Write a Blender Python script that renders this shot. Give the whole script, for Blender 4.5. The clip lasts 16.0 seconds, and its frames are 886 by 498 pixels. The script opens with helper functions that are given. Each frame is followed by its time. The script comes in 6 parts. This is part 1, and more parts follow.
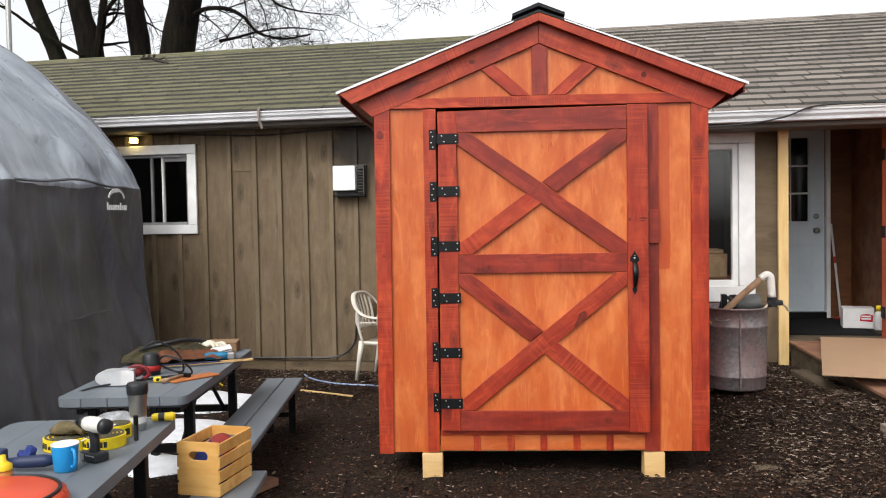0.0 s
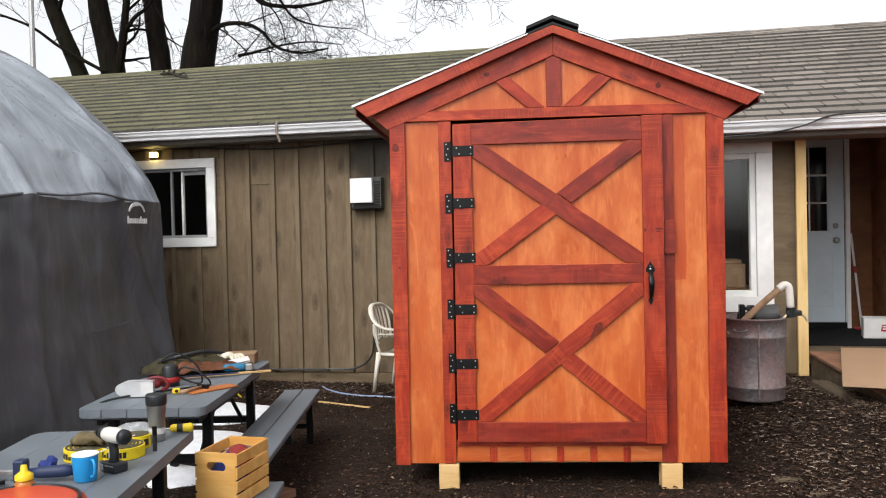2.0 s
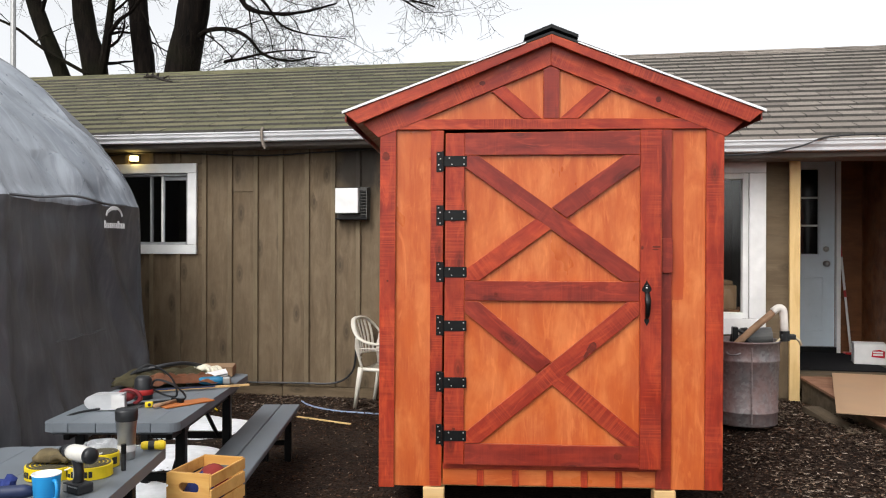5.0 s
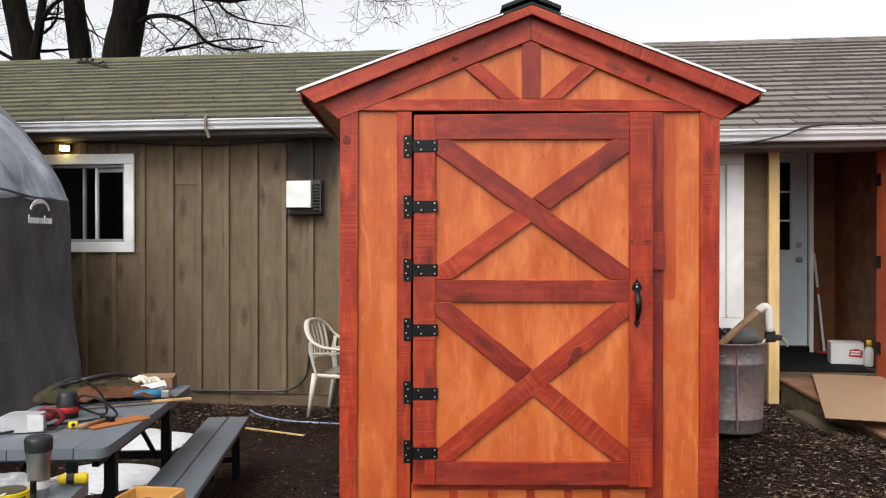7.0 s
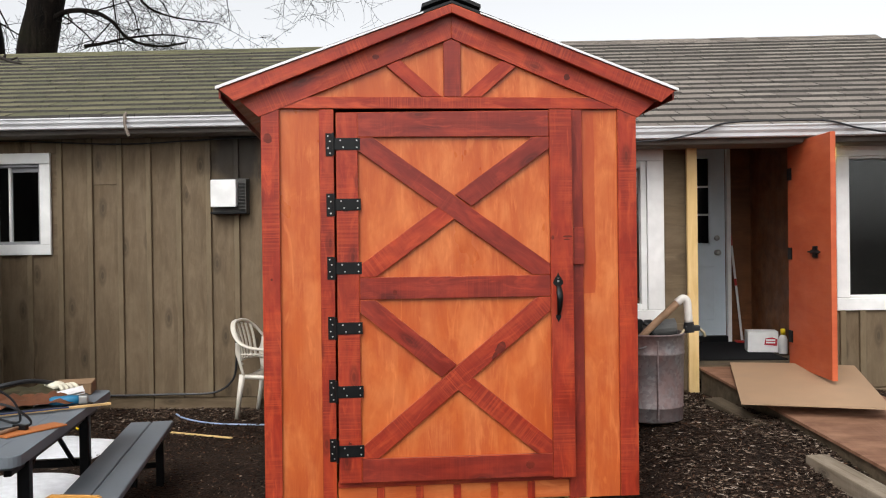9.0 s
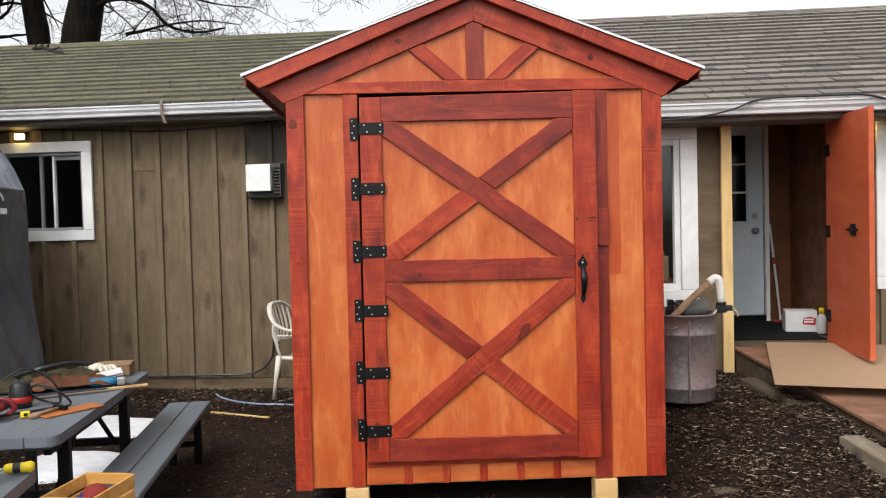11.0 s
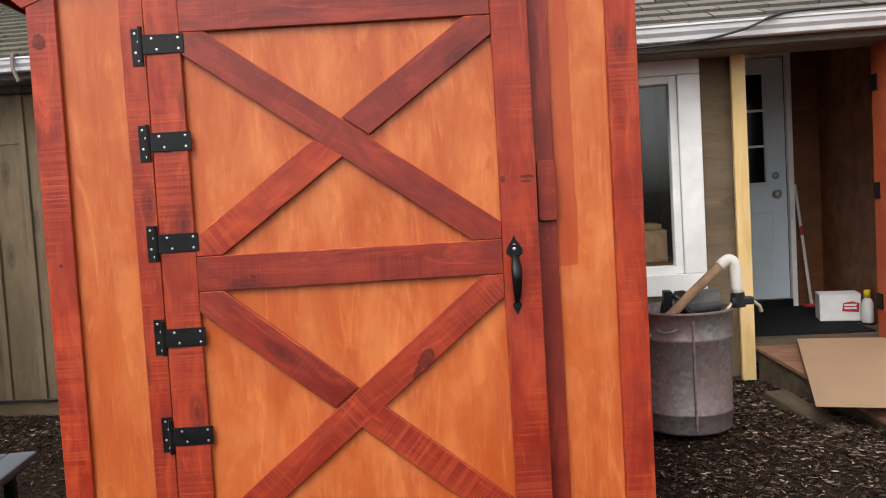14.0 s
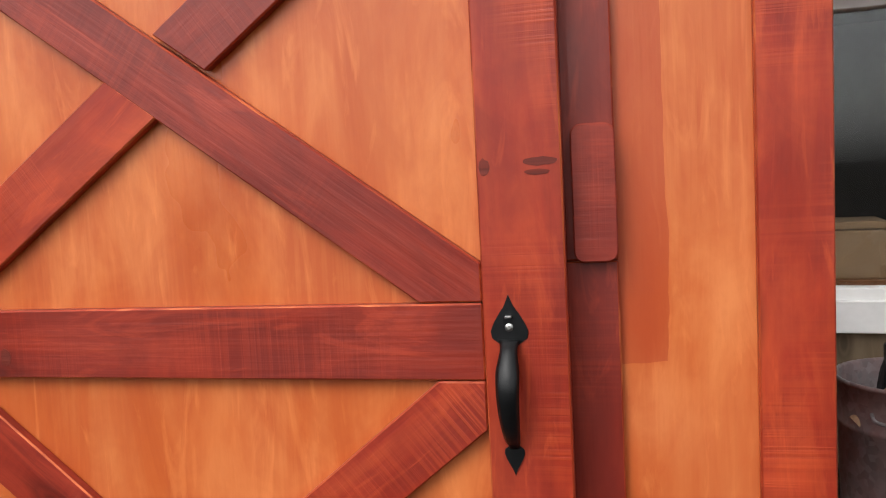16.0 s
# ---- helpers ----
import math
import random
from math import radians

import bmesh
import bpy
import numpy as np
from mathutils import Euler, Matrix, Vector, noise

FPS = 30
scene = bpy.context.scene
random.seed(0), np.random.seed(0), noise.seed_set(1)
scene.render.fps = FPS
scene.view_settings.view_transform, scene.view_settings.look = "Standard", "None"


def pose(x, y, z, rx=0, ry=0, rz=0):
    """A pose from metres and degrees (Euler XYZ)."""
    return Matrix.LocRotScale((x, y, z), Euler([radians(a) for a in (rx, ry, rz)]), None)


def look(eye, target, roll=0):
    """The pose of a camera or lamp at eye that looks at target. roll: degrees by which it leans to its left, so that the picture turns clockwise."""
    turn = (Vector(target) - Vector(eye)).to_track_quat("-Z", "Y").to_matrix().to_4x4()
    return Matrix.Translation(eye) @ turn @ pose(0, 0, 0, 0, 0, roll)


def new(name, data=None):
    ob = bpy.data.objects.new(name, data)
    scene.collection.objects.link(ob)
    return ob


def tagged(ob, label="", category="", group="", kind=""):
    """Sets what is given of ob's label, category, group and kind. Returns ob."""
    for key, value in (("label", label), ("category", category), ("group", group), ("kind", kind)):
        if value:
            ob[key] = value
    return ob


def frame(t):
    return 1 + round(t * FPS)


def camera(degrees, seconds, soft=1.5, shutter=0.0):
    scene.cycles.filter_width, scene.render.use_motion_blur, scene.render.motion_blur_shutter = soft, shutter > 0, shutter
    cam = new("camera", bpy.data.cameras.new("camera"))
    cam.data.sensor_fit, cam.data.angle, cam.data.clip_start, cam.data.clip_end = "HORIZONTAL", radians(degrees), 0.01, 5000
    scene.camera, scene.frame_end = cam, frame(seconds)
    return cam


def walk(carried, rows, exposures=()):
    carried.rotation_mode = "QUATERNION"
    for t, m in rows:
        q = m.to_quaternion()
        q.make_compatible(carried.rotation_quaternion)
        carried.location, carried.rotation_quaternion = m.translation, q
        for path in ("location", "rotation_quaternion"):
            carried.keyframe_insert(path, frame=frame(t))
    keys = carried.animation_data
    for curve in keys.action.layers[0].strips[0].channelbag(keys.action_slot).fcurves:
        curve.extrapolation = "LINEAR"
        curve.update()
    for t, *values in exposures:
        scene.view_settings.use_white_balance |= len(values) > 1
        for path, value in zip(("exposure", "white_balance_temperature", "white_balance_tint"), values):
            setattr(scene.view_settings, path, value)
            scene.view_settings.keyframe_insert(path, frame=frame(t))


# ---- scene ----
cam = camera(56.7, 16.0, soft=1.1)
PATH = [
    (0, (0.36, 0.105, 1.516), (0.004, 2.072, 1.449), -1.0),
    (0.5, (0.372, 0.098, 1.516), (0.005, 2.063, 1.45), -1.2),
    (1, (0.379, 0.095, 1.515), (0.002, 2.058, 1.45), -0.8),
    (1.5, (0.375, 0.082, 1.519), (-0.029, 2.04, 1.465), -1.0),
    (2, (0.382, 0.085, 1.516), (-0.018, 2.045, 1.478), -1.3),
    (2.5, (0.381, 0.081, 1.52), (-0.011, 2.042, 1.495), -1.5),
    (3, (0.384, 0.079, 1.515), (0.031, 2.047, 1.503), -1.4),
    (3.5, (0.367, 0.089, 1.51), (0.056, 2.065, 1.519), -0.7),
    (4, (0.33, 0.083, 1.51), (0.014, 2.057, 1.517), -0.1),
    (4.2, (0.327, 0.092, 1.516), (-0.001, 2.065, 1.519), 0.0),
    (6.3, (0.186, 0.626, 1.493), (-0.176, 2.592, 1.486), 0.2),
    (6.5, (0.168, 0.662, 1.497), (-0.159, 2.635, 1.491), 0.1),
    (7, (0.103, 0.741, 1.49), (-0.128, 2.727, 1.483), -0.0),
    (7.5, (0.086, 0.766, 1.484), (-0.14, 2.754, 1.473), 0.0),
    (8, (0.102, 0.76, 1.482), (-0.108, 2.749, 1.457), 0.8),
    (8.5, (0.125, 0.731, 1.486), (-0.016, 2.726, 1.455), 0.1),
    (9, (0.158, 0.728, 1.488), (0.087, 2.727, 1.474), -0.8),
    (9.5, (0.156, 0.652, 1.478), (0.042, 2.648, 1.46), -0.2),
    (9.7, (0.163, 0.619, 1.478), (0.016, 2.613, 1.447), -0.2),
    (11.8, (0.346, 0.947, 1.513), (0.185, 2.939, 1.451), -2.1),
    (12, (0.375, 1.049, 1.5), (0.223, 3.043, 1.445), -2.5),
    (12.5, (0.505, 1.395, 1.504), (0.298, 3.383, 1.449), -2.8),
    (13, (0.574, 1.706, 1.487), (0.296, 3.686, 1.419), -2.7),
    (13.5, (0.591, 2.017, 1.484), (0.394, 4.005, 1.399), -2.9),
    (14, (0.653, 2.384, 1.447), (0.449, 4.37, 1.333), -3.4),
    (14.5, (0.738, 2.844, 1.439), (0.426, 4.815, 1.309), -2.7),
    (15, (0.746, 3.251, 1.433), (0.347, 5.209, 1.337), -3.2),
    (15.5, (0.808, 3.624, 1.453), (0.291, 5.554, 1.367), -3.7),
    (15.8, (0.888, 3.859, 1.477), (0.246, 5.748, 1.344), -3.3),
    (16, (0.92, 3.961, 1.495), (0.249, 5.838, 1.328), -3.0),
]
walk(cam, [(t, look(eye, target, roll)) for t, eye, target, roll in PATH], [(0, 0.05), (4, 0.02), (7, -0.08), (9.7, -0.12), (12.5, 0.0), (13.5, -0.10), (14.5, -0.06), (15.5, -0.14), (16, -0.05)])

# ---- light: bright overcast sky, weak wide sun from behind the camera ----
world = bpy.data.worlds.new("overcast")
scene.world = world
world.use_nodes = True
wn = world.node_tree.nodes
wl = world.node_tree.links
SUN_EL, SUN_ROT = radians(48), radians(200)
sky = wn.new("ShaderNodeTexSky")
sky.sky_type = "NISHITA"
sky.sun_disc = False
sky.sun_elevation, sky.sun_rotation = SUN_EL, SUN_ROT
sky.air_density, sky.dust_density = 1.0, 4.0
grey = wn.new("ShaderNodeHueSaturation")
grey.inputs["Saturation"].default_value = 0.12
wl.new(sky.outputs[0], grey.inputs["Color"])
wl.new(grey.outputs[0], wn["Background"].inputs[0])
wn["Background"].inputs[1].default_value = 0.27
sun = new("sun", bpy.data.lights.new("sun", "SUN"))
sun.data.energy, sun.data.angle, sun.data.color = 0.75, radians(28), (1.0, 0.97, 0.93)
sun.matrix_world = look((0, 0, 0), (-math.sin(SUN_ROT) * math.cos(SUN_EL), -math.cos(SUN_ROT) * math.cos(SUN_EL), -math.sin(SUN_EL)))
scene.view_settings.exposure = 0.0

# ---- materials ----
def mat(name, rough=0.6, metal=0.0):
    m = bpy.data.materials.new(name)
    m.use_nodes = True
    b = m.node_tree.nodes["Principled BSDF"]
    b.inputs["Roughness"].default_value, b.inputs["Metallic"].default_value = rough, metal
    return m, m.node_tree.nodes, m.node_tree.links, b


def coords(n, l, scale=(1, 1, 1), rot=(0, 0, 0), kind="Object", jitter=False):
    tc = n.new("ShaderNodeTexCoord")
    mp = n.new("ShaderNodeMapping")
    mp.inputs["Scale"].default_value, mp.inputs["Rotation"].default_value = scale, rot
    l.new(tc.outputs[kind], mp.inputs["Vector"])
    if jitter:
        oi = n.new("ShaderNodeObjectInfo")
        mul = n.new("ShaderNodeMath")
        mul.operation = "MULTIPLY"
        mul.inputs[1].default_value = 37.0
        l.new(oi.outputs["Random"], mul.inputs[0])
        l.new(mul.outputs[0], mp.inputs["Location"])
    return mp.outputs[0]


def noise_tex(n, l, vec, scale, detail=4.0, rough=0.55, dist=0.0):
    t = n.new("ShaderNodeTexNoise")
    t.inputs["Scale"].default_value, t.inputs["Detail"].default_value = scale, detail
    t.inputs["Roughness"].default_value, t.inputs["Distortion"].default_value = rough, dist
    l.new(vec, t.inputs["Vector"])
    return t.outputs["Fac"]


def ramp(n, l, fac, stops):
    r = n.new("ShaderNodeValToRGB")
    e = r.color_ramp.elements
    while len(e) < len(stops):
        e.new(0.5)
    for k, (p, c) in zip(e, stops):
        k.position = p
        k.color = (*c, 1) if len(c) == 3 else c
    l.new(fac, r.inputs[0])
    return r.outputs[0]


def mix(n, l, fac, a, b, mode="MIX"):
    m = n.new("ShaderNodeMix")
    m.data_type, m.blend_type = "RGBA", mode
    for sock, v in ((m.inputs[0], fac), (m.inputs[6], a), (m.inputs[7], b)):
        if isinstance(v, bpy.types.NodeSocket):
            l.new(v, sock)
        elif isinstance(v, (int, float)):
            sock.default_value = v
        else:
            sock.default_value = (*v, 1)
    return m.outputs[2]


def math_node(n, l, op, a, b=0.0):
    m = n.new("ShaderNodeMath")
    m.operation = op
    for sock, v in zip(m.inputs, (a, b)):
        if isinstance(v, bpy.types.NodeSocket):
            l.new(v, sock)
        else:
            sock.default_value = v
    return m.outputs[0]


def bump(n, l, b, height, strength=0.3, dist=0.002):
    k = n.new("ShaderNodeBump")
    k.inputs["Strength"].default_value, k.inputs["Distance"].default_value = strength, dist
    l.new(height, k.inputs["Height"])
    l.new(k.outputs[0], b.inputs["Normal"])


def wood(name, dark, base, light, rough=0.5, saw=0.5, knots=True, grain=1.0, patchy=0.5, soot=False, blotch=0.0, spec=0.35, knot_size=1.0):
    """Stained timber; the grain runs along the object's own x. soot: a stain above the vent."""
    m, n, l, b = mat(name, rough)
    b.inputs["Specular IOR Level"].default_value = spec
    v = coords(n, l, (1.6, 22 * grain, 22 * grain), jitter=True)
    g = noise_tex(n, l, v, 1.0, 6, 0.6, 0.8)
    fine = noise_tex(n, l, coords(n, l, (5, 120, 120), jitter=True), 1.0, 3)
    cloud = noise_tex(n, l, coords(n, l, (2.2, 4, 4), jitter=True), 1.6, 3)
    col = ramp(n, l, g, [(0.28, dark), (0.5, base), (0.74, light)])
    col = mix(n, l, math_node(n, l, "MULTIPLY", cloud, patchy), col, dark)
    col = mix(n, l, math_node(n, l, "MULTIPLY", math_node(n, l, "MULTIPLY", ramp(n, l, fine, [(0.48, (0, 0, 0)), (0.75, (1, 1, 1))]), ramp(n, l, cloud, [(0.42, (0, 0, 0)), (0.66, (1, 1, 1))])), 0.4), col, light)
    wide = noise_tex(n, l, coords(n, l, (1.5, 2.6, 2.6), jitter=True), 1.7, 5, 0.62, 0.5)
    col = mix(n, l, math_node(n, l, "MULTIPLY", ramp(n, l, wide, [(0.36, (1, 1, 1)), (0.52, (0, 0, 0))]), 0.38), col, dark)
    col = mix(n, l, math_node(n, l, "MULTIPLY", ramp(n, l, wide, [(0.50, (0, 0, 0)), (0.68, (1, 1, 1))]), 0.45), col, light)
    if blotch:
        bl = noise_tex(n, l, coords(n, l, (3.0, 5.5, 5.5), jitter=True), 1.5, 6, 0.6, 1.2)
        col = mix(n, l, math_node(n, l, "MULTIPLY", ramp(n, l, bl, [(0.40, (1, 1, 1)), (0.58, (0, 0, 0))]), blotch), col, dark)
        fl = noise_tex(n, l, coords(n, l, (2.2, 13, 13), jitter=True), 1.2, 5, 0.6, 2.0)
        col = mix(n, l, math_node(n, l, "MULTIPLY", ramp(n, l, fl, [(0.56, (0, 0, 0)), (0.68, (1, 1, 1))]), blotch), col, tuple(min(1, c * 1.12) for c in light))
    if saw:
        s = noise_tex(n, l, coords(n, l, (125, 1.4, 1.4), jitter=True), 1.0, 3, 0.6, 0.15)
        s2 = ramp(n, l, s, [(0.46, (0, 0, 0)), (0.60, (1, 1, 1))])
        where = ramp(n, l, noise_tex(n, l, coords(n, l, (3, 3, 3), jitter=True), 1.3, 2), [(0.42, (0, 0, 0)), (0.62, (1, 1, 1))])
        k = math_node(n, l, "MULTIPLY", math_node(n, l, "MULTIPLY", s2, where), saw)
        col = mix(n, l, k, col, light)
        s3 = ramp(n, l, noise_tex(n, l, coords(n, l, (95, 2.2, 2.2), jitter=True), 1.0, 3), [(0.40, (1, 1, 1)), (0.55, (0, 0, 0))])
        col = mix(n, l, math_node(n, l, "MULTIPLY", math_node(n, l, "MULTIPLY", s3, where), saw * 0.6), col, dark)
    oi = n.new("ShaderNodeObjectInfo")
    col = mix(n, l, math_node(n, l, "MULTIPLY", oi.outputs["Random"], 0.30), col, dark)
    if knots:
        vo = n.new("ShaderNodeTexVoronoi")
        vo.voronoi_dimensions = "2D"
        vo.inputs["Scale"].default_value = 1.0
        l.new(coords(n, l, (1.9, 4.0, 5.0), (math.pi / 2, 0, 0), jitter=True), vo.inputs["Vector"])
        kn = ramp(n, l, vo.outputs["Distance"], [(0.035 * knot_size, (1, 1, 1)), (0.060 * knot_size, (0.5, 0.5, 0.5)), (0.085 * knot_size, (0.75, 0.75, 0.75)), (0.15 * knot_size, (0.0, 0.0, 0.0))])
        rare = n.new("ShaderNodeSeparateColor")
        l.new(vo.outputs["Color"], rare.inputs[0])
        kn = math_node(n, l, "MULTIPLY", kn, math_node(n, l, "GREATER_THAN", rare.outputs[0], 0.45))
        col = mix(n, l, math_node(n, l, "MULTIPLY", kn, 0.7), col, tuple(c * 0.4 for c in dark))
    if soot:
        geo = n.new("ShaderNodeNewGeometry")
        d = n.new("ShaderNodeVectorMath")
        d.operation = "DISTANCE"
        sc = n.new("ShaderNodeMapping")
        sc.inputs["Scale"].default_value = (1.0, 0.0, 0.6)
        l.new(geo.outputs["Position"], sc.inputs["Vector"])
        l.new(sc.outputs[0], d.inputs[0])
        d.inputs[1].default_value = (-2.06, 0.0, 2.42 * 0.6)
        wob = math_node(n, l, "MULTIPLY", noise_tex(n, l, geo.outputs["Position"], 5, 4), 0.16)
        near = ramp(n, l, math_node(n, l, "ADD", d.outputs["Value"], wob), [(0.25, (0.9,) * 3), (0.46, (0, 0, 0))])
        col = mix(n, l, near, col, (0.022, 0.018, 0.014))
    l.new(col, b.inputs["Base Color"])
    rr = ramp(n, l, cloud, [(0.3, (rough - 0.12,) * 3), (0.7, (rough + 0.12,) * 3)])
    l.new(rr, b.inputs["Roughness"])
    relief = math_node(n, l, "ADD", g, fine)
    if saw:
        relief = math_node(n, l, "ADD", relief, math_node(n, l, "MULTIPLY", k, 0.8))
    bump(n, l, b, relief, 0.45, 0.0015)
    return m


def plain(name, colour, rough=0.5, metal=0.0, var=0.18, scale=9.0, bumpy=0.15, spec=0.35):
    m, n, l, b = mat(name, rough, metal)
    b.inputs["Specular IOR Level"].default_value = spec
    a = noise_tex(n, l, coords(n, l, jitter=True), scale, 5)
    f = noise_tex(n, l, coords(n, l, jitter=True), scale * 14, 3)
    lo, hi = tuple(c * (1 - var) for c in colour), tuple(min(1, c * (1 + var)) for c in colour)
    col = ramp(n, l, a, [(0.3, lo), (0.7, hi)])
    col = mix(n, l, math_node(n, l, "MULTIPLY", f, var), col, lo)
    l.new(col, b.inputs["Base Color"])
    l.new(ramp(n, l, a, [(0.3, (max(0.03, rough - 0.08),) * 3), (0.7, (min(1, rough + 0.08),) * 3)]), b.inputs["Roughness"])
    if bumpy:
        bump(n, l, b, f, bumpy, 0.001)
    return m


RED = wood("red_stained_wood", (0.18, 0.0135, 0.006), (0.375, 0.030, 0.010), (0.62, 0.095, 0.026), 0.44, 0.5, True, 0.6, 0.32, False, 0.45, 0.4)
WORN = wood("worn_red_edge", (0.20, 0.016, 0.007), (0.42, 0.055, 0.016), (0.72, 0.20, 0.06), 0.5, 0.0, False, 2.0, 0.2, False, 0.6, 0.3)
# Siding olive made lighter: the light that raised battens catch, put into colour.
BATTEN = wood("lit_olive_batten", (0.125, 0.092, 0.055), (0.185, 0.138, 0.082), (0.235, 0.18, 0.11), 0.75, 0.0, False, 0.5, 0.4, True)
CAST = plain("cast_aluminium", (0.55, 0.56, 0.57), 0.36, 0.35, 0.12)
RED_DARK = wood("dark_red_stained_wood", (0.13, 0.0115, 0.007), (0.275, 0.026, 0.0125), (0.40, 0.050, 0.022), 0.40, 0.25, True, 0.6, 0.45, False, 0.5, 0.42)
TAN = wood("orange_stained_plywood", (0.40, 0.070, 0.015), (0.55, 0.130, 0.031), (0.74, 0.255, 0.080), 0.38, 0.0, False, 0.4, 0.6, False, 0.30, 0.42)
PINE = wood("raw_pine", (0.50, 0.30, 0.12), (0.68, 0.45, 0.20), (0.78, 0.56, 0.29), 0.6, 0.0, True, 0.8, 0.25)
CRATE_PINE = wood("varnished_pine", (0.52, 0.25, 0.06), (0.72, 0.41, 0.125), (0.80, 0.52, 0.19), 0.45, 0.0, True, 0.8, 0.25)
YELLOW_POST = wood("yellow_primed_timber", (0.60, 0.40, 0.16), (0.74, 0.53, 0.24), (0.80, 0.60, 0.30), 0.6, 0.0, False, 0.5, 0.2)
OLIVE = wood("olive_brown_painted_siding", (0.105, 0.074, 0.043), (0.172, 0.124, 0.074), (0.225, 0.168, 0.106), 0.75, 0.0, True, 0.5, 0.45, True, 0.2, 0.3, 1.5)
RAMP_WOOD = wood("worn_brown_ramp_ply", (0.12, 0.054, 0.030), (0.235, 0.118, 0.070), (0.36, 0.205, 0.13), 0.75, 0.2, False, 0.5, 0.6)
PALE_TIMBER = wood("silvered_timber", (0.13, 0.10, 0.07), (0.25, 0.205, 0.15), (0.36, 0.31, 0.24), 0.85, 0.2, True, 0.7, 0.4)
OLD_TIMBER = wood("weathered_timber", (0.05, 0.036, 0.022), (0.105, 0.078, 0.048), (0.18, 0.14, 0.09), 0.85, 0.2, True, 0.7, 0.5)
PANELLING = wood("brown_wood_panelling", (0.085, 0.031, 0.011), (0.175, 0.066, 0.023), (0.25, 0.098, 0.036), 0.5, 0.0, False, 0.4, 0.4)
ORANGE_DOOR = wood("orange_painted_wood", (0.42, 0.075, 0.028), (0.52, 0.108, 0.042), (0.60, 0.15, 0.06), 0.45, 0.0, False, 0.4, 0.25)
WHITE = plain("white_paint", (0.82, 0.82, 0.80), 0.5, 0, 0.10, 6)
GUTTER = plain("white_gutter_paint", (0.64, 0.64, 0.65), 0.4, 0, 0.14, 3)
SOFFIT = plain("dark_soffit_paint", (0.16, 0.14, 0.12), 0.7)
DOOR_PAINT = plain("pale_blue_white_paint", (0.62, 0.70, 0.76), 0.35, 0, 0.06, 4)
BLACK_METAL = plain("black_iron", (0.006, 0.0065, 0.007), 0.36, 0.0, 0.4, 30, 0.3, 0.25)
STEEL = plain("brushed_steel", (0.42, 0.42, 0.41), 0.42, 1.0, 0.12, 20)
SCREW = plain("zinc_screw", (0.5, 0.5, 0.48), 0.35, 1.0, 0.1, 60, 0)
BLACK_PLASTIC = plain("black_plastic", (0.02, 0.021, 0.023), 0.4)
GREY_PLASTIC = plain("grey_moulded_plastic", (0.145, 0.165, 0.185), 0.5, 0, 0.16, 5, 0.35)
CHAIR_PLASTIC = plain("off_white_plastic", (0.66, 0.62, 0.54), 0.42, 0, 0.12, 6)
SNOW = plain("old_snow", (0.80, 0.82, 0.85), 0.7, 0, 0.10, 14, 0.8)
CARDBOARD = plain("cardboard", (0.25, 0.155, 0.085), 0.8, 0, 0.14, 4)
HARDBOARD = plain("tan_hardboard", (0.36, 0.235, 0.145), 0.62, 0, 0.12, 3)
MAT_BLACK = plain("dark_doormat", (0.010, 0.010, 0.011), 0.95, 0, 0.3, 30, 0.8, 0.1)
PVC = plain("white_pvc", (0.74, 0.70, 0.64), 0.4, 0, 0.12, 7)
RUSTY = plain("rusty_pipe", (0.36, 0.22, 0.13), 0.7, 0, 0.4, 12)
# Near-black stand-in for rooms: their dimness is put into the colour.
ROOM_DARK = plain("painted_room_dimness", (0.03, 0.029, 0.027), 0.9)
DRIP = plain("white_drip_edge", (0.80, 0.80, 0.80), 0.4, 0, 0.05)
CAP = plain("black_asphalt_cap", (0.022, 0.023, 0.024), 0.85, 0, 0.4, 50, 0.8)


def galvanised():
    m, n, l, b = mat("galvanised_with_rust", 0.55, 0.35)
    v = coords(n, l)
    sp = n.new("ShaderNodeTexVoronoi")
    sp.inputs["Scale"].default_value = 45
    l.new(v, sp.inputs["Vector"])
    z = ramp(n, l, sp.outputs["Color"], [(0.2, (0.14, 0.143, 0.147)), (0.8, (0.24, 0.243, 0.247))])
    r = noise_tex(n, l, coords(n, l, (1, 1, 0.6)), 5.0, 6, 0.65)
    col = mix(n, l, ramp(n, l, r, [(0.40, (0.1, 0.1, 0.1)), (0.62, (0.65, 0.65, 0.65))]), z, (0.25, 0.135, 0.118))
    col = mix(n, l, ramp(n, l, noise_tex(n, l, v, 16, 5), [(0.58, (0, 0, 0)), (0.78, (0.4, 0.4, 0.4))]), col, (0.12, 0.105, 0.10))
    l.new(col, b.inputs["Base Color"])
    bump(n, l, b, r, 0.2, 0.002)
    return m


GALV = galvanised()


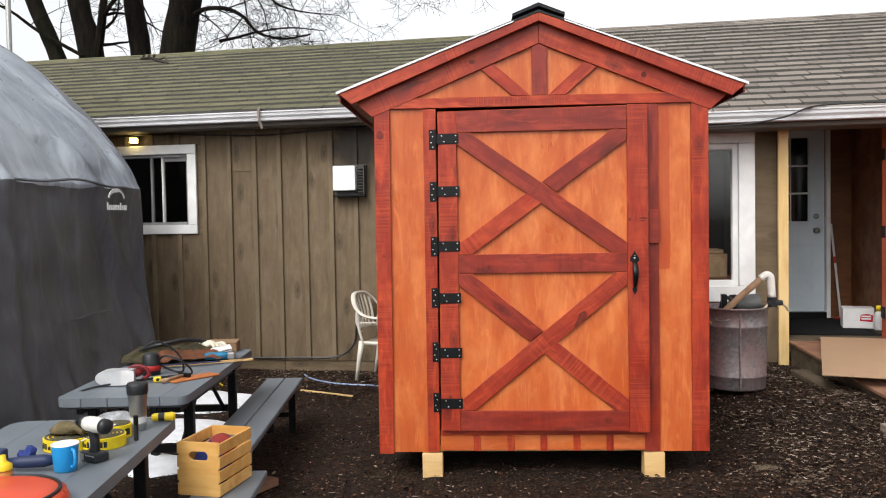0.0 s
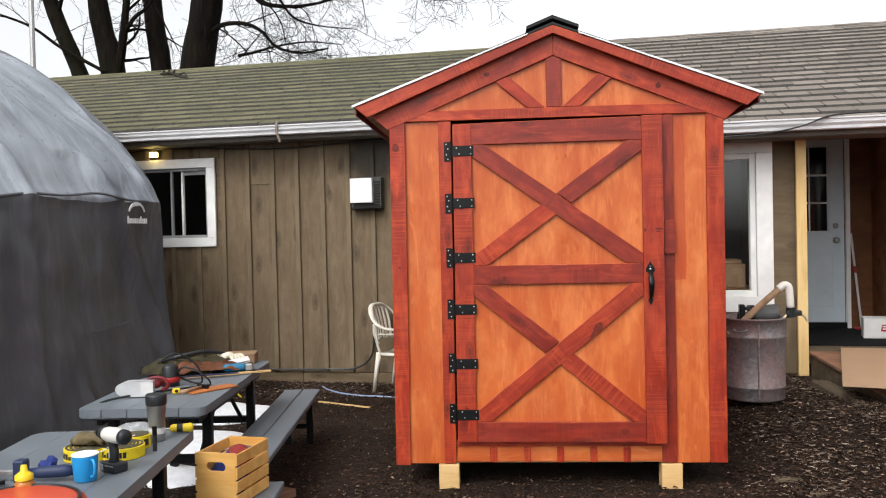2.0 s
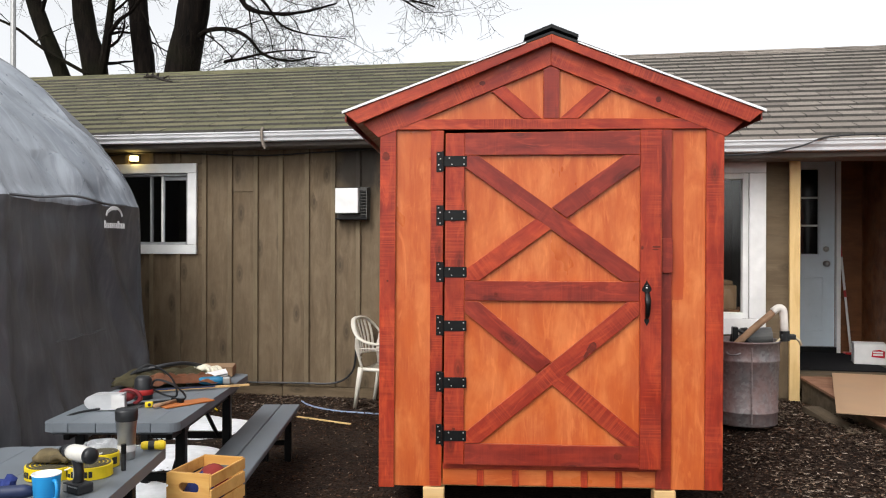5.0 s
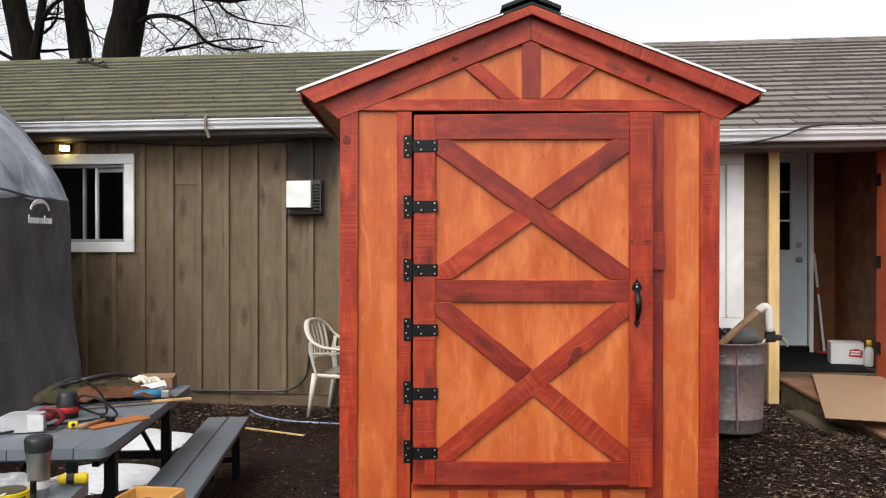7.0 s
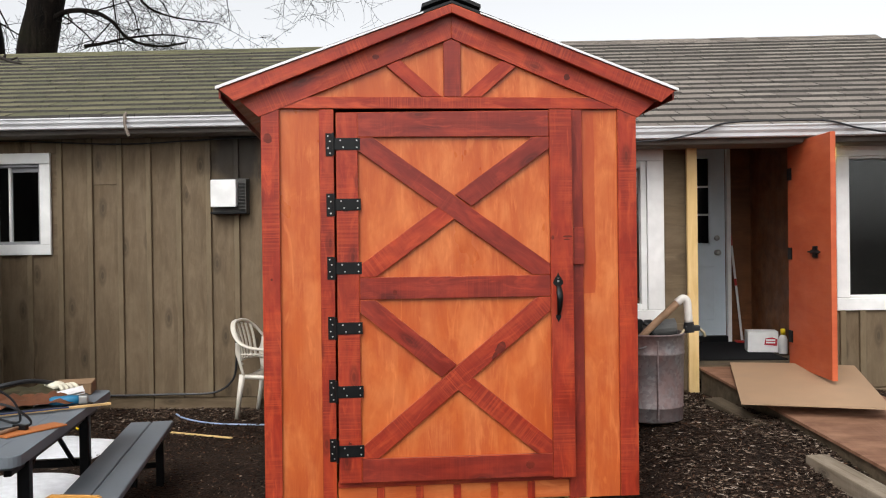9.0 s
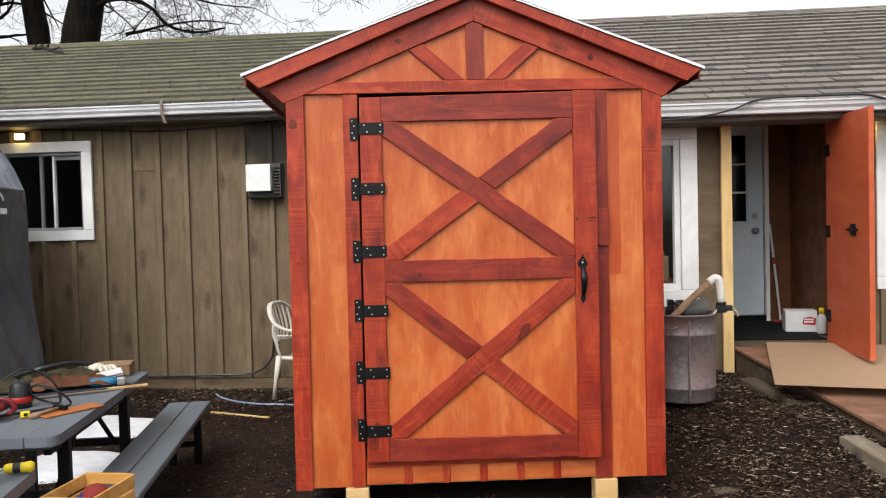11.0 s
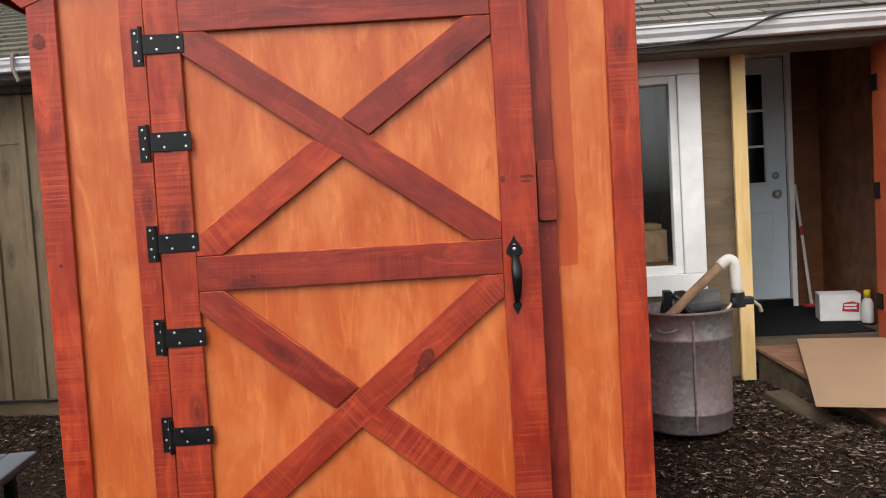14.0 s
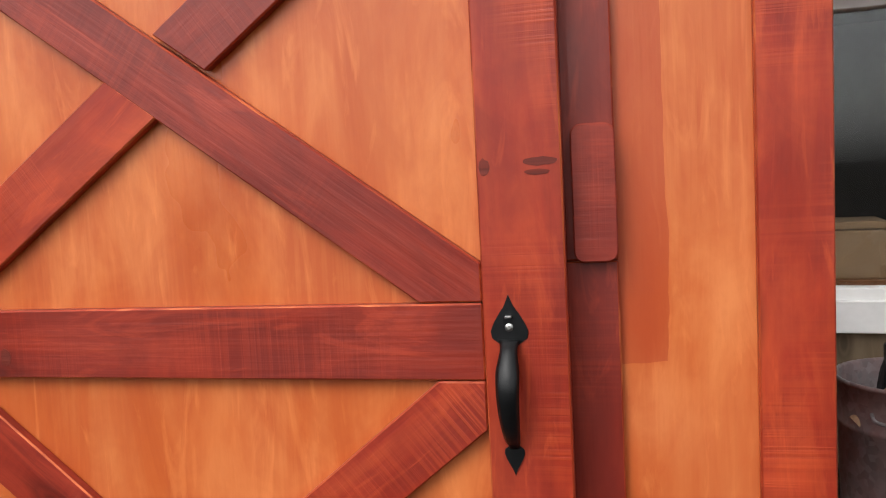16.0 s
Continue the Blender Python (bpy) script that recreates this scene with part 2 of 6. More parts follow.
def tarp_mat(name, lo, hi, spec, rough):
    m, n, l, b = mat(name, 0.42)
    v = coords(n, l)
    a = noise_tex(n, l, v, 1.2, 5, 0.6)
    f = noise_tex(n, l, coords(n, l, (3, 3, 1)), 3.0, 6, 0.6, 1.5)
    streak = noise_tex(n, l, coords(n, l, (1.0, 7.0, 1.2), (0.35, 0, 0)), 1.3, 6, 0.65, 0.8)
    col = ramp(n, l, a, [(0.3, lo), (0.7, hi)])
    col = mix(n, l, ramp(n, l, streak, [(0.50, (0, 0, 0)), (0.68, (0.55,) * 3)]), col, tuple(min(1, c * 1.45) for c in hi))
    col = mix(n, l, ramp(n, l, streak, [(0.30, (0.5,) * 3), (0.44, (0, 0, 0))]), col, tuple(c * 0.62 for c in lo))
    l.new(col, b.inputs["Base Color"])
    l.new(ramp(n, l, f, [(0.3, (rough[0],) * 3), (0.7, (rough[1],) * 3)]), b.inputs["Roughness"])
    b.inputs["Specular IOR Level"].default_value = spec
    cr = n.new("ShaderNodeTexNoise")
    cr.noise_type = "RIDGED_MULTIFRACTAL"
    cr.inputs["Scale"].default_value = 1.7
    l.new(coords(n, l, (1, 1.0, 2.2), (0.5, 0, 0)), cr.inputs["Vector"])
    bump(n, l, b, math_node(n, l, "ADD", a, math_node(n, l, "MULTIPLY", cr.outputs["Fac"], 0.35)), 0.35, 0.03)
    return m


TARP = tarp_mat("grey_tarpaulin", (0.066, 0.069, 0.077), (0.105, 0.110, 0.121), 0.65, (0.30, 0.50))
# Paler copy of TARP: sky light on the upper cover is in its colour.
TARP_ROOF = tarp_mat("skylit_grey_tarpaulin", (0.15, 0.17, 0.20), (0.34, 0.37, 0.41), 0.8, (0.24, 0.46))


def shingle_mat():
    """Asphalt granules; moss grows on the wing over the tables."""
    m, n, l, b = mat("mossy_asphalt_shingles", 0.9)
    v = coords(n, l, kind="Object")
    g = noise_tex(n, l, v, 160, 3)
    geo = n.new("ShaderNodeNewGeometry")
    isl = geo.outputs["Random Per Island"]
    oi = n.new("ShaderNodeObjectInfo")
    rnd = math_node(n, l, "FRACT", math_node(n, l, "ADD", isl, oi.outputs["Random"]))
    base = ramp(n, l, rnd, [(0.0, (0.165, 0.139, 0.116)), (0.5, (0.222, 0.189, 0.158)), (1.0, (0.285, 0.246, 0.208))])
    moss = ramp(n, l, rnd, [(0.0, (0.092, 0.090, 0.034)), (0.5, (0.118, 0.113, 0.046)), (1.0, (0.155, 0.142, 0.066))])
    sx = n.new("ShaderNodeSeparateXYZ")
    l.new(geo.outputs["Position"], sx.inputs[0])
    edge = noise_tex(n, l, v, 0.8, 5, 0.6)
    k = math_node(n, l, "ADD", math_node(n, l, "MULTIPLY", sx.outputs[0], -0.25), edge)
    col = mix(n, l, ramp(n, l, k, [(0.30, (0, 0, 0)), (0.75, (1, 1, 1))]), base, moss)
    col = mix(n, l, ramp(n, l, g, [(0.35, (0.55,) * 3), (0.65, (0.0,) * 3)]), col, (0.05, 0.048, 0.042))
    l.new(col, b.inputs["Base Color"])
    bump(n, l, b, g, 0.5, 0.002)
    return m


SHINGLE = shingle_mat()
# Bare asphalt butt edges, with the shade between rows added to their tone.
BUTT = plain("shaded_asphalt_shingle_edge", (0.065, 0.060, 0.054), 0.95, 0, 0.3, 40)


def ground_mat():
    m, n, l, b = mat("wet_mulch_soil", 0.88)
    v = coords(n, l)
    big = noise_tex(n, l, v, 0.9, 5, 0.6)
    mid = noise_tex(n, l, v, 9, 5, 0.65)
    vo = n.new("ShaderNodeTexVoronoi")
    vo.inputs["Scale"].default_value = 48
    l.new(v, vo.inputs["Vector"])
    col = ramp(n, l, mid, [(0.3, (0.005, 0.0028, 0.0018)), (0.55, (0.019, 0.0095, 0.0052)), (0.8, (0.045, 0.024, 0.014))])
    col = mix(n, l, ramp(n, l, vo.outputs["Color"], [(0.55, (0, 0, 0)), (0.9, (0.6, 0.6, 0.6))]), col, (0.055, 0.034, 0.021))
    col = mix(n, l, ramp(n, l, big, [(0.4, (0, 0, 0)), (0.65, (0.55, 0.55, 0.55))]), col, (0.014, 0.009, 0.0065))
    l.new(col, b.inputs["Base Color"])
    l.new(ramp(n, l, big, [(0.35, (0.7,) * 3), (0.6, (0.98,) * 3)]), b.inputs["Roughness"])
    b.inputs["Specular IOR Level"].default_value = 0.2
    bump(n, l, b, math_node(n, l, "ADD", mid, vo.outputs["Distance"]), 0.9, 0.015)
    return m


SOIL = ground_mat()


def litter_mat(name, stops):
    m, n, l, b = mat(name, 0.8)
    b.inputs["Specular IOR Level"].default_value = 0.15
    geo = n.new("ShaderNodeNewGeometry")
    col = ramp(n, l, geo.outputs["Random Per Island"], stops)
    l.new(col, b.inputs["Base Color"])
    return m


LITTER = litter_mat("mulch_chips", [(0.0, (0.004, 0.0022, 0.0014)), (0.4, (0.018, 0.0085, 0.0048)), (0.75, (0.052, 0.025, 0.014)), (0.93, (0.10, 0.055, 0.033)), (1.0, (0.24, 0.17, 0.12))])
DRY_LEAF = litter_mat("dry_leaves", [(0.0, (0.018, 0.011, 0.008)), (0.45, (0.042, 0.026, 0.018)), (0.75, (0.12, 0.085, 0.061)), (0.92, (0.22, 0.168, 0.125)), (1.0, (0.36, 0.30, 0.25))])


def bark_mat():
    m, n, l, b = mat("wet_dark_bark", 0.9)
    b.inputs["Specular IOR Level"].default_value = 0.08
    f = noise_tex(n, l, coords(n, l, (9, 9, 1.6)), 1.6, 6, 0.65, 0.6)
    moss = noise_tex(n, l, coords(n, l), 0.9, 3)
    col = ramp(n, l, f, [(0.35, (0.002, 0.0016, 0.0014)), (0.6, (0.011, 0.008, 0.006)), (0.8, (0.036, 0.028, 0.022))])
    col = mix(n, l, ramp(n, l, moss, [(0.5, (0, 0, 0)), (0.7, (0.4, 0.4, 0.4))]), col, (0.014, 0.016, 0.006))
    l.new(col, b.inputs["Base Color"])
    bump(n, l, b, f, 1.0, 0.03)
    return m


BARK = bark_mat()


def glass_mat():
    m, n, l, b = mat("window_glass", 0.02)
    b.inputs["Base Color"].default_value = (0.9, 0.93, 0.92, 1)
    b.inputs["Transmission Weight"].default_value = 1.0
    b.inputs["IOR"].default_value = 1.45
    return m


GLASS = glass_mat()
DARK_GLASS = plain("dark_door_glass", (0.006, 0.007, 0.008), 0.08, 0, 0.1, 3, 0)


def right_panel_mat():
    """Orange ply whose edge beside the door trim took a coat of the red stain."""
    m = TAN.copy()
    m.name = "orange_ply_with_red_overstain"
    n, l = m.node_tree.nodes, m.node_tree.links
    b = n["Principled BSDF"]
    old = b.inputs["Base Color"].links[0].from_socket
    tc = n.new("ShaderNodeTexCoord")
    sx = n.new("ShaderNodeSeparateXYZ")
    l.new(tc.outputs["Object"], sx.inputs[0])
    wob = math_node(n, l, "MULTIPLY", noise_tex(n, l, tc.outputs["Object"], 7, 3), 0.022)
    ax = math_node(n, l, "GREATER_THAN", math_node(n, l, "ADD", sx.outputs[2], wob), 0.036)
    az = math_node(n, l, "GREATER_THAN", math_node(n, l, "ADD", sx.outputs[0], wob), 0.052)
    k = math_node(n, l, "MULTIPLY", math_node(n, l, "MULTIPLY", ax, az), 0.62)
    l.new(mix(n, l, k, old, (0.36, 0.045, 0.012)), b.inputs["Base Color"])
    return m

# ---- mesh helpers ----
def finish(bm, name, material, smooth=False):
    me = bpy.data.meshes.new(name)
    bmesh.ops.recalc_face_normals(bm, faces=bm.faces[:])
    bm.to_mesh(me)
    bm.free()
    me.materials.append(material)
    if smooth:
        me.polygons.foreach_set("use_smooth", [True] * len(me.polygons))
    return me


def part(name, bm, material, parent, label="", m=None, smooth=False):
    """One mesh object under a thing, a part or a piece of the setting."""
    ob = new(name, bm if isinstance(bm, bpy.types.Mesh) else finish(bm, name, material, smooth))
    ob.parent = parent
    if m is not None:
        ob.matrix_basis = m
    return tagged(ob, label)


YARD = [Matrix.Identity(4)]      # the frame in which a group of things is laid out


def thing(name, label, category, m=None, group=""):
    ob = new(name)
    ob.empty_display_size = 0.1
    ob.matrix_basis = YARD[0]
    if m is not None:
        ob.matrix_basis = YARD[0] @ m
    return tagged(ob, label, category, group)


def setting(name, bm, material, label, category, smooth=False):
    ob = new(name, finish(bm, name, material, smooth))
    return tagged(ob, label, category, "", "structure")


def add_box(bm, x0, x1, y0, y1, z0, z1):
    v = [bm.verts.new((x, y, z)) for x in (x0, x1) for y in (y0, y1) for z in (z0, z1)]
    for f in ((0, 1, 3, 2), (4, 6, 7, 5), (0, 4, 5, 1), (2, 3, 7, 6), (0, 2, 6, 4), (1, 5, 7, 3)):
        bm.faces.new([v[i] for i in f])
    return bm


def box(x0, x1, y0, y1, z0, z1, bev=0.0, seg=1):
    bm = add_box(bmesh.new(), x0, x1, y0, y1, z0, z1)
    if bev:
        bmesh.ops.bevel(bm, geom=bm.edges[:], offset=bev, segments=seg, affect="EDGES", profile=0.6)
    return bm


def prism(poly, y0, y1, bev=0.0):
    """A polygon in x and z, pushed from y0 to y1."""
    bm = bmesh.new()
    a = [bm.verts.new((x, y0, z)) for x, z in poly]
    b = [bm.verts.new((x, y1, z)) for x, z in poly]
    bm.faces.new(a)
    bm.faces.new(b[::-1])
    for i in range(len(a)):
        j = (i + 1) % len(a)
        bm.faces.new((a[i], a[j], b[j], b[i]))
    if bev:
        bmesh.ops.bevel(bm, geom=bm.edges[:], offset=bev, segments=1, affect="EDGES")
    return bm


def add_tube(bm, pts, radii, sides=8, cap=True):
    pts = [Vector(p) for p in pts]
    if not isinstance(radii, (list, tuple)):
        radii = [radii] * len(pts)
    rings = []
    up = Vector((0, 0, 1))
    for i, p in enumerate(pts):
        d = (pts[min(i + 1, len(pts) - 1)] - pts[max(i - 1, 0)]).normalized()
        if i == 0:
            side = d.cross(up if abs(d.z) < 0.9 else Vector((1, 0, 0))).normalized()
        side = (side - d * side.dot(d)).normalized()
        up2 = d.cross(side)
        rings.append([bm.verts.new(p + (side * math.cos(a) + up2 * math.sin(a)) * radii[i]) for a in [2 * math.pi * k / sides for k in range(sides)]])
    for r, s in zip(rings, rings[1:]):
        for k in range(sides):
            bm.faces.new((r[k], r[(k + 1) % sides], s[(k + 1) % sides], s[k]))
    if cap:
        bm.faces.new(rings[0][::-1])
        bm.faces.new(rings[-1])
    return bm


def tube(pts, radii, sides=8):
    return add_tube(bmesh.new(), pts, radii, sides)


def lathe(profile, sides=28, close=True):
    """Spin (radius, height) pairs about z."""
    bm = bmesh.new()
    rings = [[bm.verts.new((r * math.cos(2 * math.pi * k / sides), r * math.sin(2 * math.pi * k / sides), z)) for k in range(sides)] for r, z in profile]
    for r, s in zip(rings, rings[1:]):
        for k in range(sides):
            bm.faces.new((r[k], r[(k + 1) % sides], s[(k + 1) % sides], s[k]))
    if close:
        bm.faces.new(rings[0][::-1])
        bm.faces.new(rings[-1])
    return bm


def smooth_curve(pts, n=6):
    """A Catmull-Rom line through points."""
    p = [Vector(q) for q in pts]
    p = [p[0] * 2 - p[1]] + p + [p[-1] * 2 - p[-2]]
    out = []
    for i in range(1, len(p) - 2):
        for k in range(n):
            t = k / n
            out.append(0.5 * ((2 * p[i]) + (p[i + 1] - p[i - 1]) * t + (2 * p[i - 1] - 5 * p[i] + 4 * p[i + 1] - p[i + 2]) * t * t + (3 * p[i] - p[i - 1] - 3 * p[i + 1] + p[i + 2]) * t ** 3))
    return out + [p[-2]]


def clip(poly, nx, nz, c):
    """The part of a polygon where nx * x + nz * z <= c."""
    out = []
    for (ax, az), (bx, bz) in zip(poly, poly[1:] + poly[:1]):
        da, db = nx * ax + nz * az - c, nx * bx + nz * bz - c
        if da <= 0:
            out.append((ax, az))
        if da * db < 0:
            s = da / (da - db)
            out.append((ax + (bx - ax) * s, az + (bz - az) * s))
    return out


def plank(name, poly, y0, y1, angle, material, parent, label="", bev=0.0025):
    """A board with the given outline in x and z; its grain runs at the angle."""
    cx, cz = sum(p[0] for p in poly) / len(poly), sum(p[1] for p in poly) / len(poly)
    c, s = math.cos(radians(angle)), math.sin(radians(angle))
    loc = [((x - cx) * c + (z - cz) * s, -(x - cx) * s + (z - cz) * c) for x, z in poly]
    ob = part(name, prism(loc, y0, y1, bev), material, parent, label, pose(cx, 0, cz, 0, -angle, 0))
    if bev and material in (RED, RED_DARK):
        ob.data.materials.append(WORN)
        for f in ob.data.polygons:
            if -0.95 < f.normal.y < -0.2:
                f.material_index = 1
    return ob


def rect(x0, x1, z0, z1):
    return [(x0, z0), (x1, z0), (x1, z1), (x0, z1)]


# ---- ground ----
def step(a, b, x):
    t = min(1, max(0, (x - a) / (b - a)))
    return t * t * (3 - 2 * t)


def ground_z(x, y):
    rise = 0.23 * step(0.3, 1.7, x) * step(5.2, 6.8, y)
    rough = 0.0
    if -9 < x < 9 and -3 < y < 12:
        rough = 0.012 * noise.noise((x * 2.3, y * 2.3, 0.3)) + 0.008 * noise.noise((x * 8, y * 8, 4.0))
    dip = 0.05 * step(0.9, 1.7, -x) * (1 - step(7.3, 8.1, y))
    return -0.05 + rise + rough - dip


def spread(lo, hi, fine, far):
    a = list(np.arange(lo, hi + 1e-6, fine))
    k, left, right = fine, [], []
    x = hi
    while x < far:
        k *= 1.45
        x += k
        right.append(x)
    k, x = fine, lo
    while x > -far:
        k *= 1.45
        x -= k
        left.append(x)
    return left[::-1] + a + right


gx, gy = spread(-5.0, 5.0, 0.09, 420), spread(1.5, 9.0, 0.09, 420)
me = bpy.data.meshes.new("ground")
gv = [(x, y, ground_z(x, y)) for y in gy for x in gx]
nx_ = len(gx)
gf = [(j * nx_ + i, j * nx_ + i + 1, (j + 1) * nx_ + i + 1, (j + 1) * nx_ + i) for j in range(len(gy) - 1) for i in range(nx_ - 1)]
me.from_pydata(gv, [], gf)
me.materials.append(SOIL)
me.polygons.foreach_set("use_smooth", [True] * len(me.polygons))
tagged(new("ground", me), "dark wet soil covered in brown mulch and leaves", "ground", "", "structure")


# ---- house ----
LY, RY = 8.45, 7.85          # faces of the wing behind the tables and of the porch wing
STEP_X = 0.2                 # where the one wing ends and the other begins
RIDGE_Y, RIDGE_Z, SLOPE = 11.0, 3.95, 0.438


def wall_with_hole(x0, x1, z0, z1, hole, y, thick):
    """Four boxes round an opening, joined."""
    bm = bmesh.new()
    hx0, hx1, hz0, hz1 = hole
    add_box(bm, x0, hx0, y, y + thick, z0, z1)
    add_box(bm, hx1, x1, y, y + thick, z0, z1)
    add_box(bm, hx0, hx1, y, y + thick, z0, hz0)
    add_box(bm, hx0, hx1, y, y + thick, hz1, z1)
    return bm


WIN_L = (-4.80, -3.95, 1.53, 2.30)
wall_left = setting("wall_left", wall_with_hole(-12.0, STEP_X, -0.15, 2.72, WIN_L, LY, 0.16), OLIVE, "olive-brown painted board and batten house wall", "wall")
WIN_R = (0.55, 1.66, 0.89, 2.17)
WIN_P = (3.355, 4.60, 0.975, 2.18)
wr = wall_with_hole(STEP_X, 2.03, -0.1, 2.44, WIN_R, RY, 0.16)
wall_porch = setting("wall_porch", wr, OLIVE, "olive-brown painted house wall beside the porch opening", "wall")
wall_right = setting("wall_right", wall_with_hole(2.93, 9.0, -0.1, 2.44, WIN_P, RY, 0.16), OLIVE, "olive-brown painted house wall beyond the porch", "wall")
setting("wall_step", box(STEP_X - 0.1, STEP_X, RY + 0.16, LY - 0.003, -0.1, 2.6), OLIVE, "olive-brown return between two house walls", "wall")
setting("porch_header", box(2.03, 2.93, RY + 0.01, RY + 0.15, 2.285, 2.44), PANELLING, "dark brown header over the porch opening", "header")

# boards and battens: each an own piece; grain runs upright
def upright(name, x0, x1, y0, y1, z0, z1, material, parent, label="", bev=0.003):
    h = (z1 - z0) / 2
    bm = box(-h, h, y0, y1, -(x1 - x0) / 2, (x1 - x0) / 2, bev)
    return part(name, bm, material, parent, label, pose((x0 + x1) / 2, 0, (z0 + z1) / 2, 0, -90, 0))


def siding(parent, xs, y, z0, z1, hole=None, batten=0.048, seam=()):
    for a, b in zip(xs, xs[1:]):
        spans = [(z0, z1)]
        if hole and b > hole[0] - 0.1 and a < hole[1] + 0.1:
            spans = [(z0, hole[2] - 0.1), (hole[3] + 0.1, z1)]
        for s0, s1 in spans:
            if any(a < s < b for s in seam) and len(spans) == 1:
                upright("siding_board", a + 0.004, b - 0.004, y - 0.012, y, s0, 2.088, OLIVE, parent)
                upright("siding_board", a + 0.004, b - 0.004, y - 0.010, y, 2.092, s1, OLIVE, parent)
            else:
                upright("siding_board", a + 0.004, b - 0.004, y - 0.012 - 0.003 * random.random(), y, s0, s1, OLIVE, parent)
    for x in xs:
        spans = [(z0, z1)]
        if hole and hole[0] - 0.1 < x < hole[1] + 0.1:
            spans = [(z0, hole[2] - 0.1), (hole[3] + 0.1, z1)]
        for s0, s1 in spans:
            upright("batten", x - batten / 2, x + batten / 2, y - 0.042, y - 0.012, s0, s1, BATTEN, parent)


siding(wall_left, [-4.66 - 0.29 * k for k in range(15)][::-1] + [-4.37, -4.06, -3.76, -3.468, -3.18, -2.903, -2.615, -2.33, -2.062, -1.785, -1.498, -1.211, -0.924, -0.637, -0.35, -0.06], LY, 0.06, 2.60, WIN_L, seam=(-3.35,))
for k in range(9):
    part("skirt_board", box(-9 + k * 1.02, -7.985 + k * 1.02, LY - 0.03, LY, -0.14, 0.052, 0.004), OLIVE, wall_left)
siding(wall_porch, [0.25, 0.537, 1.80, 2.02], RY, 0.2, 2.42, (0.45, 1.78, 0.87, 2.19))
siding(wall_right, [2.95, 3.30, 3.464, 3.75, 4.04, 4.33, 4.62, 4.9, 5.2, 5.5], RY, 0.215, 2.42, WIN_P)
part("skirt_board", box(2.95, 6.0, RY - 0.028, RY, -0.1, 0.205, 0.004), OLIVE, wall_right)


def window(name, hole, y, trim, label, rails=(), sash=0.035, deep=0.09, frame_mat=None):
    """Trim, frame, rails and pane in an opening of a wall that faces -y."""
    x0, x1, z0, z1 = hole
    w = tagged(new(name), label, "window", "", "structure")
    t = trim
    for nm, b in (("trim", (x0 - t, x1 + t, y - 0.045, y - 0.013, z1, z1 + t)), ("trim", (x0 - t, x1 + t, y - 0.045, y - 0.013, z0 - t, z0)),
                  ("trim", (x0 - t, x0, y - 0.045, y - 0.013, z0 + 0.002, z1 - 0.002)), ("trim", (x1, x1 + t, y - 0.045, y - 0.013, z0 + 0.002, z1 - 0.002))):
        part(nm, box(*b, 0.004), WHITE, w)
    fm = frame_mat or WHITE
    part("window_frame", box(x0, x0 + sash, y - 0.01, y + deep, z0, z1, 0.003), fm, w)
    part("window_frame", box(x1 - sash, x1, y - 0.01, y + deep, z0, z1, 0.003), fm, w)
    part("window_frame", box(x0 + sash, x1 - sash, y - 0.01, y + deep, z1 - sash, z1, 0.003), fm, w)
    part("window_sill", box(x0 + sash, x1 - sash, y - 0.02, y + deep, z0, z0 + sash, 0.003), fm, w)
    for a in rails:
        part("mullion", box(a - 0.012, a + 0.012, y + 0.02, y + 0.06, z0 + sash, z1 - sash, 0.002), WHITE, w)
    p = part("pane", box(x0 + sash, x1 - sash, y + 0.045, y + 0.05, z0 + sash, z1 - sash), GLASS, w)
    p.visible_shadow = False
    # made-up near-black room behind; its dimness is put into the colour
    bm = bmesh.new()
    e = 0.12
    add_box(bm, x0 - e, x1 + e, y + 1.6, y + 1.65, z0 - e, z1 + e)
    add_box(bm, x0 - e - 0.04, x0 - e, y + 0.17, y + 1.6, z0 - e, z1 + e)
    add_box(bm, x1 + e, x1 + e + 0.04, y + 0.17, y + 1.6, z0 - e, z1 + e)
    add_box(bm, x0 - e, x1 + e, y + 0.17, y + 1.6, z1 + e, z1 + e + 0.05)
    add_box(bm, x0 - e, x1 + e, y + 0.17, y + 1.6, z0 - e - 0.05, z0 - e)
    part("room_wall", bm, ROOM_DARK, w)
    return w


ALU = plain("grey_aluminium_sash", (0.36, 0.37, 0.38), 0.4, 0.3)
w1 = window("window_1", WIN_L, LY, 0.10, "white-trimmed sliding window with dark panes", (-4.275,), 0.03, frame_mat=ALU)
part("sash", box(-4.42, -4.395, LY + 0.02, LY + 0.06, 1.56, 2.27, 0.003), ALU, w1)
part("blind", box(-4.26, -3.985, LY + 0.03, LY + 0.04, 2.225, 2.27, 0.002), ALU, w1)
w2 = window("window_2", WIN_R, RY, 0.14, "large white-framed window with a reflecting pane", (), 0.05)
w3 = window("window_3", WIN_P, RY, 0.105, "white-trimmed window beyond the orange door", (), 0.02)

